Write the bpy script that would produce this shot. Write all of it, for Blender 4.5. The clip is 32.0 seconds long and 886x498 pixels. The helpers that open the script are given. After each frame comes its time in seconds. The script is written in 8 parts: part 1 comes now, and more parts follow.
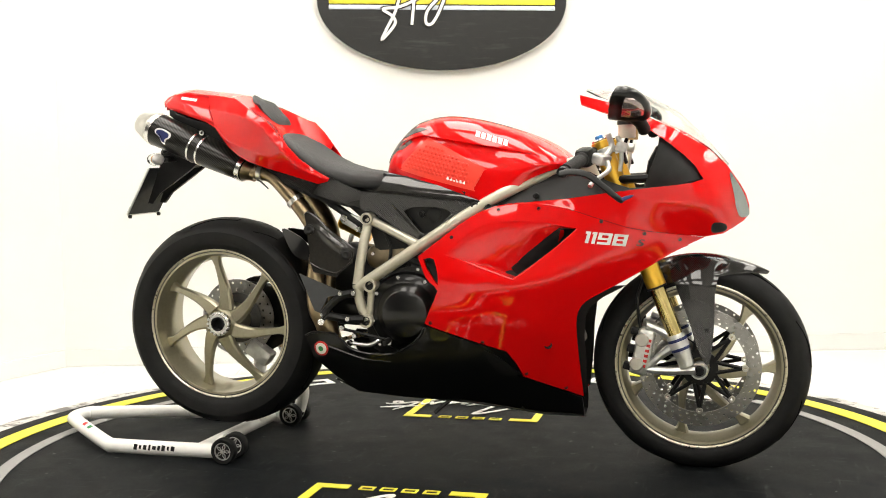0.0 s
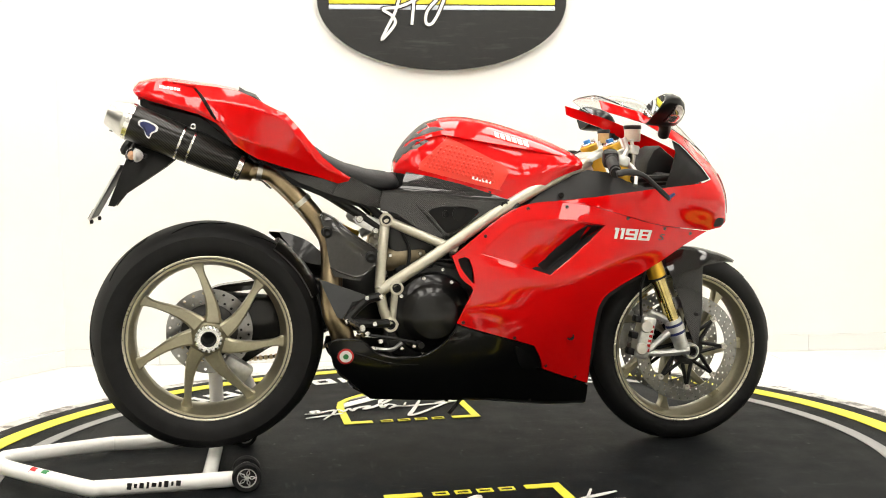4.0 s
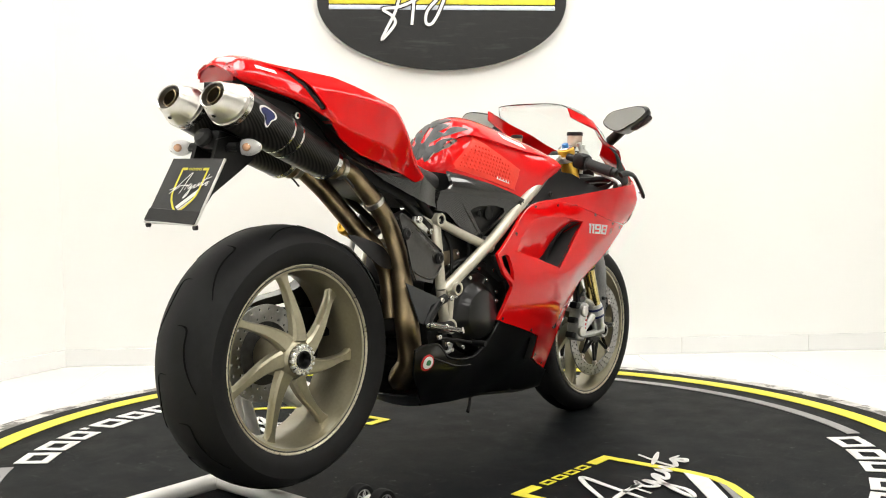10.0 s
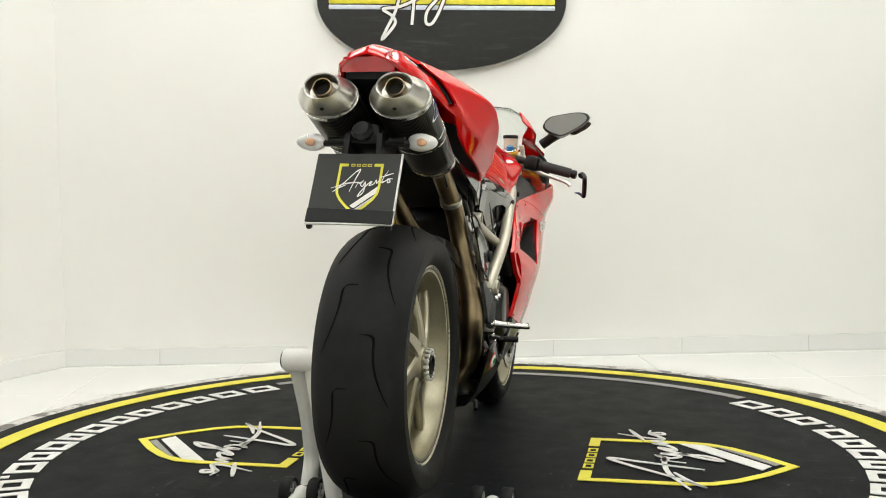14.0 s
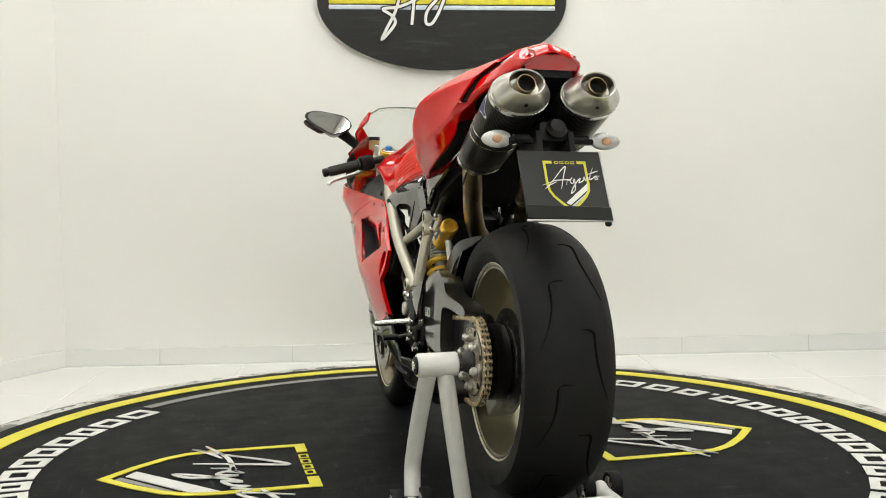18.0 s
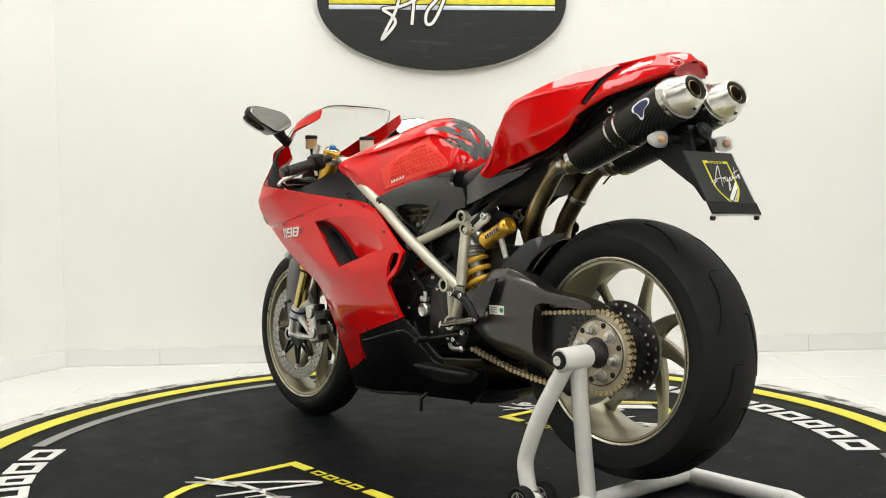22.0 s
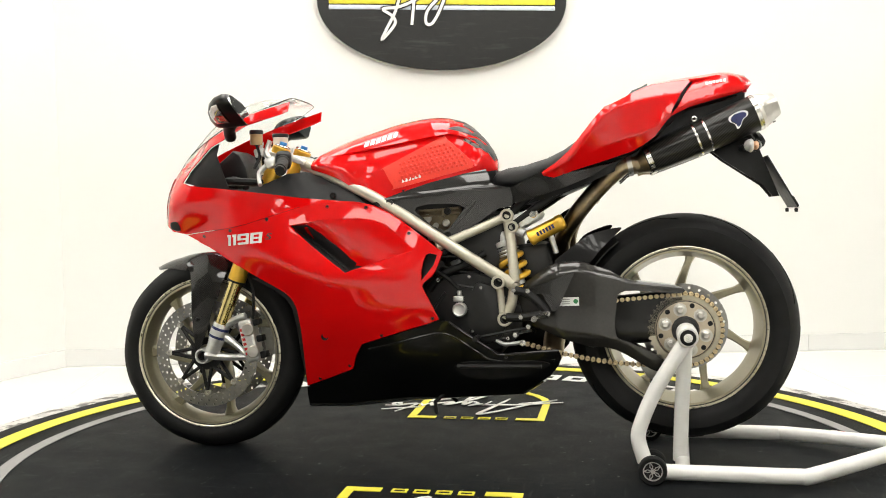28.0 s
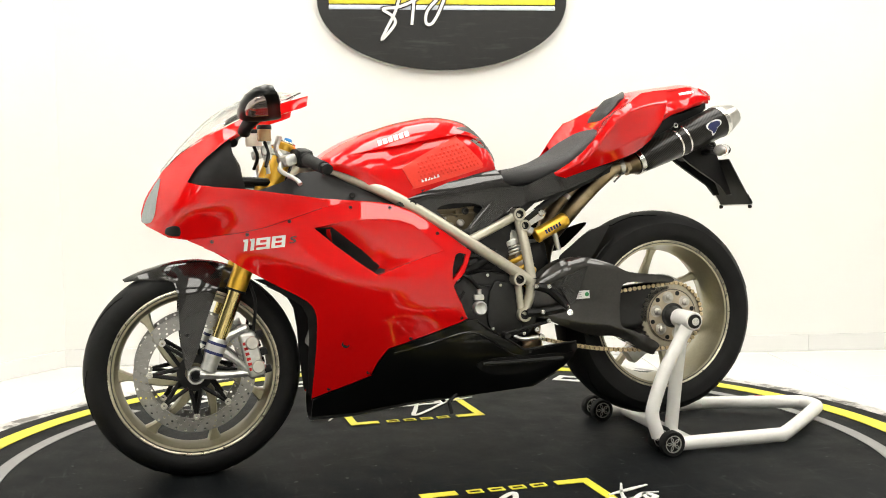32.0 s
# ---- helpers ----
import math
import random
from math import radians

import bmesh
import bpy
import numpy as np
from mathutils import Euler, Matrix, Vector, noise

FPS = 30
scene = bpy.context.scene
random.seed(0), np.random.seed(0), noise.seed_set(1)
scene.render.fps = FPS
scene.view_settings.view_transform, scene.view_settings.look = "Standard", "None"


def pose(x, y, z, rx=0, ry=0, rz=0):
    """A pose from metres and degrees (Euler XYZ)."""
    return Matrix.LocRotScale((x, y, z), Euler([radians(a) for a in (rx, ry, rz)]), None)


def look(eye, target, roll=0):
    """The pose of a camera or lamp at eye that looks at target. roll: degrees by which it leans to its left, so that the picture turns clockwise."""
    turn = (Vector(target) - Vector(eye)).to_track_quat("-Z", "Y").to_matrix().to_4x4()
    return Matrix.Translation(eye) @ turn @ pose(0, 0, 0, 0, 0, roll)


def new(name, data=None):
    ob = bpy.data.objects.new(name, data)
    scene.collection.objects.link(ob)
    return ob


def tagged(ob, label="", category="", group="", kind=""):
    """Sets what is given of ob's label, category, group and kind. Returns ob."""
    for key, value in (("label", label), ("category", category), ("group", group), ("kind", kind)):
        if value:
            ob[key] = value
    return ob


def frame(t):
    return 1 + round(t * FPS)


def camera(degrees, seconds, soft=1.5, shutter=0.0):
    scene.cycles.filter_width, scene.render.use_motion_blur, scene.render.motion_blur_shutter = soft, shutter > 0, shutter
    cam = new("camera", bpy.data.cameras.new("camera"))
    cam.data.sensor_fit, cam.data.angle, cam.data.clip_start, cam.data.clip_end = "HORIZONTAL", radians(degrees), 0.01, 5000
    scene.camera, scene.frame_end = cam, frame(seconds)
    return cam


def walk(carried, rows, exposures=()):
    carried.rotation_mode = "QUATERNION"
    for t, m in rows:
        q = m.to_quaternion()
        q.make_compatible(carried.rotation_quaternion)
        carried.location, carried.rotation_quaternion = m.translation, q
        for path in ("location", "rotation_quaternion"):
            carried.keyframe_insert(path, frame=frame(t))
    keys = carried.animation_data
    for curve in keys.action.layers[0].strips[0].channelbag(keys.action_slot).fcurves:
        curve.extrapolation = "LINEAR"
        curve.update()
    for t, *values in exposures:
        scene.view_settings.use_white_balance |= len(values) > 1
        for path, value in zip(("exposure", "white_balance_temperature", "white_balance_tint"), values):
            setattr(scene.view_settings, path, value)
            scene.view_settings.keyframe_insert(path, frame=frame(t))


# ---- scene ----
THETA0, RATE = -14.89, 6.598
cam = camera(46.43, 32.0, soft=1.0)
EYE = (0.0, -3.0764, 0.7996)
AIM = (-0.00228, -2.0783, 0.73814)
walk(cam, [(0, look(EYE, AIM, -0.79)), (32, look(EYE, AIM, -0.79))],
     exposures=[(0, 0.02, 6930, 10), (3, 0.03, 6930, 10), (7, 0.03, 6870, 10), (10, -0.13, 6640, 10), (13, -0.42, 6600, 7), (16, -0.65, 6660, 6), (19, -0.66, 6650, 6), (22, -0.47, 6590, 7), (25, -0.32, 6580, 8), (28, -0.13, 6720, 9), (32, -0.09, 6800, 9)])

# world: a faint even light from the rest of the building
world = bpy.data.worlds.new("world")
scene.world = world
world.use_nodes = True
world.node_tree.nodes["Background"].inputs["Color"].default_value = (0.9, 0.95, 1.0, 1)
world.node_tree.nodes["Background"].inputs["Strength"].default_value = 0.3


# ---- materials ----
def mat(name, color, rough=0.5, metal=0.0, coat=0.0, vary=0.12, scale=30.0, bump=0.0, bump_scale=200.0, spec=0.5, stain=None, stain_scale=4.0, stain_amount=0.5):
    """A surface with grain at two scales: a fine tone change, a larger stain, and a fine relief."""
    m = bpy.data.materials.new(name)
    m.use_nodes = True
    n, l = m.node_tree.nodes, m.node_tree.links
    b = n["Principled BSDF"]
    b.inputs["Roughness"].default_value = rough
    b.inputs["Metallic"].default_value = metal
    b.inputs["Coat Weight"].default_value = coat
    b.inputs["Coat Roughness"].default_value = 0.04
    b.inputs["Specular IOR Level"].default_value = spec
    co = n.new("ShaderNodeTexCoord")
    t1 = n.new("ShaderNodeTexNoise")
    t1.inputs["Scale"].default_value = scale
    t1.inputs["Detail"].default_value = 5
    l.new(co.outputs["Object"], t1.inputs["Vector"])
    ramp = n.new("ShaderNodeMapRange")
    ramp.inputs["From Min"].default_value, ramp.inputs["From Max"].default_value = 0.3, 0.7
    ramp.inputs["To Min"].default_value, ramp.inputs["To Max"].default_value = 1 - vary, 1 + vary
    l.new(t1.outputs["Fac"], ramp.inputs["Value"])
    mul = n.new("ShaderNodeMix")
    mul.data_type, mul.blend_type = "RGBA", "MULTIPLY"
    mul.inputs["Factor"].default_value = 1
    mul.inputs[6].default_value = (*color, 1)
    l.new(ramp.outputs["Result"], mul.inputs[7])
    out = mul.outputs[2]
    if stain:
        t2 = n.new("ShaderNodeTexNoise")
        t2.inputs["Scale"].default_value = stain_scale
        t2.inputs["Detail"].default_value = 8
        t2.inputs["Roughness"].default_value = 0.7
        l.new(co.outputs["Object"], t2.inputs["Vector"])
        r2 = n.new("ShaderNodeMapRange")
        r2.inputs["From Min"].default_value, r2.inputs["From Max"].default_value = 0.52, 0.75
        r2.inputs["To Max"].default_value = stain_amount
        l.new(t2.outputs["Fac"], r2.inputs["Value"])
        mx = n.new("ShaderNodeMix")
        mx.data_type = "RGBA"
        l.new(r2.outputs["Result"], mx.inputs["Factor"])
        l.new(out, mx.inputs[6])
        mx.inputs[7].default_value = (*stain, 1)
        out = mx.outputs[2]
    l.new(out, b.inputs["Base Color"])
    rr = n.new("ShaderNodeMapRange")
    rr.inputs["To Min"].default_value, rr.inputs["To Max"].default_value = rough * 0.8, min(1, rough * 1.25)
    l.new(t1.outputs["Fac"], rr.inputs["Value"])
    l.new(rr.outputs["Result"], b.inputs["Roughness"])
    if bump:
        t3 = n.new("ShaderNodeTexNoise")
        t3.inputs["Scale"].default_value = bump_scale
        t3.inputs["Detail"].default_value = 4
        l.new(co.outputs["Object"], t3.inputs["Vector"])
        bp = n.new("ShaderNodeBump")
        bp.inputs["Strength"].default_value = bump
        bp.inputs["Distance"].default_value = 0.002
        l.new(t3.outputs["Fac"], bp.inputs["Height"])
        l.new(bp.outputs["Normal"], b.inputs["Normal"])
    return m


def carbon(name, dark, light, rough, size=0.004, twill=False):
    """Woven carbon cloth under lacquer: a twill of two greys."""
    m = mat(name, dark, rough, 0.0, 1.0, 0.05, spec=0.08)
    n, l = m.node_tree.nodes, m.node_tree.links
    b = n["Principled BSDF"]
    co = n.new("ShaderNodeTexCoord")
    waves = []
    for turn in (0.7854, -0.7854):
        mp = n.new("ShaderNodeMapping")
        mp.inputs["Rotation"].default_value = (0, turn, 0)
        l.new(co.outputs["Object"], mp.inputs["Vector"])
        w = n.new("ShaderNodeTexWave")
        w.bands_direction = "X"
        w.inputs["Scale"].default_value = 0.314 / size
        w.inputs["Distortion"].default_value = 0.4
        l.new(mp.outputs["Vector"], w.inputs["Vector"])
        waves.append(w)
    mu = n.new("ShaderNodeMath")
    mu.operation = "MULTIPLY"
    l.new(waves[0].outputs["Fac"], mu.inputs[0])
    l.new(waves[1].outputs["Fac"], mu.inputs[1])
    mx = n.new("ShaderNodeMix")
    mx.data_type = "RGBA"
    l.new(waves[0].outputs["Fac"] if twill else mu.outputs[0], mx.inputs["Factor"])
    mx.inputs[6].default_value = (*dark, 1)
    mx.inputs[7].default_value = (*light, 1)
    l.new(mx.outputs[2], b.inputs["Base Color"])
    return m


def specks(m, scale, lo, hi, color, stretch=(1, 1, 1)):
    """Lays scattered scuffs and specks of another tone over a surface."""
    n, l = m.node_tree.nodes, m.node_tree.links
    b = n["Principled BSDF"]
    co = n.new("ShaderNodeTexCoord")
    mp = n.new("ShaderNodeMapping")
    mp.inputs["Scale"].default_value = stretch
    l.new(co.outputs["Object"], mp.inputs["Vector"])
    t = n.new("ShaderNodeTexNoise")
    t.inputs["Scale"].default_value, t.inputs["Detail"].default_value, t.inputs["Roughness"].default_value = scale, 6, 0.65
    l.new(mp.outputs["Vector"], t.inputs["Vector"])
    r = n.new("ShaderNodeMapRange")
    r.inputs["From Min"].default_value, r.inputs["From Max"].default_value = lo, hi
    l.new(t.outputs["Fac"], r.inputs["Value"])
    mx = n.new("ShaderNodeMix")
    mx.data_type = "RGBA"
    l.new(r.outputs["Result"], mx.inputs["Factor"])
    l.new(b.inputs["Base Color"].links[0].from_socket, mx.inputs[6])
    mx.inputs[7].default_value = (*color, 1)
    l.new(mx.outputs[2], b.inputs["Base Color"])


RED = mat("red_paint", (0.68, 0.003, 0.004), 0.4, 0.0, 1.0, 0.03, 400, spec=0.0)
RED.node_tree.nodes["Principled BSDF"].inputs["Coat Roughness"].default_value = 0.015
RED_PAD = mat("red_rubber", (0.8, 0.05, 0.03), 0.42, 0.0, 0.1, 0.05, 200, spec=0.25)
CARBON = carbon("carbon_gloss", (0.004, 0.004, 0.004), (0.045, 0.043, 0.039), 0.18)
CARBON.node_tree.nodes["Principled BSDF"].inputs["Coat Roughness"].default_value = 0.02
CARBON_PIPE = carbon("carbon_sleeve", (0.004, 0.004, 0.0038), (0.028, 0.0265, 0.0235), 0.3, 0.0055, True)
CARBON_PIPE.node_tree.nodes["Principled BSDF"].inputs["Coat Weight"].default_value = 0.25
GLOSS = mat("smoked_lacquer", (0.016, 0.0145, 0.012), 0.3, 0.0, 1.0, 0.25, 120, 0.0, 300, 0.2)
GLOSS.node_tree.nodes["Principled BSDF"].inputs["Coat Roughness"].default_value = 0.03
BELLY = mat("black_lacquer", (0.003, 0.003, 0.003), 0.3, 0.0, 0.35, 0.1, 20, 0.0, 300, 0.25)
BLACK = mat("black_plastic", (0.006, 0.006, 0.006), 0.42, 0.0, 0.0, 0.2, 80, 0.15, 500, 0.28)
GREY_PLASTIC = mat("grey_plastic", (0.04, 0.042, 0.045), 0.5, 0.0, 0.0, 0.12, 80, 0.15, 500)
RUBBER = mat("tyre_rubber", (0.0085, 0.0086, 0.0088), 0.6, 0.0, 0.0, 0.3, 25, 0.2, 300, 0.22, (0.0145, 0.0146, 0.0148), 9.0, 0.6)
GROOVE = mat("tread_shadow_rubber", (0.005, 0.005, 0.005), 0.9, 0.0, 0.0, 0.1, 30, 0.0, 200, 0.05)
INNER = mat("satin_black_plastic", (0.012, 0.012, 0.0125), 0.38, 0.0, 0.0, 0.15, 80, 0.1, 500, 0.4)
GRIP = mat("grip_rubber", (0.015, 0.015, 0.015), 0.75, 0.0, 0.0, 0.2, 90, 0.4, 700)
RIM = mat("bronze_rim", (0.38, 0.35, 0.25), 0.34, 0.8, 0.25, 0.06, 120)
LIP = mat("bright_rim_lip", (0.62, 0.58, 0.46), 0.28, 0.85, 0.2, 0.06, 120)
FRAME = mat("champagne_frame", (0.52, 0.49, 0.40), 0.35, 0.5, 0.3, 0.05, 120)
STEEL = mat("polished_steel", (0.62, 0.61, 0.58), 0.22, 1.0, 0.0, 0.08, 60)
DISC = mat("brake_steel", (0.3, 0.295, 0.285), 0.3, 1.0, 0.0, 0.1, 90)
BRUSHED = mat("brushed_steel", (0.6, 0.58, 0.54), 0.3, 1.0, 0.0, 0.15, 30)
PIPE = mat("heated_steel", (0.3, 0.23, 0.14), 0.32, 1.0, 0.0, 0.35, 14, 0, 200, 0.5, (0.46, 0.39, 0.27), 9.0, 0.8)
ALU = mat("cast_aluminium", (0.66, 0.66, 0.64), 0.38, 0.85, 0.0, 0.12, 70, 0.1, 400)
DARK_METAL = mat("dark_casting", (0.045, 0.044, 0.042), 0.45, 0.4, 0.0, 0.3, 50, 0.3, 300)
ENGINE = mat("engine_black", (0.011, 0.011, 0.011), 0.42, 0.2, 0.0, 0.3, 40, 0.25, 300)
BRONZE = mat("dull_bronze", (0.2, 0.16, 0.1), 0.42, 0.6, 0.0, 0.2, 40, 0.1, 300)
GOLD = mat("gold_anodised", (0.85, 0.5, 0.06), 0.3, 0.8, 0.2, 0.06, 60)
SPRING = mat("spring_yellow", (0.8, 0.48, 0.04), 0.35, 0.1, 0.4, 0.06, 60)
CHAIN = mat("brass_chain", (0.62, 0.5, 0.31), 0.34, 0.75, 0.0, 0.15, 60)
SEAT = mat("seat_leather", (0.024, 0.024, 0.025), 0.6, 0.0, 0.0, 0.15, 100, 0.35, 900)
WHITE_STEEL = mat("white_enamel", (0.85, 0.84, 0.81), 0.3, 0.0, 0.4, 0.03, 30, 0, 200, 0.5, (0.5, 0.48, 0.44), 12.0, 0.25)
WHITE = mat("white_print", (0.8, 0.8, 0.78), 0.5, 0.0, 0.0, 0.03)
SILVER = mat("silver_print", (0.62, 0.61, 0.6), 0.35, 0.5, 0.3, 0.03)
PALE = mat("pale_print", (0.72, 0.71, 0.69), 0.35, 0.0, 0.3, 0.03)
GREEN = mat("green_print", (0.02, 0.2, 0.06), 0.5)
BLUE = mat("blue_print", (0.012, 0.02, 0.1), 0.4)
SKY_BLUE = mat("blue_anodised", (0.05, 0.25, 0.6), 0.3, 0.7)
RED_PRINT = mat("red_print", (0.55, 0.02, 0.02), 0.5)
AMBER = mat("amber_bulb", (0.6, 0.34, 0.2), 0.25)
MIRROR = mat("mirror_glass", (0.9, 0.9, 0.9), 0.02, 1.0, 0.0, 0.0)
PAD_EDGE = mat("pad_edge_silver", (0.3, 0.29, 0.27), 0.4, 0.4, 0.0, 0.1, 60)
PAD_DARK = mat("pad_rubber", (0.03, 0.03, 0.03), 0.5, 0.0, 0.2, 0.2, 60, 0.2, 300)
LENS_RED = mat("red_lens", (0.45, 0.008, 0.012), 0.1, 0.0, 1.0, 0.05)
DUCT = mat("duct_black", (0.004, 0.004, 0.004), 0.75)


def glass(name, color, rough=0.02, alpha=0.15):
    m = bpy.data.materials.new(name)
    m.use_nodes = True
    n, l = m.node_tree.nodes, m.node_tree.links
    b = n["Principled BSDF"]
    b.inputs["Base Color"].default_value = (*color, 1)
    b.inputs["Roughness"].default_value = rough
    b.inputs["Transmission Weight"].default_value = 1.0
    b.inputs["IOR"].default_value = 1.15
    b.inputs["Alpha"].default_value = 1.0
    return m


SCREEN = glass("clear_screen", (0.93, 0.95, 0.94))
LENS = glass("clear_lens", (0.95, 0.95, 0.95), 0.08)
FLUID = mat("brake_fluid", (0.45, 0.3, 0.14), 0.25, 0.0, 0.6)

# the room's surfaces
WALL = mat("wall_paint", (0.83, 0.83, 0.80), 0.6, 0.0, 0.0, 0.01, 3.0, 0.1, 120, 0.3, (0.80, 0.795, 0.76), 1.3, 0.35)
DIM = mat("dark_grey_wall_paint", (0.09, 0.09, 0.088), 0.7, 0.0, 0.0, 0.04, 3.0)
MID_GREY = mat("mid_grey_wall_paint", (0.3, 0.3, 0.29), 0.7, 0.0, 0.0, 0.03, 3.0)
CEIL = mat("ceiling_paint", (0.45, 0.45, 0.44), 0.8, 0.0, 0.0, 0.02, 3.0)
TILE = mat("white_tile", (0.82, 0.82, 0.80), 0.16, 0.0, 0.3, 0.015, 2.0, 0.0, 100, 0.5, (0.76, 0.75, 0.71), 2.0, 0.3)
GROUT = mat("tile_grout", (0.66, 0.64, 0.6), 0.8)
MAT = mat("mat_vinyl", (0.0035, 0.0045, 0.0055), 0.55, 0.0, 0.0, 0.3, 9.0, 0.3, 260, 0.06, (0.0125, 0.0145, 0.016), 7.0, 0.8)
specks(MAT, 34, 0.645, 0.7, (0.11, 0.112, 0.108))
specks(MAT, 2.2, 0.52, 0.8, (0.013, 0.0145, 0.0155))
specks(MAT, 5, 0.6, 0.72, (0.03, 0.032, 0.033), (1, 9, 1))
specks(MAT, 6, 0.6, 0.72, (0.028, 0.03, 0.03), (8, 1, 1))
MAT_YELLOW = mat("mat_yellow", (0.72, 0.66, 0.05), 0.5, 0.0, 0.0, 0.05, 40, 0.2, 260, 0.4, (0.5, 0.46, 0.1), 9.0, 0.4)
MAT_WHITE = mat("mat_white", (0.7, 0.7, 0.68), 0.5, 0.0, 0.0, 0.05, 40, 0.2, 260, 0.4, (0.45, 0.45, 0.43), 9.0, 0.4)
MAT_GREY = mat("mat_grey", (0.27, 0.265, 0.26), 0.5, 0.0, 0.0, 0.06, 40, 0.2, 260, 0.4, (0.2, 0.2, 0.2), 9.0, 0.4)
RIM_STEEL = mat("scuffed_rim", (0.62, 0.6, 0.57), 0.5, 0.0, 0.0, 0.1, 18, 0.2, 100, 0.4, (0.2, 0.19, 0.18), 7.0, 0.8)
specks(RIM_STEEL, 9, 0.5, 0.56, (0.16, 0.15, 0.14))
specks(RIM_STEEL, 40, 0.6, 0.66, (0.06, 0.055, 0.05))
SIGN = mat("sign_black", (0.006, 0.0063, 0.006), 0.3, 0.0, 0.0, 0.25, 30, 0.35, 40, 0.45, (0.022, 0.023, 0.022), 8.0, 0.6)
specks(SIGN, 5, 0.55, 0.75, (0.03, 0.031, 0.03), (1, 1, 9))
SIGN_YELLOW = mat("sign_yellow", (0.72, 0.66, 0.05), 0.45)
SIGN_BLUE = mat("sign_pale_blue", (0.62, 0.68, 0.76), 0.45)
PLATE = mat("plate_black", (0.011, 0.0115, 0.0115), 0.5, 0.0, 0.0, 0.15, 50, 0.1, 300)


def glow(name, color, strength):
    m = bpy.data.materials.new(name)
    m.use_nodes = True
    n, l = m.node_tree.nodes, m.node_tree.links
    e = n.new("ShaderNodeEmission")
    e.inputs["Color"].default_value, e.inputs["Strength"].default_value = (*color, 1), strength
    l.new(e.outputs[0], n["Material Output"].inputs["Surface"])
    return m


# ---- mesh tools ----
def from_field(me):
    """Shades the outer skin of a panel by the slope of its depth field."""
    count = len(me.vertices)
    want = np.zeros(count * 3)
    me.attributes["field_normal"].data.foreach_get("vector", want)
    want = want.reshape(count, 3)
    normals = np.zeros(len(me.loops) * 3)
    me.corner_normals.foreach_get("vector", normals)
    normals = normals.reshape(-1, 3)
    for p in me.polygons:
        own = [want[v] for v in p.vertices]
        if all(n @ n > 0.5 and n @ np.array(p.normal) > 0.5 for n in own):
            for i, n in zip(p.loop_indices, own):
                normals[i] = n
    me.normals_split_custom_set(normals.tolist())
    me.attributes.remove(me.attributes["field_normal"])


def to_mesh(bm, name, material, smooth=True, angle=38):
    me = bpy.data.meshes.new(name)
    bmesh.ops.remove_doubles(bm, verts=bm.verts, dist=1e-6)
    bmesh.ops.recalc_face_normals(bm, faces=bm.faces)
    if smooth:
        lim = radians(angle)
        for f in bm.faces:
            f.smooth = True
        for e in bm.edges:
            e.smooth = len(e.link_faces) == 2 and e.calc_face_angle(0) < lim
    bm.to_mesh(me)
    bm.free()
    if "field_normal" in me.attributes:
        from_field(me)
    for one in (material if isinstance(material, (list, tuple)) else [material]):
        me.materials.append(one)
    return me


def part(name, bm, material, parent=None, label="", smooth=True, angle=38):
    """Links a bmesh as one mesh object under a thing or a part."""
    ob = new(name, to_mesh(bm, name, material, smooth, angle))
    if parent:
        ob.parent = parent
    if label:
        ob["label"] = label
    return ob


def thing(name, label, category, group="", kind=""):
    return tagged(new(name), label, category, group, kind)


def spline(pts, sub=6, closed=False):
    """A curve through the points; a point given twice is a corner."""
    P = [Vector(p) for p in pts]
    n = len(P)
    out = []
    for i in range(n if closed else n - 1):
        a, b = P[i], P[(i + 1) % n]
        if (a - b).length < 1e-7:
            continue
        p0 = P[i - 1] if (closed or i > 0) else a
        p3 = P[(i + 2) % n] if (closed or i + 2 < n) else b
        if (p0 - a).length < 1e-7:
            p0 = a - (b - a)
        if (p3 - b).length < 1e-7:
            p3 = b + (b - a)
        for k in range(sub):
            t = k / sub
            out.append(0.5 * ((2 * a) + (b - p0) * t + (2 * p0 - 5 * a + 4 * b - p3) * t * t + (3 * a - p0 - 3 * b + p3) * t ** 3))
    if not closed:
        out.append(P[-1].copy())
    return out


def grid_faces(bm, rings, closed=True, caps=True):
    """Quads between rings of points, each of the same count."""
    vs = [[bm.verts.new(p) for p in r] for r in rings]
    n = len(vs[0])
    for a, b in zip(vs, vs[1:]):
        for i in range(n if closed else n - 1):
            j = (i + 1) % n
            bm.faces.new((a[i], a[j], b[j], b[i]))
    if caps and closed:
        bm.faces.new(vs[0][::-1])
        bm.faces.new(vs[-1])
    return vs


def tube(bm, pts, r, seg=12, smooth=0, squash=1.0):
    """A round bar along the points. r: one radius or one for each point."""
    P = [Vector(p) for p in pts]
    R = [r] * len(P) if isinstance(r, (int, float)) else list(r)
    if smooth:
        Q = spline(P, smooth)
        R = [float(np.interp(i / smooth, range(len(P)), R)) for i in range(len(Q))]
        P = Q
    rings, side = [], None
    for i, p in enumerate(P):
        d = (P[min(i + 1, len(P) - 1)] - P[max(i - 1, 0)]).normalized()
        if side is None:
            side = d.orthogonal().normalized()
        side = (side - d * side.dot(d)).normalized()
        up = d.cross(side)
        rings.append([p + (side * math.cos(a) + up * math.sin(a) * squash) * R[i] for a in (2 * math.pi * k / seg for k in range(seg))])
    grid_faces(bm, rings)
    return bm


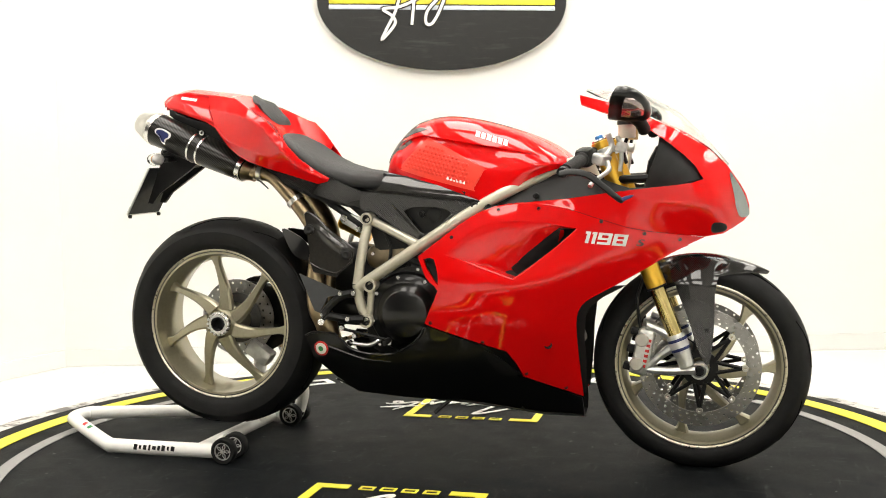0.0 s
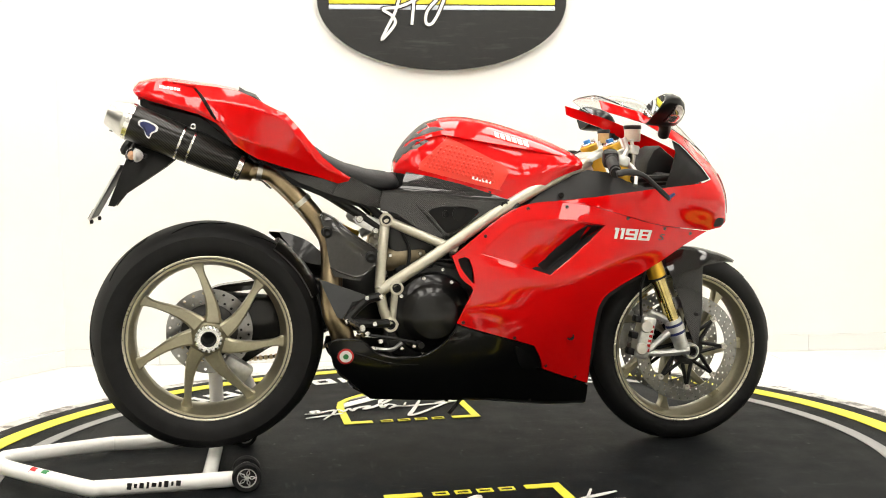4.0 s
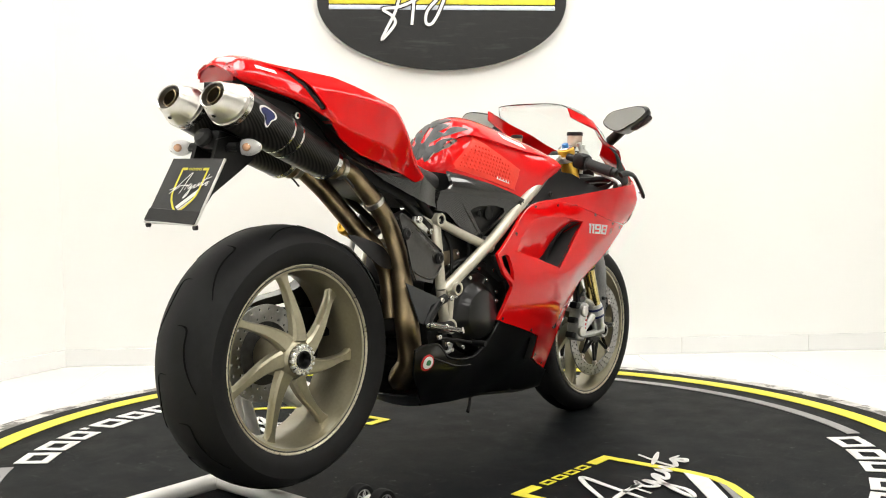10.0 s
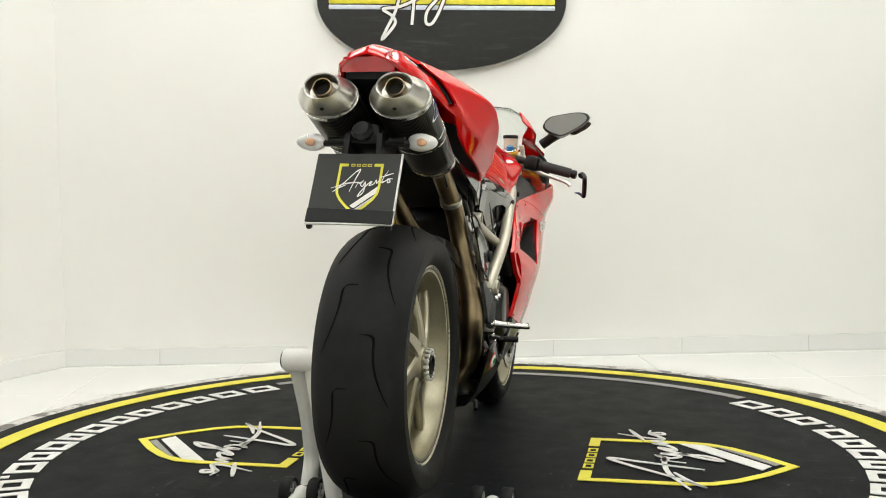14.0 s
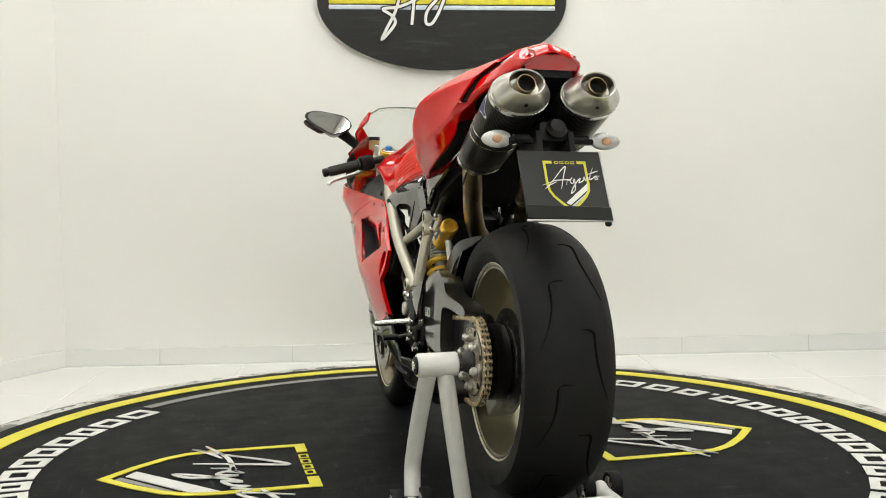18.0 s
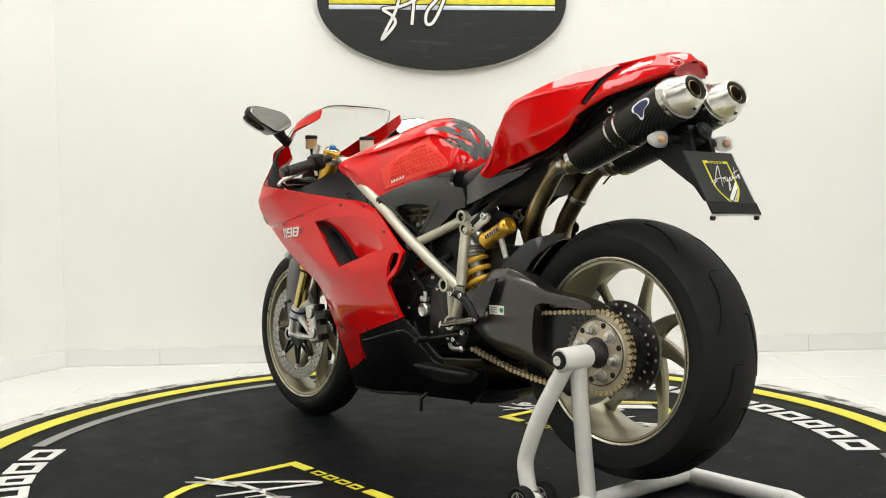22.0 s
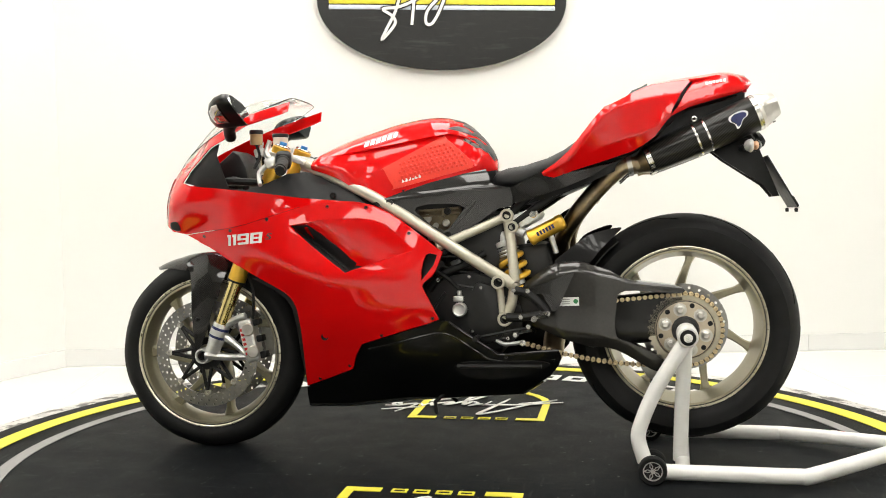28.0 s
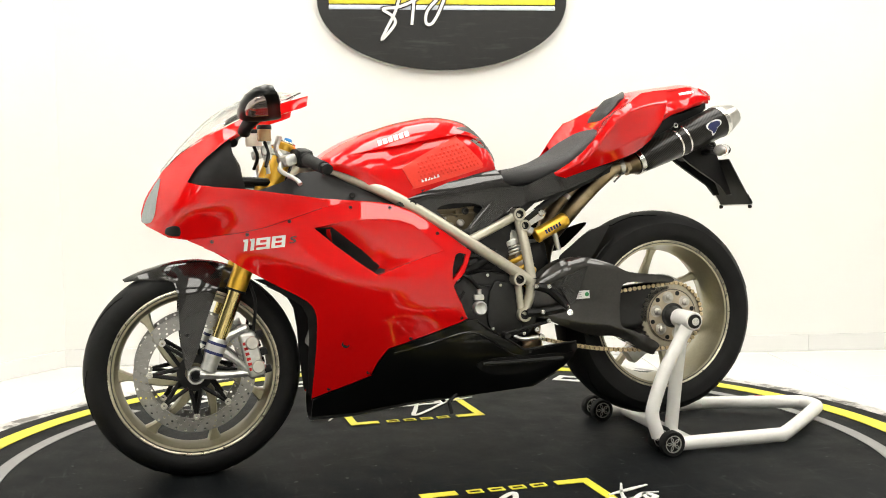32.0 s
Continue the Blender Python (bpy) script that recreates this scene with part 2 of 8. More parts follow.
def lathe(bm, profile, center, axis=(0, 1, 0), seg=48, closed=False):
    """Turns a profile of (radius, offset along the axis)."""
    ax = Vector(axis).normalized()
    u = ax.orthogonal().normalized()
    if abs(ax.y) > 0.9:
        u = Vector((1, 0, 0))
    v = ax.cross(u)
    c = Vector(center)
    rings = []
    for r, o in profile:
        rr = max(r, 1e-5)
        rings.append([c + ax * o + (u * math.cos(a) + v * math.sin(a)) * rr for a in (2 * math.pi * k / seg for k in range(seg))])
    if closed:
        rings.append(rings[0])
    grid_faces(bm, rings, True, not closed)
    return bm


def box(bm, size, m=None, bevel=0.0, seg=2, taper=None):
    """A box with rounded edges; taper: scale in x and y of its top."""
    r = bmesh.ops.create_cube(bm, size=1)
    vs = r["verts"]
    for v in vs:
        v.co = Vector((v.co.x * size[0], v.co.y * size[1], v.co.z * size[2]))
        if taper and v.co.z > 0:
            v.co.x *= taper[0]
            v.co.y *= taper[1]
    if bevel:
        es = {e for v in vs for e in v.link_edges}
        g = bmesh.ops.bevel(bm, geom=list(es), offset=bevel, segments=seg, profile=0.5, affect="EDGES")
        vs = list({v for f in g["faces"] for v in f.verts} | {v for v in vs if v.is_valid})
    if m is not None:
        bmesh.ops.transform(bm, matrix=m, verts=vs)
    return bm


def prism(bm, pts, y0, y1, bevel=0.0):
    """A plate cut out of the x-z plane, from y0 to y1."""
    a = [bm.verts.new((p[0], y0, p[1])) for p in pts]
    b = [bm.verts.new((p[0], y1, p[1])) for p in pts]
    n = len(a)
    fs = [bm.faces.new(a), bm.faces.new(b[::-1])]
    for i in range(n):
        fs.append(bm.faces.new((a[i], b[i], b[(i + 1) % n], a[(i + 1) % n])))
    if bevel:
        es = [e for f in fs[:2] for e in f.edges]
        bmesh.ops.bevel(bm, geom=es, offset=bevel, segments=2, profile=0.5, affect="EDGES")
    return bm


def thin_plate(ctrl, soft=1e-5):
    """A smooth height over a plane through the control points (x, z, height)."""
    C = np.array(ctrl, float)
    n = len(C)

    def phi(d):
        return np.where(d > 1e-9, d * d * np.log(d + 1e-12), 0)
    K = phi(np.linalg.norm(C[:, None, :2] - C[None, :, :2], axis=2)) + np.eye(n) * soft
    A = np.zeros((n + 3, n + 3))
    A[:n, :n] = K
    A[:n, n:] = np.c_[np.ones(n), C[:, :2]]
    A[n:, :n] = A[:n, n:].T
    w = np.linalg.solve(A, np.r_[C[:, 2], 0, 0, 0])

    def at(x, z):
        d = np.hypot(C[:, 0] - x, C[:, 1] - z)
        return float(phi(d) @ w[:n] + w[n] + w[n + 1] * x + w[n + 2] * z)
    return at


def loft(*lines, soft=0.0):
    """A depth field through lines of (x, z, depth), given from the top down; soft rounds the folds at the lines."""
    fine = [spline([Vector(p) for p in line], 6) for line in lines]
    x0, x1 = min(f[0][0] for f in fine), max(f[-1][0] for f in fine)
    xs = np.linspace(x0, x1, 301)
    zs = [np.interp(xs, [p[0] for p in f], [p[1] for p in f]).tolist() for f in fine]
    ds = [np.interp(xs, [p[0] for p in f], [p[2] for p in f]).tolist() for f in fine]

    def sharp(x, z):
        q = min(299.999, max(0.0, (x - x0) / (x1 - x0) * 300))
        k = int(q)
        q -= k
        for n in range(len(zs) - 1):
            zb = zs[n + 1][k] * (1 - q) + zs[n + 1][k + 1] * q
            if z >= zb or n == len(zs) - 2:
                za = zs[n][k] * (1 - q) + zs[n][k + 1] * q
                da = ds[n][k] * (1 - q) + ds[n][k + 1] * q
                db = ds[n + 1][k] * (1 - q) + ds[n + 1][k + 1] * q
                return db + (da - db) * max(-0.5, min(1.3, (z - zb) / max(0.004, za - zb)))

    def rounded(x, z):
        return sum(w * sharp(x, z + u * soft) for u, w in ((-1, 0.1), (-0.5, 0.2), (0, 0.4), (0.5, 0.2), (1, 0.1)))
    return rounded if soft else sharp


def inside(p, poly):
    x, y = p
    c = False
    for (x1, y1), (x2, y2) in zip(poly, poly[1:] + poly[:1]):
        if (y1 > y) != (y2 > y) and x < (x2 - x1) * (y - y1) / (y2 - y1) + x1:
            c = not c
    return c


def ridge(field, line, height, width):
    """A depth field with a crisp crest along a line of (x, z), fading out to both sides."""
    P = [Vector(p) for p in line]

    def at(x, z):
        q = Vector((x, z))
        best = 9.0
        for a, b in zip(P, P[1:]):
            t = max(0.0, min(1.0, (q - a).dot(b - a) / (b - a).length_squared))
            best = min(best, (q - a - (b - a) * t).length)
        ends = min((q - P[0]).length, (q - P[-1]).length) / 0.06
        return field(x, z) + height * min(1.0, ends) * max(0.0, 1 - best / width) ** 1.5
    return at


def panel(bm, outline, depth, side, thick=0.004, step=0.018, holes=(), creases=()):
    """A curved sheet: an outline in the x-z plane, pushed out sideways by depth(x, z). side: -1 right, 1 left. creases: lines that the mesh keeps as edges."""
    from mathutils.geometry import delaunay_2d_cdt
    polys = [[tuple(p[:2]) for p in outline]] + [[tuple(p[:2]) for p in h] for h in holes]
    vs, es = [], []
    for poly in polys:
        k = len(vs)
        vs += [Vector(p) for p in poly]
        es += [(k + i, k + (i + 1) % len(poly)) for i in range(len(poly))]
    lines = []
    for line in creases:
        fine = []
        for a, b in zip(line, line[1:]):
            n = max(1, int(math.dist(a, b) / step))
            fine += [(a[0] + (b[0] - a[0]) * i / n, a[1] + (b[1] - a[1]) * i / n) for i in range(n)]
        fine = [p for p in fine + [line[-1]] if inside(p, polys[0])]
        k = len(vs)
        vs += [Vector(p) for p in fine]
        es += [(k + i, k + i + 1) for i in range(len(fine) - 1)]
        lines += fine
    xs, zs = [p[0] for p in polys[0]], [p[1] for p in polys[0]]
    edge = np.array([p for poly in polys for p in poly] + lines)
    z, row = min(zs), 0
    while z < max(zs):
        x = min(xs) + (row % 2) * step / 2
        while x < max(xs):
            if inside((x, z), polys[0]) and not any(inside((x, z), h) for h in polys[1:]) and np.min(np.hypot(edge[:, 0] - x, edge[:, 1] - z)) > step * 0.4:
                vs.append(Vector((x, z)))
            x += step
        z += step * 0.87
        row += 1
    rv, re, rf = delaunay_2d_cdt(vs, es, [], 0, 1e-6)[:3]
    keep = []
    for f in rf:
        c = sum((rv[i] for i in f), Vector((0, 0))) / len(f)
        if inside(c, polys[0]) and not any(inside(c, h) for h in polys[1:]):
            keep.append(f)
    out = [bm.verts.new((p.x, side * depth(p.x, p.y), p.y)) for p in rv]
    inn = [bm.verts.new((p.x, side * (depth(p.x, p.y) - thick), p.y)) for p in rv]
    slope = bm.verts.layers.float_vector.get("field_normal") or bm.verts.layers.float_vector.new("field_normal")
    out, inn = (list(bm.verts)[-2 * len(rv):-len(rv)], list(bm.verts)[-len(rv):])
    h = step * 0.45
    for v, p in zip(out, rv):
        dx = (depth(p.x + h, p.y) - depth(p.x - h, p.y)) / (2 * h)
        dz = (depth(p.x, p.y + h) - depth(p.x, p.y - h)) / (2 * h)
        v[slope] = Vector((-dx, side, -dz)).normalized()
    used = {}
    for f in keep:
        bm.faces.new([out[i] for i in f])
        bm.faces.new([inn[i] for i in f][::-1])
        for a, b in zip(f, f[1:] + f[:1]):
            used[(a, b)] = True
    for a, b in list(used):
        if (b, a) not in used:
            bm.faces.new((out[a], inn[a], inn[b], out[b]))
    for v in [v for v in bm.verts if not v.link_faces]:
        bm.verts.remove(v)
    return bm


def ring_of(cx, cz, r, n=24, a0=0.0, a1=360.0):
    return [(cx + r * math.cos(radians(a0 + (a1 - a0) * k / n)), cz + r * math.sin(radians(a0 + (a1 - a0) * k / n))) for k in range(n)]


# ---- the room ----
FLOOR_Z, TOP = -0.012, 3.0
# the back wall runs from the corner a little away to the right; the side wall opens outwards
CORNER = Vector((-1.76, 1.652, 0))
ALONG = Vector((math.cos(radians(2.9)), math.sin(radians(2.9)), 0))
SIDEWAYS = Vector((-0.42, -0.907, 0)).normalized()


def wall(name, start, way, length, thick_left, material, label, z0=None, z1=None, kind="structure", category="wall"):
    """A wall on the plan from start along way, its thickness to the left of the way (negative: right)."""
    side = Vector((-way.y, way.x, 0)) * thick_left
    z0 = FLOOR_Z - 0.1 if z0 is None else z0
    z1 = TOP + 0.1 if z1 is None else z1
    q = [start, start + way * length, start + way * length + side, start + side]
    bm = bmesh.new()
    a = [bm.verts.new((p.x, p.y, z0)) for p in q]
    b = [bm.verts.new((p.x, p.y, z1)) for p in q]
    bm.faces.new(a)
    bm.faces.new(b)
    for i in range(4):
        bm.faces.new((a[i], a[(i + 1) % 4], b[(i + 1) % 4], b[i]))
    return tagged(part(name, bm, material, smooth=False), label, category, kind=kind)


def slab(name, x0, x1, y0, y1, z0, z1, material, label, category):
    bm = bmesh.new()
    box(bm, (x1 - x0, y1 - y0, z1 - z0), pose((x0 + x1) / 2, (y0 + y1) / 2, (z0 + z1) / 2))
    return tagged(part(name, bm, material, smooth=False), label, category, kind="structure")


wall("wall_north", CORNER, ALONG, 6.9, 0.2, WALL, "smooth warm white painted showroom wall")
wall("wall_west", CORNER, SIDEWAYS, 3.6, -0.2, WALL, "plain white painted side wall of the showroom")
wall("wall_southwest", CORNER + SIDEWAYS * 3.6, SIDEWAYS, 5.6, -0.2, DIM, "plain dark grey painted side wall")
wall("wall_east", Vector((5.0, 2.2, 0)), Vector((0, -1, 0)), 9.2, 0.2, WALL, "plain white painted far side wall")
wall("wall_south", Vector((-6.2, -6.8, 0)), Vector((1, 0, 0)), 5.4, -0.2, MID_GREY, "plain mid grey painted wall behind the viewer")
wall("wall_southeast", Vector((-0.8, -6.8, 0)), Vector((1, 0, 0)), 6.0, -0.2, WALL, "plain white painted wall behind the viewer")
slab("ceiling", -6.2, 5.2, -7.0, 2.3, TOP, TOP + 0.1, CEIL, "flat pale grey ceiling with light panels", "ceiling")
floor = slab("floor", -6.2, 5.2, -7.0, 2.3, FLOOR_Z - 0.1, FLOOR_Z - 0.0025, GROUT, "glossy white tiled showroom floor", "floor")
# floor tiles, laid along the back wall
TS = 0.612
tile_bm = bmesh.new()
box(tile_bm, (TS - 0.0025, TS - 0.0025, 0.004), pose(0, 0, -0.002), 0.0008, 1)
tile_mesh = to_mesh(tile_bm, "tile", TILE, smooth=False)
turn = Matrix.Rotation(radians(2.9), 4, "Z")
for i in range(-8, 12):
    for j in range(0, 15):
        p = CORNER + turn @ Vector((0.215 + TS * (i + 0.5), -0.055 - TS * (j + 0.5) + TS, 0))
        if p.y > 2.1 or p.y < -6.6 or p.x > 4.9 or (p - CORNER).x * SIDEWAYS.y - (p - CORNER).y * SIDEWAYS.x > 0.45:
            continue
        t = new("tile", tile_mesh)
        t.matrix_world = Matrix.Translation((p.x, p.y, FLOOR_Z)) @ turn
        t.parent = floor
# skirting of the same tile
base = wall("baseboard", CORNER + Vector((0, -0.0005, 0)), ALONG, 6.7, -0.006, GROUT, "low white tiled skirting along the wall", FLOOR_Z, FLOOR_Z + 0.076, "structure", "skirting")
bm = bmesh.new()
box(bm, (TS - 0.002, 0.009, 0.078), pose(0, 0, 0.039), 0.0012, 1)
skirt_mesh = to_mesh(bm, "skirting_tile", TILE, smooth=False)
for i in range(11):
    t = new("skirting_tile", skirt_mesh)
    p = CORNER + ALONG * (0.43 + TS * (i - 0.5)) + Vector((ALONG.y, -ALONG.x, 0)) * 0.0055
    t.matrix_world = Matrix.Translation((p.x, p.y, FLOOR_Z + 0.0005)) @ turn
    t.parent = base
side_base = wall("baseboard_west", CORNER + Vector((0.0005, 0, 0)), SIDEWAYS, 8.5, 0.006, GROUT, "low white tiled skirting along the side wall", FLOOR_Z, FLOOR_Z + 0.076, "structure", "skirting")
turn_w = Matrix.Rotation(math.atan2(SIDEWAYS.y, SIDEWAYS.x), 4, "Z")
for i in range(8):
    t = new("skirting_tile", skirt_mesh)
    p = CORNER + SIDEWAYS * (0.01 + TS * (i + 0.5)) + Vector((-SIDEWAYS.y, SIDEWAYS.x, 0)) * 0.0055
    t.matrix_world = Matrix.Translation((p.x, p.y, FLOOR_Z + 0.0005)) @ turn_w
    t.parent = side_base

# ceiling lights
PANEL_GLOW = glow("light_panel_glow", (1.0, 0.985, 0.95), 8.6)
for x, y in ((-1.1, -0.7), (0.0, -0.7), (1.1, -0.7), (-1.1, 0.8), (0.0, 0.8), (1.1, 0.8), (2.4, 0.8), (-1.8, -3.0), (-0.6, -3.0), (0.6, -3.0), (1.8, -3.0), (2.4, -0.7), (-2.3, -0.7), (-1.8, -4.9), (-0.6, -4.9), (0.6, -4.9), (1.8, -4.9)):
    lamp = thing("ceiling_light", "bright flat white rectangular ceiling light panel", "ceiling light", "ceiling lights")
    lamp.location = (x, y, TOP - 0.03)
    bm = bmesh.new()
    box(bm, (0.66, 1.32, 0.028), pose(0, 0, 0.014), 0.004)
    part("housing", bm, WHITE, lamp)
    bm = bmesh.new()
    box(bm, (0.6, 1.26, 0.006), pose(0, 0, -0.004))
    part("diffuser", bm, PANEL_GLOW, lamp, "glowing white diffuser", smooth=False)


def ribbon(bm, pts, width, z, thick=0.002, closed=False, taper=False):
    """A flat strip along points of the x-y plane."""
    P = [Vector((p[0], p[1], 0)) for p in pts]
    n = len(P)
    rings = []
    for i, p in enumerate(P):
        a = P[i - 1] if (i or closed) else p
        b = P[(i + 1) % n] if (i + 1 < n or closed) else p
        d1, d2 = (p - a), (b - p)
        d = ((d1.normalized() if d1.length else Vector()) + (d2.normalized() if d2.length else Vector())).normalized()
        s = Vector((-d.y, d.x, 0))
        w = width / 2
        if d1.length and d2.length:
            w /= max(0.5, math.cos(d1.angle(d2) / 2))
        if taper:
            w *= 0.35 + 0.65 * math.sin(math.pi * (i + 0.5) / n)
        rings.append([p + s * w + Vector((0, 0, z)), p - s * w + Vector((0, 0, z)), p - s * w + Vector((0, 0, z + thick)), p + s * w + Vector((0, 0, z + thick))])
    if closed:
        rings.append(rings[0])
    grid_faces(bm, rings, True, not closed)
    return bm


def poly(bm, pts, z, thick=0.002):
    a = [bm.verts.new((p[0], p[1], z)) for p in pts]
    b = [bm.verts.new((p[0], p[1], z + thick)) for p in pts]
    bm.faces.new(a[::-1])
    bm.faces.new(b)
    for i in range(len(a)):
        j = (i + 1) % len(a)
        bm.faces.new((a[i], a[j], b[j], b[i]))
    return bm


SHIELD = [(-0.226, 0.03), (-0.226, 0.28), (-0.213, 0.36), (-0.175, 0.425), (-0.1, 0.505), (0.0, 0.588), (0.1, 0.505), (0.175, 0.425), (0.213, 0.36), (0.226, 0.28), (0.226, 0.03)]
# a handwritten flourish, in shield widths
STROKES = [
    [(-0.62, -0.22), (-0.4, 0.0), (-0.12, 0.33), (0.0, 0.42), (-0.07, 0.2), (-0.16, -0.08), (-0.2, -0.22)],
    [(-0.68, -0.12), (-0.3, 0.02), (0.05, 0.05), (-0.05, 0.05)],
    [(-0.62, -0.22), (-0.5, -0.12), (-0.3, -0.02)],
    [(-0.05, -0.1), (0.0, 0.06), (0.03, 0.02), (0.12, 0.1), (0.06, 0.0), (0.12, -0.06), (0.18, 0.06), (0.16, -0.22), (0.04, -0.34), (0.1, -0.2),
     (0.26, 0.02), (0.34, 0.08), (0.29, -0.03), (0.4, 0.02), (0.45, 0.12), (0.47, 0.03), (0.53, 0.14), (0.56, 0.06), (0.66, 0.1)],
    [(0.72, 0.4), (0.62, 0.18), (0.6, 0.06), (0.68, 0.1), (0.76, 0.16), (0.8, 0.08), (0.74, 0.06), (0.76, 0.16), (0.86, 0.16)],
    [(0.54, 0.2), (0.7, 0.26), (0.86, 0.32)],
]


def letter_block(bm, m, w, h, bar, z, thick=0.002):
    """One unreadable character: a plain hollow bar block."""
    out = [(-w / 2, -h / 2), (w / 2, -h / 2), (w / 2, h / 2), (-w / 2, h / 2)]
    inn = [(x - math.copysign(bar, x), y - math.copysign(bar, y)) for x, y in out]
    vs = [[m @ Vector((p[0], p[1], zz)) for p in ring] for ring, zz in ((out, z + thick), (inn, z + thick), (inn, z), (out, z))]
    vs.append(vs[0])
    grid_faces(bm, vs, True, False)
    return bm


def emblem(parent, scale, m, mats, z=0.0015, script_w=0.016, thick=0.002):
    """A shield outline with two slanting stripes, a row of small blocks and a flourish; u to the right, v down from its top edge."""
    def place(bm):
        bmesh.ops.transform(bm, matrix=m @ Matrix.Diagonal((scale, -scale, 1, 1)), verts=bm.verts)
        return bm
    yellow, white, grey = mats
    bm = bmesh.new()
    ribbon(bm, SHIELD, 0.027, z, thick)
    poly(bm, [(-0.2395, 0), (-0.14, 0), (-0.14, 0.033), (-0.2395, 0.033)], z + 0.0002, thick)
    poly(bm, [(0.2395, 0), (0.2395, 0.033), (0.14, 0.033), (0.14, 0)], z + 0.0002, thick)
    part("shield_outline", place(bm), yellow, parent, "yellow printed shield outline", smooth=False)
    bm = bmesh.new()
    poly(bm, [(-0.055, 0.50), (-0.01, 0.528), (0.208, 0.345), (0.212, 0.27)], z, thick)
    part("stripe", place(bm), white, parent, "white printed stripe", smooth=False)
    bm = bmesh.new()
    poly(bm, [(-0.002, 0.54), (0.018, 0.555), (0.165, 0.42), (0.195, 0.375)], z, thick)
    part("stripe", place(bm), grey, parent, "grey printed stripe", smooth=False)
    bm = bmesh.new()
    for k in range(4):
        letter_block(bm, Matrix.Translation((-0.09 + 0.06 * k, 0.018, 0)), 0.043, 0.03, 0.0065, z, thick)
    part("print_bar", place(bm), yellow, parent, "yellow printed blocks", smooth=False)
    bm = bmesh.new()
    for s in STROKES:
        q = [(p[0] * 0.42, 0.25 - p[1] * 0.42, 0) for p in s]
        ribbon(bm, [tuple(p) for p in spline(q, 6)], script_w, z + thick * 0.6 + 0.0012, thick, taper=True)
    part("flourish", place(bm), white, parent, "white handwritten flourish", smooth=False)


def make_turntable():
    t = thing("turntable", "low round revolving platform with a scuffed white rim", "turntable")
    bm = bmesh.new()
    lathe(bm, [(0.0, FLOOR_Z + 0.001), (1.59, FLOOR_Z + 0.001), (1.59, -0.008), (0.0, -0.008)], (0, 0, 0), (0, 0, 1), 128)
    part("platform", bm, RIM_STEEL, t)
    bm = bmesh.new()
    lathe(bm, [(1.532, -0.0075), (1.532, -0.002), (1.585, -0.003), (1.61, -0.006), (1.618, -0.0115), (1.5915, -0.0115), (1.5915, -0.0075)], (0, 0, 0), (0, 0, 1), 160, True)
    part("rim", bm, RIM_STEEL, t, "scuffed white metal rim")
    return t


def make_mat():
    t = thing("round_mat", "round black vinyl mat with yellow and white print on the turntable", "mat")
    bm = bmesh.new()
    ring = [(1.53 + 0.004 * noise.noise((math.cos(a) * 5, math.sin(a) * 5, 0)), a) for a in (2 * math.pi * k / 160 for k in range(160))]
    rings = []
    for f, z in ((0.0001, -0.0075), (1.0, -0.0075), (1.0, -0.001), (0.997, 0.0), (0.0001, 0.0)):
        rings.append([(r * f * math.cos(a), r * f * math.sin(a), z) for r, a in ring])
    grid_faces(bm, rings)
    part("sheet", bm, MAT, t)
    bm = bmesh.new()
    ribbon(bm, [(1.425 * math.cos(a), 1.425 * math.sin(a)) for a in (2 * math.pi * k / 180 for k in range(180))], 0.066, 0.0012, 0.002, True)
    part("yellow_ring", bm, MAT_YELLOW, t, "bright yellow printed ring", smooth=False)
    for a0 in (-45, 135):
        bm = bmesh.new()
        ribbon(bm, [(1.285 * math.cos(radians(a0 + 90 * k / 60)), 1.285 * math.sin(radians(a0 + 90 * k / 60))) for k in range(61)], 0.042, 0.0012)
        part("grey_arc", bm, MAT_GREY, t, "grey printed arc", smooth=False)
    widths = [1.25, 1.15, 0.95, 1.15, 1.0, 1.0, 1.1, 0.85, 1.05, 0.95, 1.15, 0.35, 1.05, 1.15, 1.25]
    total = sum(widths)
    for mid in (-90, 90):
        at = 0
        for w in widths:
            a = mid - 44 + 88 * (at + w / 2) / total
            at += w
            bm = bmesh.new()
            m = Matrix.Rotation(radians(a), 4, "Z") @ Matrix.Translation((1.228, 0, 0)) @ Matrix.Rotation(radians(90), 4, "Z")
            if w < 0.5:
                letter_block(bm, m @ Matrix.Translation((0, -0.035, 0)), 0.024, 0.024, 0.011, 0.0012)
            else:
                letter_block(bm, m, 1.89 * w / total * 0.78, 0.1, 0.026, 0.0012)
            part("print_block", bm, MAT_WHITE, t, "white printed block", smooth=False)
    for k in (0, 1):
        m = Matrix.Rotation(math.pi * k, 4, "Z") @ Matrix.Translation(((-0.02, 0.035)[k], -0.412, 0))
        emblem(t, 0.985, m, (MAT_YELLOW, MAT_WHITE, MAT_GREY))
    return t


turntable = make_turntable()
round_mat = make_mat()


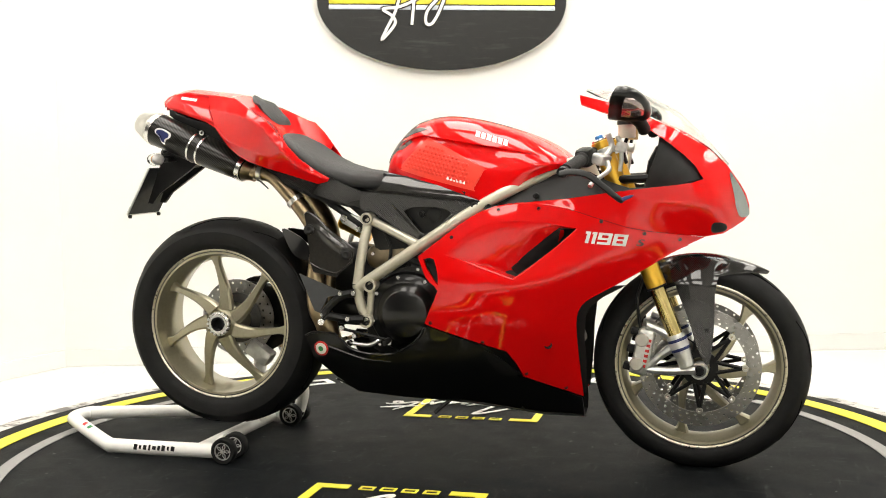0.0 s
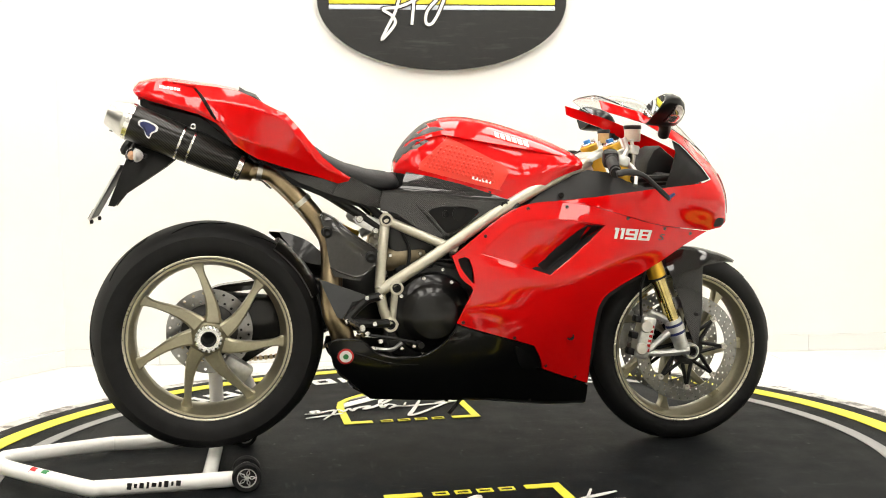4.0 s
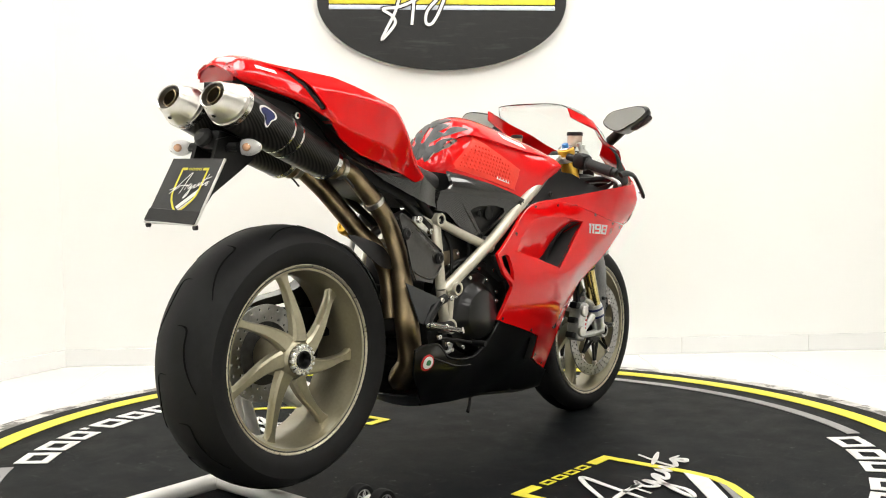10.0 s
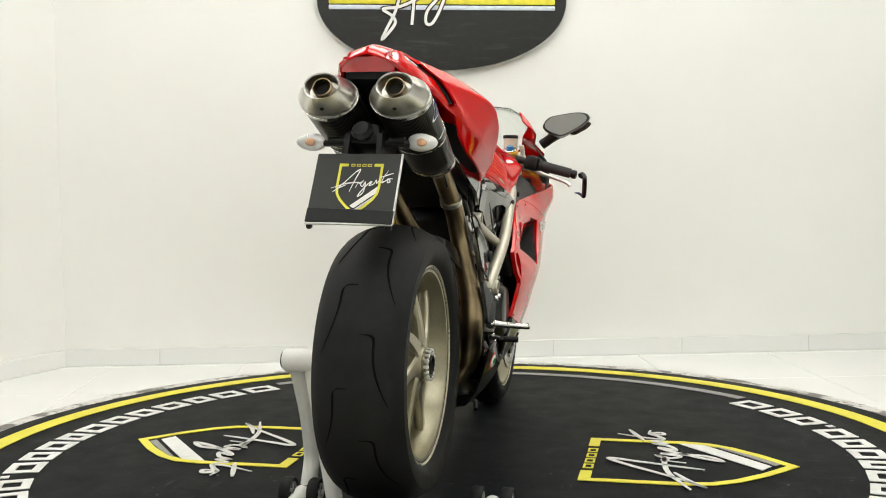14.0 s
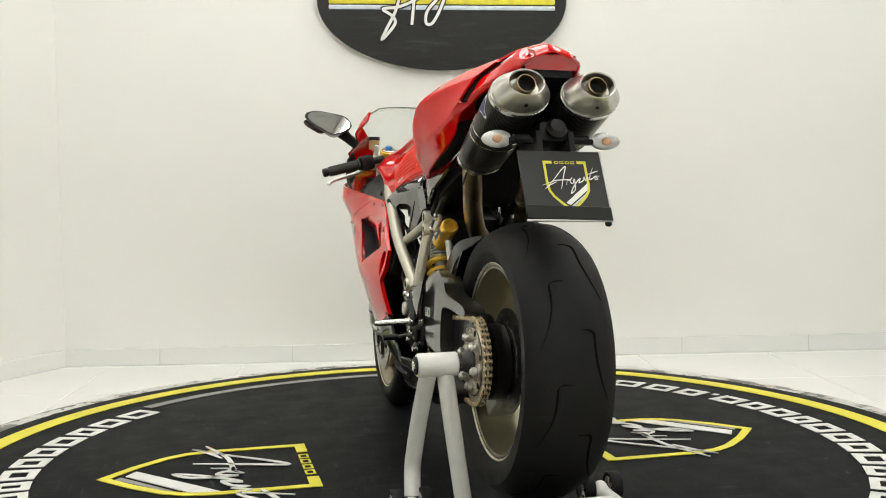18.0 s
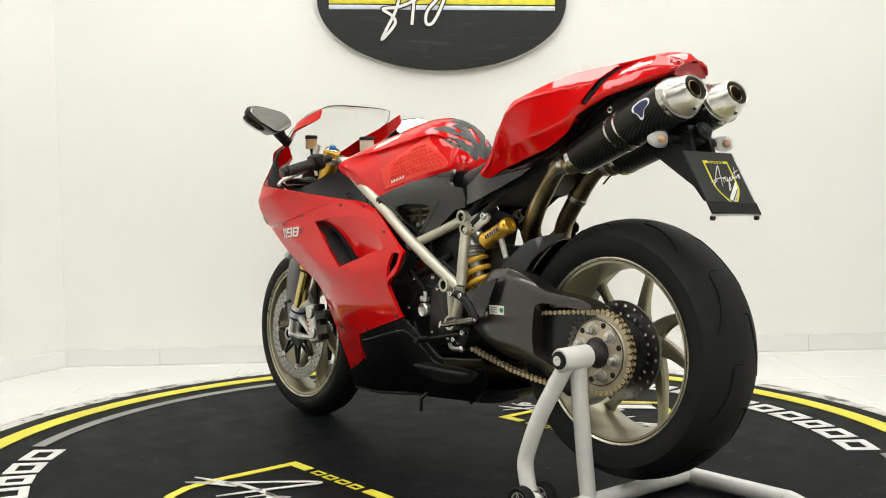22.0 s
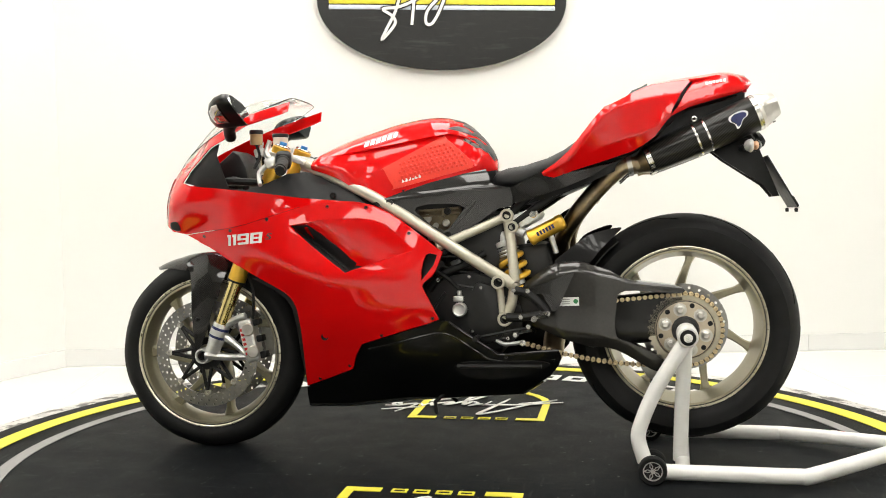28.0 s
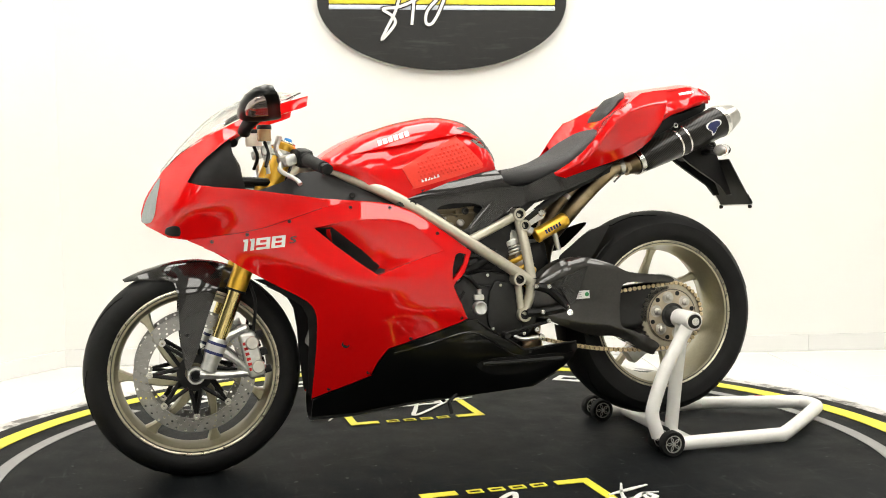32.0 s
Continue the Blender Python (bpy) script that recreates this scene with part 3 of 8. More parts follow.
def make_sign():
    t = thing("wall_sign", "large black oval wall sign with yellow and pale blue bars", "sign")
    t.location = (0.0, CORNER.y + 1.76 * math.tan(radians(2.9)), 1.641)
    t.rotation_euler = (0, radians(0.75), radians(2.9))
    a, b = 0.571, 0.3125
    bm = bmesh.new()
    rings = []
    for f, y in ((0.0001, -0.012), (0.985, -0.012), (1.0, -0.016), (1.0, -0.03), (0.994, -0.034), (0.0001, -0.034)):
        rings.append([(a * f * math.cos(q), y, b * f * math.sin(q)) for q in (2 * math.pi * k / 96 for k in range(96))])
    grid_faces(bm, rings)
    part("board", bm, SIGN, t)
    bm = bmesh.new()
    rings = []
    for f, y in ((1.0, -0.03), (1.0, -0.012), (1.008, -0.010), (1.010, -0.006), (0.97, -0.004), (0.97, -0.012)):
        rings.append([(a * f * math.cos(q), y, b * f * math.sin(q)) for q in (2 * math.pi * k / 96 for k in range(96))])
    grid_faces(bm, rings, True, False)
    part("edge", bm, ALU, t, "thin pale edge of the board")
    for k in range(4):
        bm = bmesh.new()
        lathe(bm, [(0.018, -0.014), (0.018, 0.0)], ((0.35, -0.35)[k % 2], 0, (0.12, -0.12)[k // 2]), (0, 1, 0), 12)
        part("standoff", bm, ALU, t)
    for z, h, m in ((-0.003, 0.026, SIGN_YELLOW), (-0.031, 0.020, SIGN_BLUE)):
        bm = bmesh.new()
        box(bm, (1.035, 0.008, h), pose(0.0, -0.037, z), 0.003)
        part("bar", bm, m, t)
    for s in ([(-0.18, 0.06), (-0.1, 0.035), (-0.13, 0.0), (-0.2, -0.03), (-0.27, -0.04), (-0.23, -0.07), (-0.215, -0.1), (-0.24, -0.14), (-0.275, -0.175), (-0.25, -0.12), (-0.215, -0.05), (-0.185, 0.05)],
              [(-0.125, 0.08), (-0.13, 0.0), (-0.14, -0.11)],
              [(0.02, 0.1), (0.015, 0.03), (-0.02, -0.06), (-0.05, -0.105), (-0.075, -0.1), (-0.07, -0.05), (-0.03, 0.0), (0.03, 0.06)]):
        for w, y, m, nm in ((0.024, -0.0405, SIGN, "stroke_shadow"), (0.013, -0.044, WHITE, "stroke")):
            bm = bmesh.new()
            ribbon(bm, [tuple(p) for p in spline([(*p, 0) for p in s], 6)], w, 0.0, 0.004)
            bmesh.ops.transform(bm, matrix=Matrix.Translation((0, y, 0)) @ Matrix.Rotation(radians(90), 4, "X"), verts=bm.verts)
            part(nm, bm, m, t, "white flourish stroke" if m == WHITE else "", smooth=False)
    return t


make_sign()

# ---- the motorcycle: wheels and running gear ----
bike = thing("motorcycle", "glossy red sport motorcycle with black belly pan on a white stand", "motorcycle")
RX, RY, RZ, FX, FZ = -0.693, -0.015, 0.388, 0.738, 0.293


def tyre(bm, cx, cz, R, width, rim_r, seg=96, cy=0.0, drop=0.64):
    """A road tyre: round crown, shoulders and sidewalls down to the bead."""
    h = R - rim_r
    w = width / 2
    prof = []
    for k in range(13):
        a = radians(-66 + 132 * k / 12)
        prof.append((R - w * 1.04 * (1 - math.cos(a)) * drop, w * math.sin(a) / math.sin(radians(66)) * 0.985))
    side = [(R - 0.64 * h, w * 0.985), (R - 0.80 * h, w * 0.93), (rim_r + 0.006, w * 0.82), (rim_r - 0.004, w * 0.76), (rim_r - 0.006, w * 0.6)]
    full = [(r, -o) for r, o in reversed(side)] + prof + side
    return lathe(bm, full, (cx, cy, cz), (0, 1, 0), seg, True)


def groove(bm, cx, cz, R, width, a0, side, cy=0.0, drop=0.64):
    """One long curved tread cut, a dark sunken sliver laid into the crown."""
    w = width / 2
    rings = []
    n = 14
    for k in range(n + 1):
        s = k / n
        lat = (0.1 + 0.62 * s + 0.1 * math.sin(6.28 * s)) * side
        ang = radians(a0 + 27 * s - 9 * math.sin(math.pi * s))
        half = 0.0027 * math.sin(math.pi * min(1, max(0.04, s * 0.9 + 0.05)))
        o = w * lat
        sn = min(1, abs(lat) * math.sin(radians(66)))
        rr = R - w * 1.04 * (1 - math.sqrt(1 - sn * sn)) * drop + 0.0008
        dv = Vector((math.cos(ang), 0, math.sin(ang)))
        tv = Vector((-math.sin(ang), 0, math.cos(ang)))
        c = Vector((cx, o + cy, cz))
        rings.append([c + dv * rr + Vector((0, half, 0)) + tv * half, c + dv * (rr + 0.0004), c + dv * rr - Vector((0, half, 0)) - tv * half, c + dv * (rr - 0.004)])
    grid_faces(bm, rings)
    return bm


def spoke(bm, cx, cz, a0, r0, r1, sweep, y0, y1, w0, w1, t0, t1, steps=10):
    """A curved wheel spoke of tapering box section."""
    rings = []
    for k in range(steps + 1):
        s = k / steps
        r = r0 + (r1 - r0) * s
        a = radians(a0 + sweep * (1 - (1 - s) ** 1.7))
        w = w1 + w0 * (1 - s) ** 2.0 + 0.034 * max(0, (s - 0.72) / 0.28) ** 2.2
        th = t0 + (t1 - t0) * s
        y = y0 + (y1 - y0) * s
        rd = Vector((math.cos(a), 0, math.sin(a)))
        k2 = sweep * 1.7 * (1 - s) ** 0.7 / (r1 - r0) * r * math.pi / 180
        tg = Vector((-math.sin(a), 0, math.cos(a)))
        d = (rd + tg * k2).normalized()
        nrm = Vector((-d.z, 0, d.x))
        c = Vector((cx, y, cz)) + rd * r
        sec = [(-1, -0.6), (-0.7, -1), (0.7, -1), (1, -0.6), (1, 0.6), (0.7, 1), (-0.7, 1), (-1, 0.6)]
        rings.append([c + nrm * (w / 2 * p) + Vector((0, th / 2 * q, 0)) for p, q in sec])
    grid_faces(bm, rings)
    return bm


def bolt(bm, c, r=0.006, h=0.006, axis=(0, -1, 0), seg=10):
    return lathe(bm, [(r, 0), (r, h * 0.7), (r * 0.8, h), (r * 0.45, h), (r * 0.45, h * 0.5)], c, axis, seg)


# rear wheel
rear = new("rear_wheel")
rear.parent = bike
rear["label"] = "rear wheel with bronze seven-spoke rim and wide tyre"
bm = bmesh.new()
tyre(bm, RX, RZ, 0.3235, 0.204, 0.222, cy=RY)
part("tyre", bm, RUBBER, rear, "wide worn black road tyre")
for s in (-1, 1):
    for r, o in ((0.2515, 0.0935), (0.2405, 0.0885)):
        bm = bmesh.new()
        lathe(bm, [(r - 0.0012, -0.004), (r - 0.0008, 0.0012), (r + 0.0008, 0.0012), (r + 0.0012, -0.004)], (RX, RY + s * o, RZ), (0, s, 0), 72, True)
        part("sidewall_ring", bm, RUBBER, rear)
for k in range(9):
    for side in (-1, 1):
        bm = bmesh.new()
        groove(bm, RX, RZ, 0.3235, 0.204, 40 * k + (20 if side > 0 else 0), side, RY)
        part("tread_groove", bm, GROOVE, rear)
bm = bmesh.new()
lathe(bm, [(0.2155, -0.081), (0.231, -0.084), (0.2315, -0.079), (0.224, -0.075), (0.219, -0.06), (0.214, -0.03), (0.214, 0.03), (0.219, 0.06), (0.224, 0.075), (0.2315, 0.079),
           (0.231, 0.084), (0.2155, 0.081), (0.210, 0.055), (0.203, 0.02), (0.198, -0.01), (0.203, -0.04), (0.212, -0.06)], (RX, RY, RZ), (0, 1, 0), 96, True)
part("rim", bm, RIM, rear)
for s in (-1, 1):
    bm = bmesh.new()
    lathe(bm, [(0.2255, 0.0), (0.2285, 0.0022), (0.2318, 0.001), (0.2318, -0.003), (0.2255, -0.003)], (RX, RY + s * 0.0842, RZ), (0, s, 0), 96, True)
    part("rim_lip", bm, LIP, rear, "bright rim lip")
    bm = bmesh.new()
    lathe(bm, [(0.2195, -0.004), (0.222, 0.0004), (0.224, 0.0), (0.224, -0.004)], (RX, RY + s * 0.083, RZ), (0, s, 0), 96, True)
    part("rim_groove", bm, DARK_METAL, rear)
for k in range(7):
    bm = bmesh.new()
    spoke(bm, RX, RZ, 74 + 360 / 7 * k, 0.045, 0.218, 23, -0.072, -0.052, 0.03, 0.0175, 0.03, 0.022, 14)
    part("spoke", bm, RIM, rear)
bm = bmesh.new()
lathe(bm, [(0.026, -0.094), (0.034, -0.094), (0.038, -0.088), (0.042, -0.084), (0.05, -0.078), (0.056, -0.066), (0.058, -0.05), (0.05, -0.02), (0.05, 0.02), (0.026, 0.02)], (RX, 0, RZ), (0, 1, 0), 48, True)
part("hub", bm, RIM, rear)
bm = bmesh.new()
lathe(bm, [(0.021, -0.107), (0.031, -0.107), (0.036, -0.103), (0.037, -0.093), (0.021, -0.06)], (RX, 0, RZ), (0, 1, 0), 40, True)
part("axle_nut", bm, STEEL, rear, "toothed polished axle nut")
for k in range(16):
    bm = bmesh.new()
    a = 2 * math.pi * k / 16
    box(bm, (0.006, 0.012, 0.007), Matrix.Translation((RX + 0.0345 * math.cos(a), -0.1025, RZ + 0.0345 * math.sin(a))) @ Matrix.Rotation(-a, 4, "Y"), 0.001, 1)
    part("nut_tooth", bm, ALU, rear)
bm = bmesh.new()
lathe(bm, [(0.0, -0.085), (0.0215, -0.085), (0.0215, -0.11), (0.018, -0.11), (0.017, -0.09), (0.0, -0.088)], (RX, 0, RZ), (0, 1, 0), 32)
part("axle_bore", bm, DUCT, rear)


def brake_disc(bm, cx, cz, y, r0, r1, th, count, rows, hole=0.0036):
    """A drilled brake ring: cells in rows, each cut through by a round hole."""
    bands = [r0 + (r1 - r0) * i / rows for i in range(rows + 1)]
    step = 2 * math.pi / count
    for i, (ra, rb) in enumerate(zip(bands, bands[1:])):
        rm = (ra + rb) / 2
        for k in range(count):
            a = step * (k + i / rows)
            rim = [(ra, -0.5), (ra, 0), (ra, 0.5), (rm, 0.5), (rb, 0.5), (rb, 0), (rb, -0.5), (rm, -0.5)]
            edge = [(cx + r * math.cos(a + u * step), cz + r * math.sin(a + u * step)) for r, u in rim]
            mx, mz = cx + rm * math.cos(a), cz + rm * math.sin(a)
            bore = []
            for x, z in edge:
                d = math.hypot(x - mx, z - mz)
                bore.append((mx + (x - mx) / d * hole, mz + (z - mz) / d * hole))
            sides = [([bm.verts.new((x, y + s * th / 2, z)) for x, z in edge], [bm.verts.new((x, y + s * th / 2, z)) for x, z in bore]) for s in (-1, 1)]
            for q in range(8):
                w = (q + 1) % 8
                for outer, inner_ring in sides:
                    bm.faces.new((outer[q], outer[w], inner_ring[w], inner_ring[q]))
                bm.faces.new((sides[0][1][q], sides[0][1][w], sides[1][1][w], sides[1][1][q]))
                if (i == 0 and q in (0, 1)) or (i == rows - 1 and q in (4, 5)):
                    bm.faces.new((sides[0][0][q], sides[0][0][w], sides[1][0][w], sides[1][0][q]))
    return bm


bm = bmesh.new()
brake_disc(bm, RX, RZ, 0.034, 0.078, 0.1225, 0.005, 24, 2, 0.0042)
part("rear_disc", bm, DISC, rear, "drilled steel brake disc")
bm = bmesh.new()
lathe(bm, [(0.03, 0.02), (0.075, 0.026), (0.08, 0.03), (0.08, 0.04), (0.03, 0.05)], (RX, 0, RZ), (0, 1, 0), 40, True)
part("disc_carrier", bm, DARK_METAL, rear)
bm = bmesh.new()
box(bm, (0.085, 0.05, 0.05), pose(RX + 0.075, 0.03, RZ - 0.11, 0, 35, 0), 0.008)
part("rear_caliper", bm, ALU, rear, "cast rear brake caliper")

# sprocket and chain on the left
SPY = 0.112
bm = bmesh.new()
teeth = 39
pts = []
for k in range(teeth * 4):
    a = 2 * math.pi * k / (teeth * 4)
    pts.append((RX + (0.098, 0.1035, 0.1035, 0.098)[k % 4] * math.cos(a), RZ + (0.098, 0.1035, 0.1035, 0.098)[k % 4] * math.sin(a)))
n = len(pts)
rings = []
for ps, y in ((ring_of(RX, RZ, 0.08, n), SPY - 0.003), (pts, SPY - 0.003), (pts, SPY + 0.003), (ring_of(RX, RZ, 0.08, n), SPY + 0.003)):
    rings.append([(p[0], y, p[1]) for p in ps])
rings.append(rings[0])
grid_faces(bm, rings, True, False)
part("sprocket", bm, mat("sprocket_steel", (0.46, 0.42, 0.33), 0.38, 0.7), rear, "large dull brass-coloured rear sprocket")
bm = bmesh.new()
lathe(bm, [(0.03, SPY - 0.02), (0.082, SPY - 0.006), (0.084, SPY + 0.002), (0.08, SPY + 0.007), (0.05, SPY + 0.010), (0.03, SPY + 0.012)], (RX, 0, RZ), (0, 1, 0), 48, True)
part("sprocket_carrier", bm, mat("carrier_metal", (0.5, 0.43, 0.33), 0.34, 0.75), rear)
bm = bmesh.new()
lathe(bm, [(0.0785, SPY), (0.0805, SPY), (0.0805, SPY + 0.0079), (0.0785, SPY + 0.0085)], (RX, 0, RZ), (0, 1, 0), 48, True)
part("carrier_gap", bm, DARK_METAL, rear)
bm = bmesh.new()
lathe(bm, [(0.03, SPY), (0.038, SPY), (0.038, SPY + 0.0125), (0.03, SPY + 0.014)], (RX, 0, RZ), (0, 1, 0), 48, True)
part("carrier_core", bm, DARK_METAL, rear)
for k in range(6):
    a = 2 * math.pi * (k + 0.75) / 6
    bm = bmesh.new()
    lathe(bm, [(0.0, 0), (0.007, 0), (0.007, 0.003), (0.0, 0.003)], (RX + 0.069 * math.cos(a), SPY + 0.0065, RZ + 0.069 * math.sin(a)), (0, 1, 0), 14)
    part("carrier_hole", bm, DUCT, rear)
for k in range(6):
    a = 2 * math.pi * (k + 0.25) / 6
    bm = bmesh.new()
    lathe(bm, [(0.0, 0), (0.0185, 0), (0.0185, 0.0025), (0.0, 0.0025)], (RX + 0.057 * math.cos(a), SPY + 0.0085, RZ + 0.057 * math.sin(a)), (0, 1, 0), 20)
    part("nut_washer", bm, BRUSHED, rear)
    bm = bmesh.new()
    c = (RX + 0.057 * math.cos(a), SPY + 0.0105, RZ + 0.057 * math.sin(a))
    lathe(bm, [(0.015, 0), (0.015, 0.004), (0.011, 0.005), (0.0105, 0.014), (0.007, 0.016), (0.006, 0.019), (0.0, 0.019)], c, (0, 1, 0), 16)
    part("sprocket_nut", bm, BRUSHED, rear)
bm = bmesh.new()
lathe(bm, [(0.0, SPY), (0.03, SPY), (0.03, SPY + 0.016), (0.022, SPY + 0.03), (0.018, SPY + 0.036), (0.0, SPY + 0.036)], (RX, 0, RZ), (0, 1, 0), 32)
part("left_axle_end", bm, DARK_METAL, rear)

# chain: links round the sprocket and along two runs
FSX, FSZ = -0.245, 0.405
up0, up1 = Vector((RX, 0, RZ + 0.1)), Vector((FSX, 0, FSZ + 0.036))
lo0, lo1 = Vector((RX, 0, RZ - 0.1)), Vector((FSX, 0, FSZ - 0.062))
path = [up1.lerp(up0, k / 28) for k in range(29)]
path += [Vector((RX + 0.1 * math.cos(radians(a)), 0, RZ + 0.1 * math.sin(radians(a)))) for a in np.linspace(97, 263, 19)]
path += [lo0.lerp(lo1, k / 28) - Vector((0, 0, 0.02 * math.sin(math.pi * k / 28))) for k in range(29)]
chain = new("chain")
chain.parent = bike
chain["label"] = "brass-coloured drive chain"
bm = bmesh.new()
pins = bmesh.new()
links = 0
L = 0.0158
acc = 0.0
for a, b in zip(path, path[1:]):
    seg_len = (b - a).length
    while acc <= seg_len:
        c = a.lerp(b, acc / seg_len)
        ang = math.atan2(b.z - a.z, b.x - a.x)
        off = 0.0035 if links % 2 else 0.006
        for s in (-1, 1):
            m = Matrix.Translation((c.x, SPY + s * off, c.z)) @ Matrix.Rotation(-ang, 4, "Y")
            pl = []
            for q in range(10):
                t = 2 * math.pi * q / 10
                w = 0.0056 if abs(math.cos(t)) > 0.45 else 0.0036
                pl.append(m @ Vector((0.0112 * math.cos(t), 0, w * math.sin(t))))
            vs = [bm.verts.new(p - Vector((0, 0.001, 0))) for p in pl]
            v2 = [bm.verts.new(p + Vector((0, 0.001, 0))) for p in pl]
            bm.faces.new(vs)
            bm.faces.new(v2[::-1])
            for q in range(10):
                bm.faces.new((vs[q], v2[q], v2[(q + 1) % 10], vs[(q + 1) % 10]))
        pin = (c.x + L / 2 * math.cos(ang), SPY, c.z + L / 2 * math.sin(ang))
        lathe(pins, [(0.0, -0.0095), (0.0055, -0.0095), (0.0066, -0.0088), (0.0066, -0.0072), (0.0038, -0.0072), (0.0038, 0.0072), (0.0066, 0.0072), (0.0066, 0.0088), (0.0055, 0.0095), (0.0026, 0.0095), (0.002, 0.0088), (0.0, 0.0088)], pin, (0, 1, 0), 10)
        acc += L
        links += 1
    acc -= seg_len
tagged(part("chain_plate", bm, mat("dark_chain", (0.12, 0.09, 0.05), 0.4, 0.8), chain, "dark oiled chain plates", angle=60), kind="stuff")
tagged(part("chain_pin", pins, CHAIN, chain, "brass-coloured chain rollers", angle=60), kind="stuff")

# front wheel
front = new("front_wheel")
front.parent = bike
front["label"] = "front wheel with bronze rim and twin drilled discs"
bm = bmesh.new()
tyre(bm, FX, FZ, 0.2975, 0.118, 0.222, drop=0.95)
part("tyre", bm, RUBBER, front, "black front road tyre")
for k in range(8):
    for side in (-1, 1):
        bm = bmesh.new()
        groove(bm, FX, FZ, 0.2975, 0.118, 45 * k + (22 if side > 0 else 0), side, drop=0.95)
        part("tread_groove", bm, GROOVE, front)
bm = bmesh.new()
lathe(bm, [(0.2155, -0.05), (0.231, -0.053), (0.2315, -0.048), (0.224, -0.045), (0.214, -0.02), (0.214, 0.02), (0.224, 0.045), (0.2315, 0.048), (0.231, 0.053), (0.2155, 0.05),
           (0.206, 0.03), (0.2, 0.0), (0.206, -0.03)], (FX, 0, FZ), (0, 1, 0), 96, True)
part("rim", bm, RIM, front)
for s in (-1, 1):
    bm = bmesh.new()
    lathe(bm, [(0.2255, 0.0), (0.2285, 0.0022), (0.2318, 0.001), (0.2318, -0.003), (0.2255, -0.003)], (FX, s * 0.0532, FZ), (0, s, 0), 96, True)
    part("rim_lip", bm, LIP, front, "bright rim lip")
    bm = bmesh.new()
    lathe(bm, [(0.2195, -0.004), (0.222, 0.0004), (0.224, 0.0), (0.224, -0.004)], (FX, s * 0.052, FZ), (0, s, 0), 96, True)
    part("rim_groove", bm, DARK_METAL, front)
for k in range(7):
    bm = bmesh.new()
    spoke(bm, FX, FZ, 20 + 360 / 7 * k, 0.035, 0.21, 30, 0.0, 0.0, 0.02, 0.016, 0.05, 0.035, 14)
    part("spoke", bm, RIM, front)
bm = bmesh.new()
lathe(bm, [(0.016, -0.05), (0.032, -0.05), (0.04, -0.035), (0.04, 0.035), (0.032, 0.05), (0.016, 0.05)], (FX, 0, FZ), (0, 1, 0), 32, True)
part("hub", bm, RIM, front)
for side in (-1, 1):
    y = side * 0.067
    bm = bmesh.new()
    brake_disc(bm, FX, FZ, y, 0.126, 0.164, 0.005, 38, 3)
    d = part("front_disc", bm, DISC, front, "drilled steel brake disc")
    bm = bmesh.new()
    lathe(bm, [(0.028, y - 0.004), (0.05, y - 0.004), (0.05, y + 0.004), (0.028, y + 0.004)], (FX, 0, FZ), (0, 1, 0), 32, True)
    part("disc_carrier", bm, BLACK, front, "black hub of the brake disc")
    for k in range(8):
        for s in (-1, 1):
            bm = bmesh.new()
            a = 2 * math.pi * k / 8
            p0 = (FX + 0.046 * math.cos(a + s * 0.32), y, FZ + 0.046 * math.sin(a + s * 0.32))
            p1 = (FX + 0.118 * math.cos(a), y, FZ + 0.118 * math.sin(a))
            tube(bm, [p0, p1], [0.0062, 0.0055], 6)
            part("carrier_arm", bm, BLACK, front)
    for k in range(8):
        a = 2 * math.pi * k / 8
        bm = bmesh.new()
        lathe(bm, [(0.0035, -0.006), (0.0085, -0.006), (0.0095, 0), (0.0085, 0.006), (0.0035, 0.006)], (FX + 0.121 * math.cos(a), y, FZ + 0.121 * math.sin(a)), (0, 1, 0), 14, True)
        part("disc_bobbin", bm, BRUSHED, front)

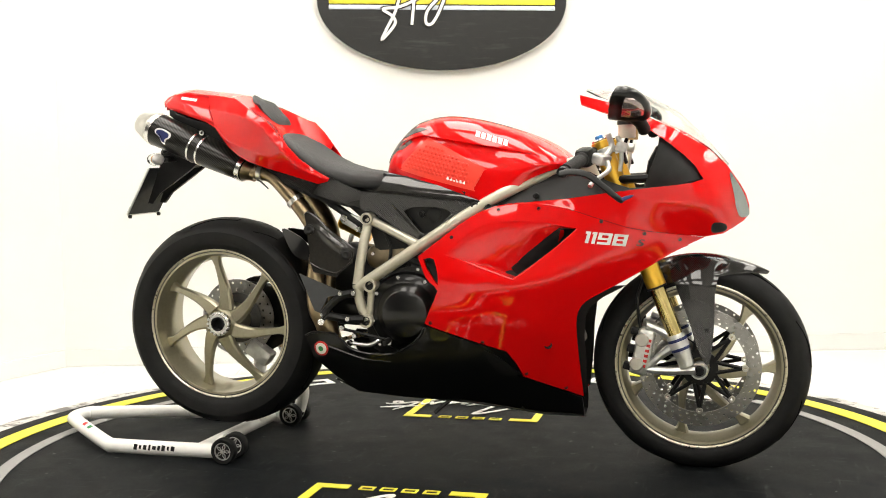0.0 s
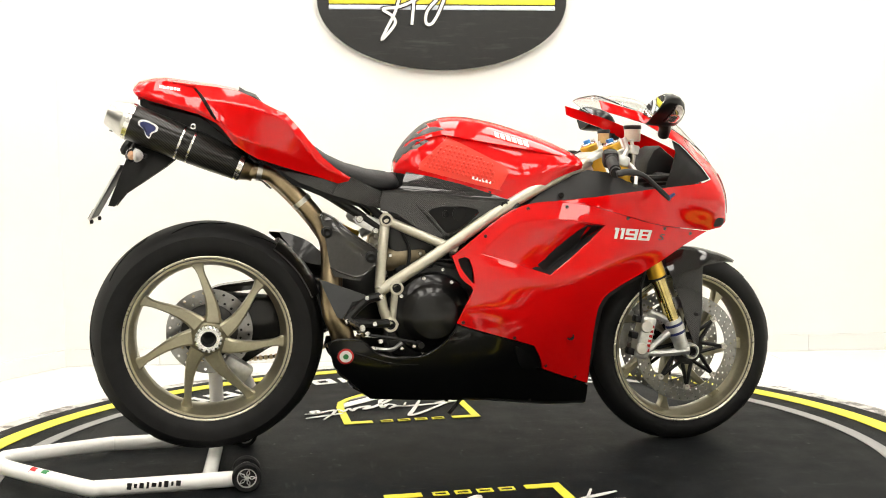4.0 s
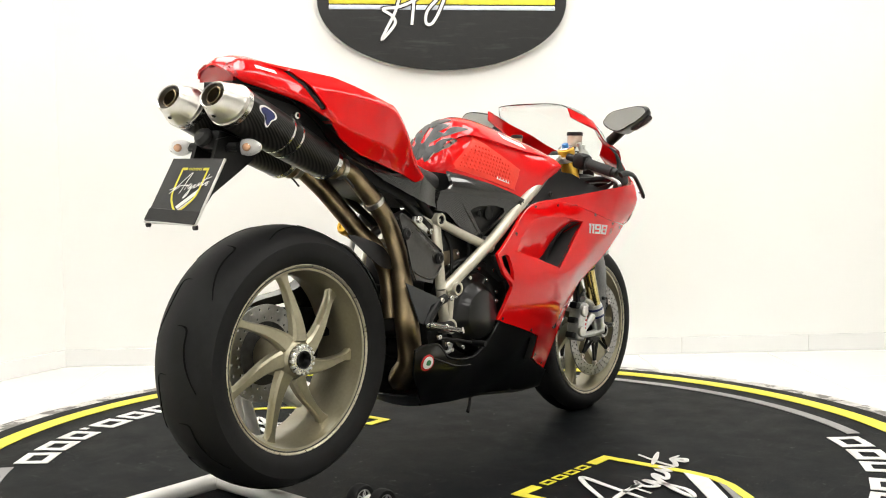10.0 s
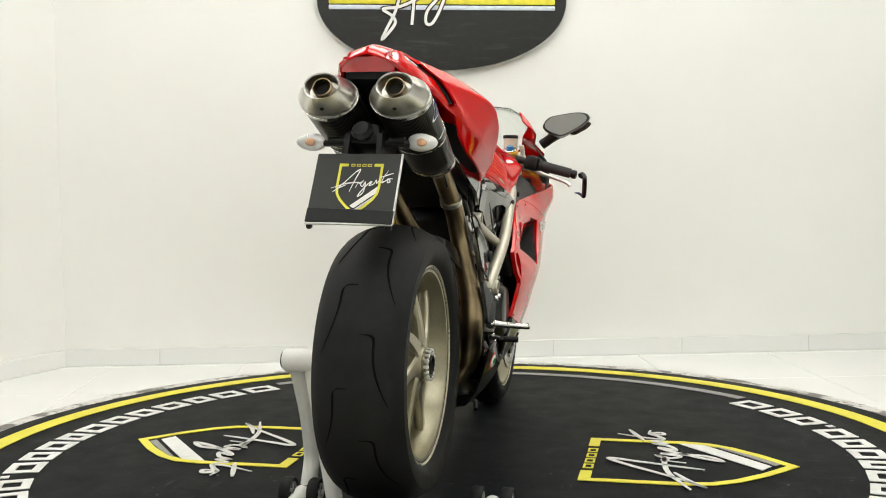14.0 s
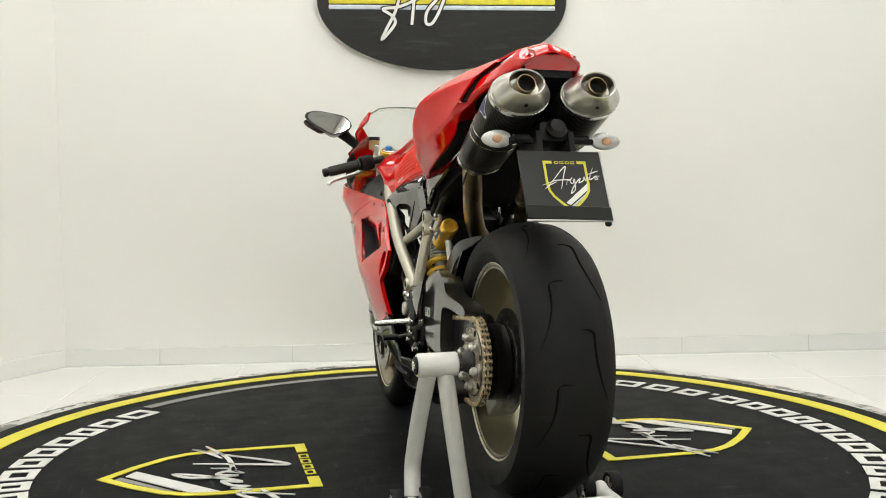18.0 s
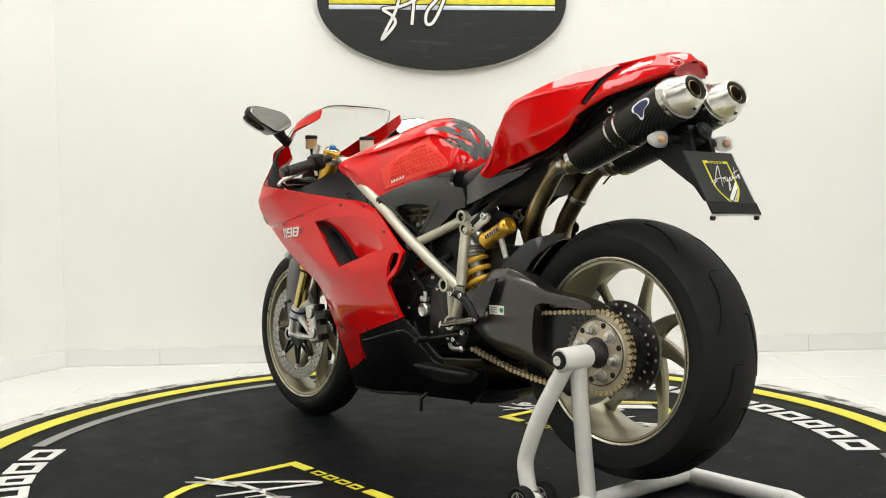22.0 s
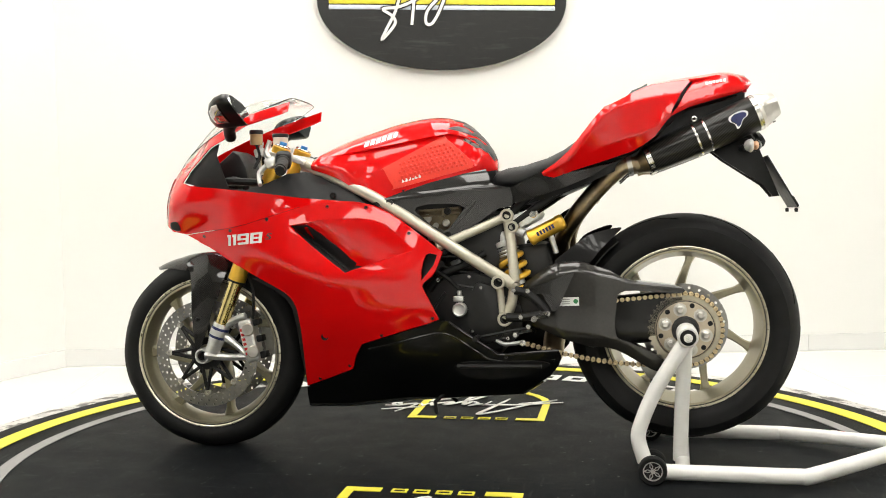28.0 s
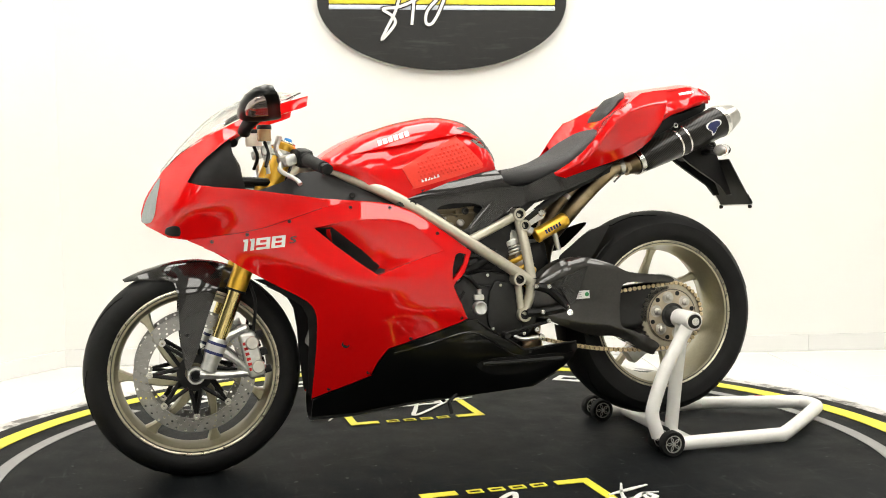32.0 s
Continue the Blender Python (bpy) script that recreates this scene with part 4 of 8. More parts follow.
# forks: gold tubes over chrome sliders, cast feet with radial calipers
FDX, FDZ = -0.352, 0.936
for side in (-1, 1):
    fork = new("fork_leg")
    fork.parent = bike
    y = side * 0.1
    fx, fz = FX - 0.03, FZ + 0.005
    def fp(d, y=y, fx=fx, fz=fz):
        return Vector((fx + FDX * d, y, fz + FDZ * d))
    bm = bmesh.new()
    tube(bm, [fp(0.235), fp(0.24), fp(0.44), fp(0.655)], [0.026, 0.0275, 0.0275, 0.0265], 24)
    part("outer_tube", bm, GOLD, fork, "gold anodised fork tube")
    bm = bmesh.new()
    tube(bm, [fp(0.095), fp(0.24)], 0.0215, 24)
    part("slider", bm, mat("gold_slider", (0.62, 0.5, 0.22), 0.12, 1.0), fork, "polished gold slider")
    bm = bmesh.new()
    tube(bm, [fp(0.232), fp(0.238)], 0.0285, 24)
    part("dust_seal", bm, BLACK, fork)
    bm = bmesh.new()
    tube(bm, [fp(0.005), fp(0.03), fp(0.05), fp(0.09), fp(0.098)], [0.022, 0.022, 0.0255, 0.0265, 0.024], 24)
    part("fork_foot", bm, ALU, fork, "cast aluminium fork foot")
    bm = bmesh.new()
    tube(bm, [fp(0.052), fp(0.086)], 0.0272, 24)
    part("sticker", bm, BLUE, fork, "blue and white sticker")
    bm = bmesh.new()
    tube(bm, [fp(0.06) + Vector((0, side * 0.0005, 0)), fp(0.078) + Vector((0, side * 0.0005, 0))], 0.0277, 24)
    part("sticker_print", bm, SILVER, fork)
    bm = bmesh.new()
    lathe(bm, [(0.0, -0.012), (0.014, -0.012), (0.018, 0.012), (0.022, 0.012), (0.024, 0.008), (0.024, -0.014), (0.02, -0.018), (0.0, -0.018)], (FX, y - side * 0.006, FZ - 0.004), (0, side, 0), 28)
    part("axle_clamp", bm, ALU, fork)
    bm = bmesh.new()
    lathe(bm, [(0.0, -0.003), (0.0125, -0.003), (0.0125, 0.0128), (0.010, 0.0135), (0.010, 0.004), (0.0, 0.004)], (FX, y - side * 0.006, FZ - 0.004), (0, side, 0), 24)
    part("axle_end", bm, DUCT, fork)
    # arms from the foot to the caliper
    bm = bmesh.new()
    tube(bm, [(FX - 0.01, y, FZ), (FX - 0.08, y * 0.97, FZ - 0.006), (FX - 0.15, y * 0.95, FZ - 0.004)], [0.014, 0.011, 0.010], 8, 4)
    tube(bm, [fp(0.085), fp(0.08) + Vector((-0.05, 0, 0.028)), fp(0.07) + Vector((-0.085, 0, 0.05))], [0.015, 0.011, 0.011], 8, 4)
    tube(bm, [fp(0.07), fp(0.05) + Vector((-0.06, 0, -0.02)), (FX - 0.14, y * 0.95, FZ)], [0.015, 0.01, 0.01], 8, 4)
    part("caliper_bracket", bm, ALU, fork)
    cal = new("front_caliper")
    cal.parent = fork
    cal["label"] = "silver radial brake caliper"
    m = Matrix.Translation((FX - 0.152, side * 0.088, FZ + 0.045)) @ Matrix.Rotation(radians(13), 4, "Y")
    bm = bmesh.new()
    box(bm, (0.046, 0.052, 0.13), m, 0.01, 3)
    part("caliper_body", bm, ALU, cal)
    for z in (-0.034, 0.034):
        bm = bmesh.new()
        lathe(bm, [(0.0, 0), (0.019, 0), (0.019, 0.008), (0.016, 0.011), (0.0, 0.011)], m @ Vector((-0.008, side * 0.022, z)), (0, side, 0), 20)
        part("piston_cap", bm, BRUSHED, cal)
    bm = bmesh.new()
    for z in range(6):
        box(bm, (0.011, 0.0016, 0.009), m @ pose(0.012, side * 0.0256, -0.036 + z * 0.0145), 0.001, 1)
    part("print_bar", bm, RED_PRINT, cal, "red printed blocks")
    for z in (-0.05, 0, 0.05):
        bm = bmesh.new()
        box(bm, (0.03, 0.03, 0.02), m @ pose(-0.028, 0, z), 0.004)
        part("pad_holder", bm, BLACK, cal)
    bm = bmesh.new()
    tube(bm, [m @ Vector((-0.02, 0, 0.06)), (FX - 0.165, side * 0.1, FZ + 0.19), (FX - 0.15, side * 0.1, FZ + 0.27), (FX - 0.2, side * 0.1, FZ + 0.36)], 0.0045, 8, 6)
    part("brake_hose", bm, BLACK, fork)

# front mudguard of carbon
guard = new("front_mudguard")
guard.parent = bike
guard["label"] = "black carbon front mudguard"
bm = bmesh.new()
rings = []
for k in range(25):
    s = k / 24
    a = radians(54.5 + 65.5 * s)
    r = 0.3105 + 0.018 * max(0, 0.25 - s) * 2
    w = 0.068 * (0.06 + 0.94 * min(1, s * 3.0) ** 0.6) * (1 - 0.25 * max(0, s - 0.8) / 0.2)
    drop = 0.006 + 0.059 * min(1, s * 2.0)
    ring = []
    for q in range(13):
        u = -1 + 2 * q / 12
        rr = r - drop * abs(u) ** 2.6
        ring.append(Vector((FX + rr * math.cos(a), w * u, FZ + rr * math.sin(a))))
    rings.append(ring)
inner = [[p + (Vector((FX, p.y, FZ)) - p).normalized() * 0.004 for p in r] for r in rings]
loop = [r + i[::-1] for r, i in zip(rings, inner)]
grid_faces(bm, loop)
part("guard_top", bm, CARBON, guard)
for side in (-1, 1):
    bm = bmesh.new()
    pr = [(0.666, 0.563), (0.704, 0.595), (0.765, 0.59), (0.815, 0.568), (0.79, 0.545), (0.779, 0.50), (0.777, 0.43), (0.774, 0.376), (0.764, 0.308), (0.75, 0.313), (0.73, 0.359), (0.706, 0.437), (0.68, 0.506)]
    out = [tuple(p[:2]) for p in spline([(*p, 0) for p in pr], 5, True)]
    panel(bm, out, thin_plate([(0.74, 0.58, 0.058), (0.70, 0.53, 0.085), (0.78, 0.53, 0.074), (0.75, 0.45, 0.09), (0.765, 0.34, 0.088), (0.80, 0.57, 0.05), (0.665, 0.56, 0.068), (0.705, 0.44, 0.092), (0.73, 0.36, 0.091), (0.705, 0.597, 0.054)]), side, 0.004, 0.012)
    part("guard_side", bm, CARBON, guard)
    bm = bmesh.new()
    bolt(bm, (0.757, side * 0.0895, 0.40), 0.006, 0.005, (0, side, 0))
    part("guard_bolt", bm, BLACK, guard)

# ---- the motorcycle: frame, engine, exhaust ----
def sub(name, label="", parent=None):
    e = new(name)
    e.parent = parent or bike
    if label:
        e["label"] = label
    return e


def smooth_outline(pts, n=5):
    return [tuple(p[:2]) for p in spline([(*p, 0) for p in pts], n, True)]


frame_ob = sub("trellis_frame", "champagne tubular trellis frame")
for side in (-1, 1):
    bars = [
        ([(-0.215, 0.15, 0.515), (-0.03, 0.163, 0.632), (0.12, 0.155, 0.728), (0.24, 0.142, 0.793), (0.36, 0.105, 0.845), (0.42, 0.06, 0.868)], 0.0165),
        ([(-0.197, 0.105, 0.708), (-0.1, 0.125, 0.664), (0.0, 0.155, 0.621)], 0.0135),
        ([(-0.197, 0.105, 0.705), (-0.212, 0.13, 0.61), (-0.222, 0.148, 0.52)], 0.0145),
        ([(-0.222, 0.148, 0.52), (-0.212, 0.148, 0.46), (-0.195, 0.143, 0.418)], 0.0145),
        ([(-0.178, 0.15, 0.518), (-0.188, 0.147, 0.42)], 0.0105),
    ]
    for pts, r in bars:
        bm = bmesh.new()
        tube(bm, [(x, side * y, z) for x, y, z in pts], r, 16, 5)
        part("frame_tube", bm, FRAME, frame_ob)
    for x, y, z, r in ((-0.197, 0.118, 0.709, 0.019), (-0.177, 0.164, 0.521, 0.0195), (-0.194, 0.156, 0.417, 0.021)) + (((-0.212, 0.122, 0.676, 0.017),) if side > 0 else ()):
        bm = bmesh.new()
        lathe(bm, [(r * 0.62, -0.03), (r, -0.03), (r, 0.008), (r * 0.94, 0.011), (r * 0.66, 0.011)], (x, side * y, z), (0, side, 0), 24, True)
        part("frame_boss", bm, FRAME, frame_ob)
        bm = bmesh.new()
        lathe(bm, [(0.0, -0.006), (r * 0.64, -0.006), (r * 0.64, 0.0085), (r * 0.48, 0.0085), (r * 0.4, 0.0), (0.0, 0.0)], (x, side * y, z), (0, side, 0), 18)
        part("boss_plug", bm, DUCT, frame_ob)
bm = bmesh.new()
tube(bm, [(0.44, 0, 0.79), (0.405, 0, 0.872)], 0.034, 20)
part("steering_head", bm, FRAME, frame_ob)

engine = sub("engine", "black twin cylinder engine")
bm = bmesh.new()
box(bm, (0.34, 0.24, 0.2), pose(-0.02, 0, 0.41, 0, -6, 0), 0.03, 3)
part("crankcase", bm, ENGINE, engine)
bm = bmesh.new()
box(bm, (0.16, 0.2, 0.26), pose(-0.1, 0, 0.60, 0, -14, 0), 0.02, 2)
part("rear_cylinder", bm, ENGINE, engine)
for k in range(5):
    bm = bmesh.new()
    box(bm, (0.175, 0.19, 0.008), pose(-0.075 - 0.006 * k, 0, 0.62 + 0.016 * k, 0, -14, 0), 0.003, 1)
    part("cooling_fin", bm, DARK_METAL, engine)
bm = bmesh.new()
box(bm, (0.2, 0.2, 0.09), pose(-0.03, 0, 0.70, 0, -14, 0), 0.02, 2)
part("rear_head_cover", bm, BRONZE, engine)
bm = bmesh.new()
box(bm, (0.26, 0.2, 0.17), pose(0.26, 0, 0.42, 0, -10, 0), 0.02, 2)
part("front_cylinder", bm, ENGINE, engine)
bm = bmesh.new()
box(bm, (0.04, 0.2, 0.28), pose(0.345, 0, 0.46, 0, -22, 0), 0.012, 2)
part("radiator", bm, DARK_METAL, engine)
# clutch side
bm = bmesh.new()
lathe(bm, [(0.0, 0.1), (0.118, 0.1), (0.118, 0.135), (0.112, 0.146), (0.09, 0.152), (0.086, 0.156), (0.068, 0.178), (0.064, 0.181), (0.0, 0.181)], (-0.072, 0, 0.441), (0, -1, 0), 56)
part("clutch_cover", bm, BELLY, engine, "round black clutch cover")
for k in range(8):
    a = 2 * math.pi * (k + 0.3) / 8
    bm = bmesh.new()
    bolt(bm, (-0.072 + 0.105 * math.cos(a), -0.147, 0.441 + 0.105 * math.sin(a)), 0.0065, 0.007)
    part("cover_bolt", bm, STEEL, engine)
bm = bmesh.new()
prism(bm, smooth_outline([(-0.19, 0.5), (-0.1, 0.565), (0.03, 0.57), (0.06, 0.5), (0.05, 0.37), (-0.05, 0.32), (-0.18, 0.33), (-0.2, 0.42)]), -0.135, -0.08, 0.006)
part("right_case", bm, ENGINE, engine)
bm = bmesh.new()
box(bm, (0.15, 0.2, 0.07), pose(-0.14, -0.005, 0.598, 0, -4, 0), 0.03, 4)
part("cam_cover", bm, BRONZE, engine, "bronze rounded head cover")
for k in range(3):
    bm = bmesh.new()
    a = 2 * math.pi * k / 3 + 0.6
    bolt(bm, (-0.14 + 0.05 * math.cos(a), -0.105, 0.598 + 0.02 * math.sin(a)), 0.006, 0.006)
    part("cam_bolt", bm, STEEL, engine)
# alternator side
bm = bmesh.new()
prism(bm, smooth_outline([(-0.22, 0.48), (-0.13, 0.54), (-0.02, 0.53), (0.03, 0.47), (0.02, 0.37), (-0.08, 0.32), (-0.2, 0.34), (-0.24, 0.4)]), 0.08, 0.132, 0.008)
part("left_case", bm, ENGINE, engine)
bm = bmesh.new()
prism(bm, smooth_outline([(-0.20, 0.47), (-0.12, 0.52), (-0.09, 0.46), (-0.1, 0.36), (-0.18, 0.36)]), 0.132, 0.146, 0.006)
part("sprocket_cover", bm, ENGINE, engine)
for x, z in ((-0.09, 0.535), (-0.12, 0.51), (0.0, 0.525), (0.02, 0.44), (-0.01, 0.355), (-0.22, 0.42), (-0.2, 0.36)):
    bm = bmesh.new()
    bolt(bm, (x, 0.133, z), 0.006, 0.007, (0, 1, 0))
    part("case_bolt", bm, STEEL, engine)
bm = bmesh.new()
lathe(bm, [(0.0, 0.13), (0.0205, 0.13), (0.0205, 0.152), (0.017, 0.156), (0.012, 0.153), (0.0, 0.153)], (-0.063, 0, 0.441), (0, 1, 0), 28)
tube(bm, [(-0.063, 0.14, 0.465), (-0.062, 0.142, 0.495)], 0.007, 10)
box(bm, (0.03, 0.016, 0.016), pose(-0.06, 0.143, 0.472), 0.003)
part("slave_cylinder", bm, ALU, engine, "round silver clutch slave cylinder")
# block behind the engine, under the shock
bm = bmesh.new()
box(bm, (0.13, 0.13, 0.15), pose(-0.255, -0.01, 0.55, 0, 8, 0), 0.02, 2)
part("rear_bracket", bm, ENGINE, engine)
# ribs and bosses of the cases
for x0, z0, x1, z1 in ((-0.2, 0.36, -0.12, 0.34), (-0.21, 0.4, -0.205, 0.46), (-0.02, 0.49, 0.015, 0.44), (-0.12, 0.5, -0.05, 0.51), (-0.02, 0.36, 0.0, 0.4)):
    bm = bmesh.new()
    tube(bm, [(x0, 0.133, z0), (x1, 0.133, z1)], 0.0045, 8)
    part("case_rib", bm, ENGINE, engine)
for x, z in ((-0.185, 0.455), (-0.125, 0.505), (-0.1, 0.38), (-0.17, 0.372)):
    bm = bmesh.new()
    bolt(bm, (x, 0.146, z), 0.0055, 0.006, (0, 1, 0))
    part("cover_bolt", bm, STEEL, engine)
for x, z in ((-0.17, 0.53), (-0.12, 0.56), (-0.04, 0.565), (0.03, 0.555), (0.045, 0.49), (0.035, 0.41), (-0.02, 0.345), (-0.1, 0.33), (-0.16, 0.345), (-0.19, 0.4)):
    bm = bmesh.new()
    bolt(bm, (x, -0.135, z), 0.006, 0.007)
    part("case_bolt", bm, STEEL, engine)
for side in (-1, 1):
    for x, y, z, sx, sz, m in ((0.03, 0.11, 0.585, 0.035, 0.022, GREY_PLASTIC), (-0.01, 0.118, 0.61, 0.022, 0.03, BLACK), (0.06, 0.115, 0.62, 0.04, 0.018, DARK_METAL), (-0.05, 0.115, 0.575, 0.03, 0.016, GREY_PLASTIC), (0.02, 0.12, 0.645, 0.02, 0.014, ALU)):
        bm = bmesh.new()
        box(bm, (sx, 0.03, sz), pose(x, side * y, z, 0, 17 * side, 0), 0.004)
        part("connector", bm, m, engine)
    for pts, r, m in (([(0.07, 0.12, 0.6), (0.0, 0.128, 0.57), (-0.06, 0.125, 0.55), (-0.12, 0.12, 0.545)], 0.0035, BLACK), ([(0.05, 0.125, 0.57), (-0.02, 0.13, 0.592), (-0.1, 0.12, 0.585), (-0.16, 0.11, 0.55)], 0.003, DARK_METAL),
                      ([(0.01, 0.118, 0.66), (-0.05, 0.12, 0.63), (-0.06, 0.12, 0.59), (-0.11, 0.115, 0.57)], 0.0045, BLACK), ([(-0.16, 0.135, 0.36), (-0.19, 0.15, 0.345), (-0.24, 0.155, 0.35)], 0.006, ALU)):
        bm = bmesh.new()
        tube(bm, [(x, side * y, z) for x, y, z in pts], r, 8, 5)
        part("cable", bm, m, engine)
    bm = bmesh.new()
    lathe(bm, [(0.0, 0), (0.009, 0), (0.009, 0.012), (0.0, 0.014)], (-0.245, side * 0.155, 0.35), (0, side, 0), 14)
    part("linkage_joint", bm, STEEL, engine)
    for x, z in ((-0.225, 0.375), (-0.262, 0.398)):
        bm = bmesh.new()
        bolt(bm, (x, side * 0.172, z), 0.008, 0.008, (0, side, 0))
        part("linkage_bolt", bm, STEEL, engine)
# left head: covers and bosses in the gap of the side cover
for x, z, sx, sz in ((0.0, 0.728, 0.12, 0.008), (0.0, 0.712, 0.12, 0.006), (-0.01, 0.72, 0.008, 0.03)):
    bm = bmesh.new()
    box(bm, (sx, 0.02, sz), pose(x, 0.108, z, 0, 4, 0), 0.002, 1)
    part("head_rib", bm, BRONZE, engine)
for x, z, r in ((0.035, 0.702, 0.012), (-0.02, 0.688, 0.011), (0.01, 0.682, 0.008)):
    bm = bmesh.new()
    lathe(bm, [(0.0, 0), (r, 0), (r, 0.008), (r * 0.7, 0.01), (r * 0.6, 0.006), (0.0, 0.006)], (x, 0.106, z), (0, 1, 0), 18)
    part("head_boss", bm, BRUSHED, engine)
# hoses and cables
for pts, r, m in (([(-0.06, 0.143, 0.5), (-0.03, 0.15, 0.53), (0.02, 0.13, 0.56), (0.05, 0.11, 0.62)], 0.006, BLACK),
                  ([(0.03, 0.12, 0.5), (-0.02, 0.13, 0.545), (-0.08, 0.12, 0.57), (-0.13, 0.1, 0.6)], 0.011, BLACK),
                  ([(0.04, -0.12, 0.56), (-0.02, -0.13, 0.575), (-0.08, -0.12, 0.59), (-0.14, -0.1, 0.57)], 0.009, BLACK),
                  ([(-0.16, -0.1, 0.69), (-0.13, -0.11, 0.62), (-0.14, -0.12, 0.55), (-0.11, -0.12, 0.52)], 0.005, BLACK),
                  ([(-0.09, -0.11, 0.68), (-0.06, -0.12, 0.62), (-0.08, -0.12, 0.56)], 0.006, BLACK),
                  ([(0.05, 0.1, 0.66), (-0.0, 0.115, 0.64), (-0.05, 0.11, 0.6), (-0.05, 0.1, 0.55)], 0.013, BLACK)):
    bm = bmesh.new()
    tube(bm, pts, r, 10, 6)
    part("hose", bm, m, engine)

# exhaust: two oval carbon silencers under the tail and their pipes
AX = Vector((-0.302, 0, 0.13)).normalized()
AUP = Vector((AX.z, 0, -AX.x)) * -1
if AUP.z < 0:
    AUP = -AUP


def oval(c, a, b, n=40, tilt=Vector((0, 0, 0))):
    return [c + Vector((0, 1, 0)) * a * math.cos(t) + (AUP + tilt) * b * math.sin(t) for t in (2 * math.pi * k / n for k in range(n))]


def can_size(d):
    """Half width and half height of the sleeve at a distance from its front."""
    return float(np.interp(d, [0, 0.1, 0.2, 0.327], [0.0555, 0.0605, 0.0635, 0.065])), float(np.interp(d, [0, 0.1, 0.2, 0.36], [0.0395, 0.0455, 0.049, 0.0495]))


for side in (-1, 1):
    pipe_ob = sub("silencer", "oval carbon silencer with a steel end cap")
    c0 = Vector((-0.588, side * 0.079, 0.8585))
    def at(d, c0=c0):
        return c0 + AX * d
    bm = bmesh.new()
    grid_faces(bm, [oval(at(0.0), 0.05, 0.037), oval(at(0.006), *can_size(0.006))] + [oval(at(d), *can_size(d)) for d in (0.05, 0.1, 0.15, 0.2, 0.26, 0.327)])
    part("carbon_sleeve", bm, CARBON_PIPE, pipe_ob, "woven carbon sleeve")
    for d, w in ((0.002, 0.014), (0.316, 0.012), (0.146, 0.0055), (0.176, 0.0055)):
        s0, t0 = can_size(d)
        s0, t0 = s0 + 0.0016, t0 + 0.0016
        bm = bmesh.new()
        rr = [oval(at(d), s0 - 0.003, t0 - 0.003), oval(at(d), s0, t0), oval(at(d + w), s0 + 0.0004, t0 + 0.0004), oval(at(d + w), s0 - 0.003, t0 - 0.003)]
        grid_faces(bm, rr + [rr[0]], True, False)
        part("steel_band", bm, STEEL, pipe_ob, "polished steel band")
    bm = bmesh.new()
    grid_faces(bm, [oval(at(-0.034), 0.026, 0.0265), oval(at(-0.022), 0.027, 0.0275), oval(at(-0.004), 0.046, 0.034), oval(at(0.001), 0.05, 0.037)])
    part("inlet_cone", bm, PIPE, pipe_ob, "dull steel inlet cone")
    bm = bmesh.new()
    grid_faces(bm, [oval(at(0.328), 0.065, 0.0478), oval(at(0.337), 0.065, 0.0478), oval(at(0.34), 0.0622, 0.046), oval(at(0.343), 0.0617, 0.0458), oval(at(0.364), 0.0475, 0.0378), oval(at(0.377), 0.0415, 0.0335), oval(at(0.381), 0.039, 0.031),
                    oval(at(0.379), 0.0365, 0.0285), oval(at(0.352), 0.034, 0.026), oval(at(0.35), 0.022, 0.018)])
    part("end_cap", bm, BRUSHED, pipe_ob, "brushed steel conical end cap")
    bm = bmesh.new()
    cc = at(0.35)
    lathe(bm, [(0.0, 0.0), (0.021, 0.0), (0.021, 0.026), (0.0185, 0.027), (0.0175, 0.004), (0.0, 0.003)], cc, AX, 24)
    part("outlet", bm, PIPE, pipe_ob, "dark outlet pipe")
    bm = bmesh.new()
    lathe(bm, [(0.0, 0.0), (0.0172, 0.0), (0.0172, 0.0055), (0.0, 0.0055)], cc + AX * 0.0005, AX, 20)
    part("outlet_bore", bm, DUCT, pipe_ob)
    bm = bmesh.new()
    bolt(bm, at(0.356) - AUP * 0.0415 + AX * 0.002, 0.0045, 0.003, -AUP)
    part("drain_hole", bm, DUCT, pipe_ob)
    # printed mark: a plain heart-like shape
    bm = bmesh.new()
    pts = [(0.25, 0.016), (0.272, 0.02), (0.29, 0.018), (0.3, 0.01), (0.296, 0.0), (0.28, -0.006), (0.268, -0.02), (0.258, -0.022), (0.256, -0.008), (0.246, 0.004)]
    for scale, off, m, nm in ((1.0, 0.0008, WHITE, "badge_edge"), (0.78, 0.0018, BLUE, "badge")):
        bm = bmesh.new()
        ring_o, ring_i = [], []
        mid = Vector((0.274, 0.0))
        for d, v in [tuple(p[:2]) for p in spline([(*p, 0) for p in pts], 4, True)]:
            d, v = mid.x + (d - mid.x) * scale, mid.y + (v - mid.y) * scale
            d -= 0.004
            aa, bb = can_size(d)
            y = aa * math.sqrt(max(0.05, 1 - (v / bb) ** 2))
            q = at(d) + AUP * v
            ring_o.append(Vector((q.x, q.y + side * (y + off), q.z)))
            ring_i.append(Vector((q.x, q.y + side * (y + off - 0.003), q.z)))
        grid_faces(bm, [ring_i, ring_o])
        part(nm, bm, m, pipe_ob, "" if m == WHITE else "blue printed badge")
    bm = bmesh.new()
    lathe(bm, [(0.008, -0.006), (0.008, 0.006), (0.004, 0.007), (0.004, -0.007)], at(0.163) + AUP * 0.052 + Vector((0, side * 0.03, 0)), (0, side, 0), 14, True)
    part("hanger", bm, STEEL, pipe_ob)

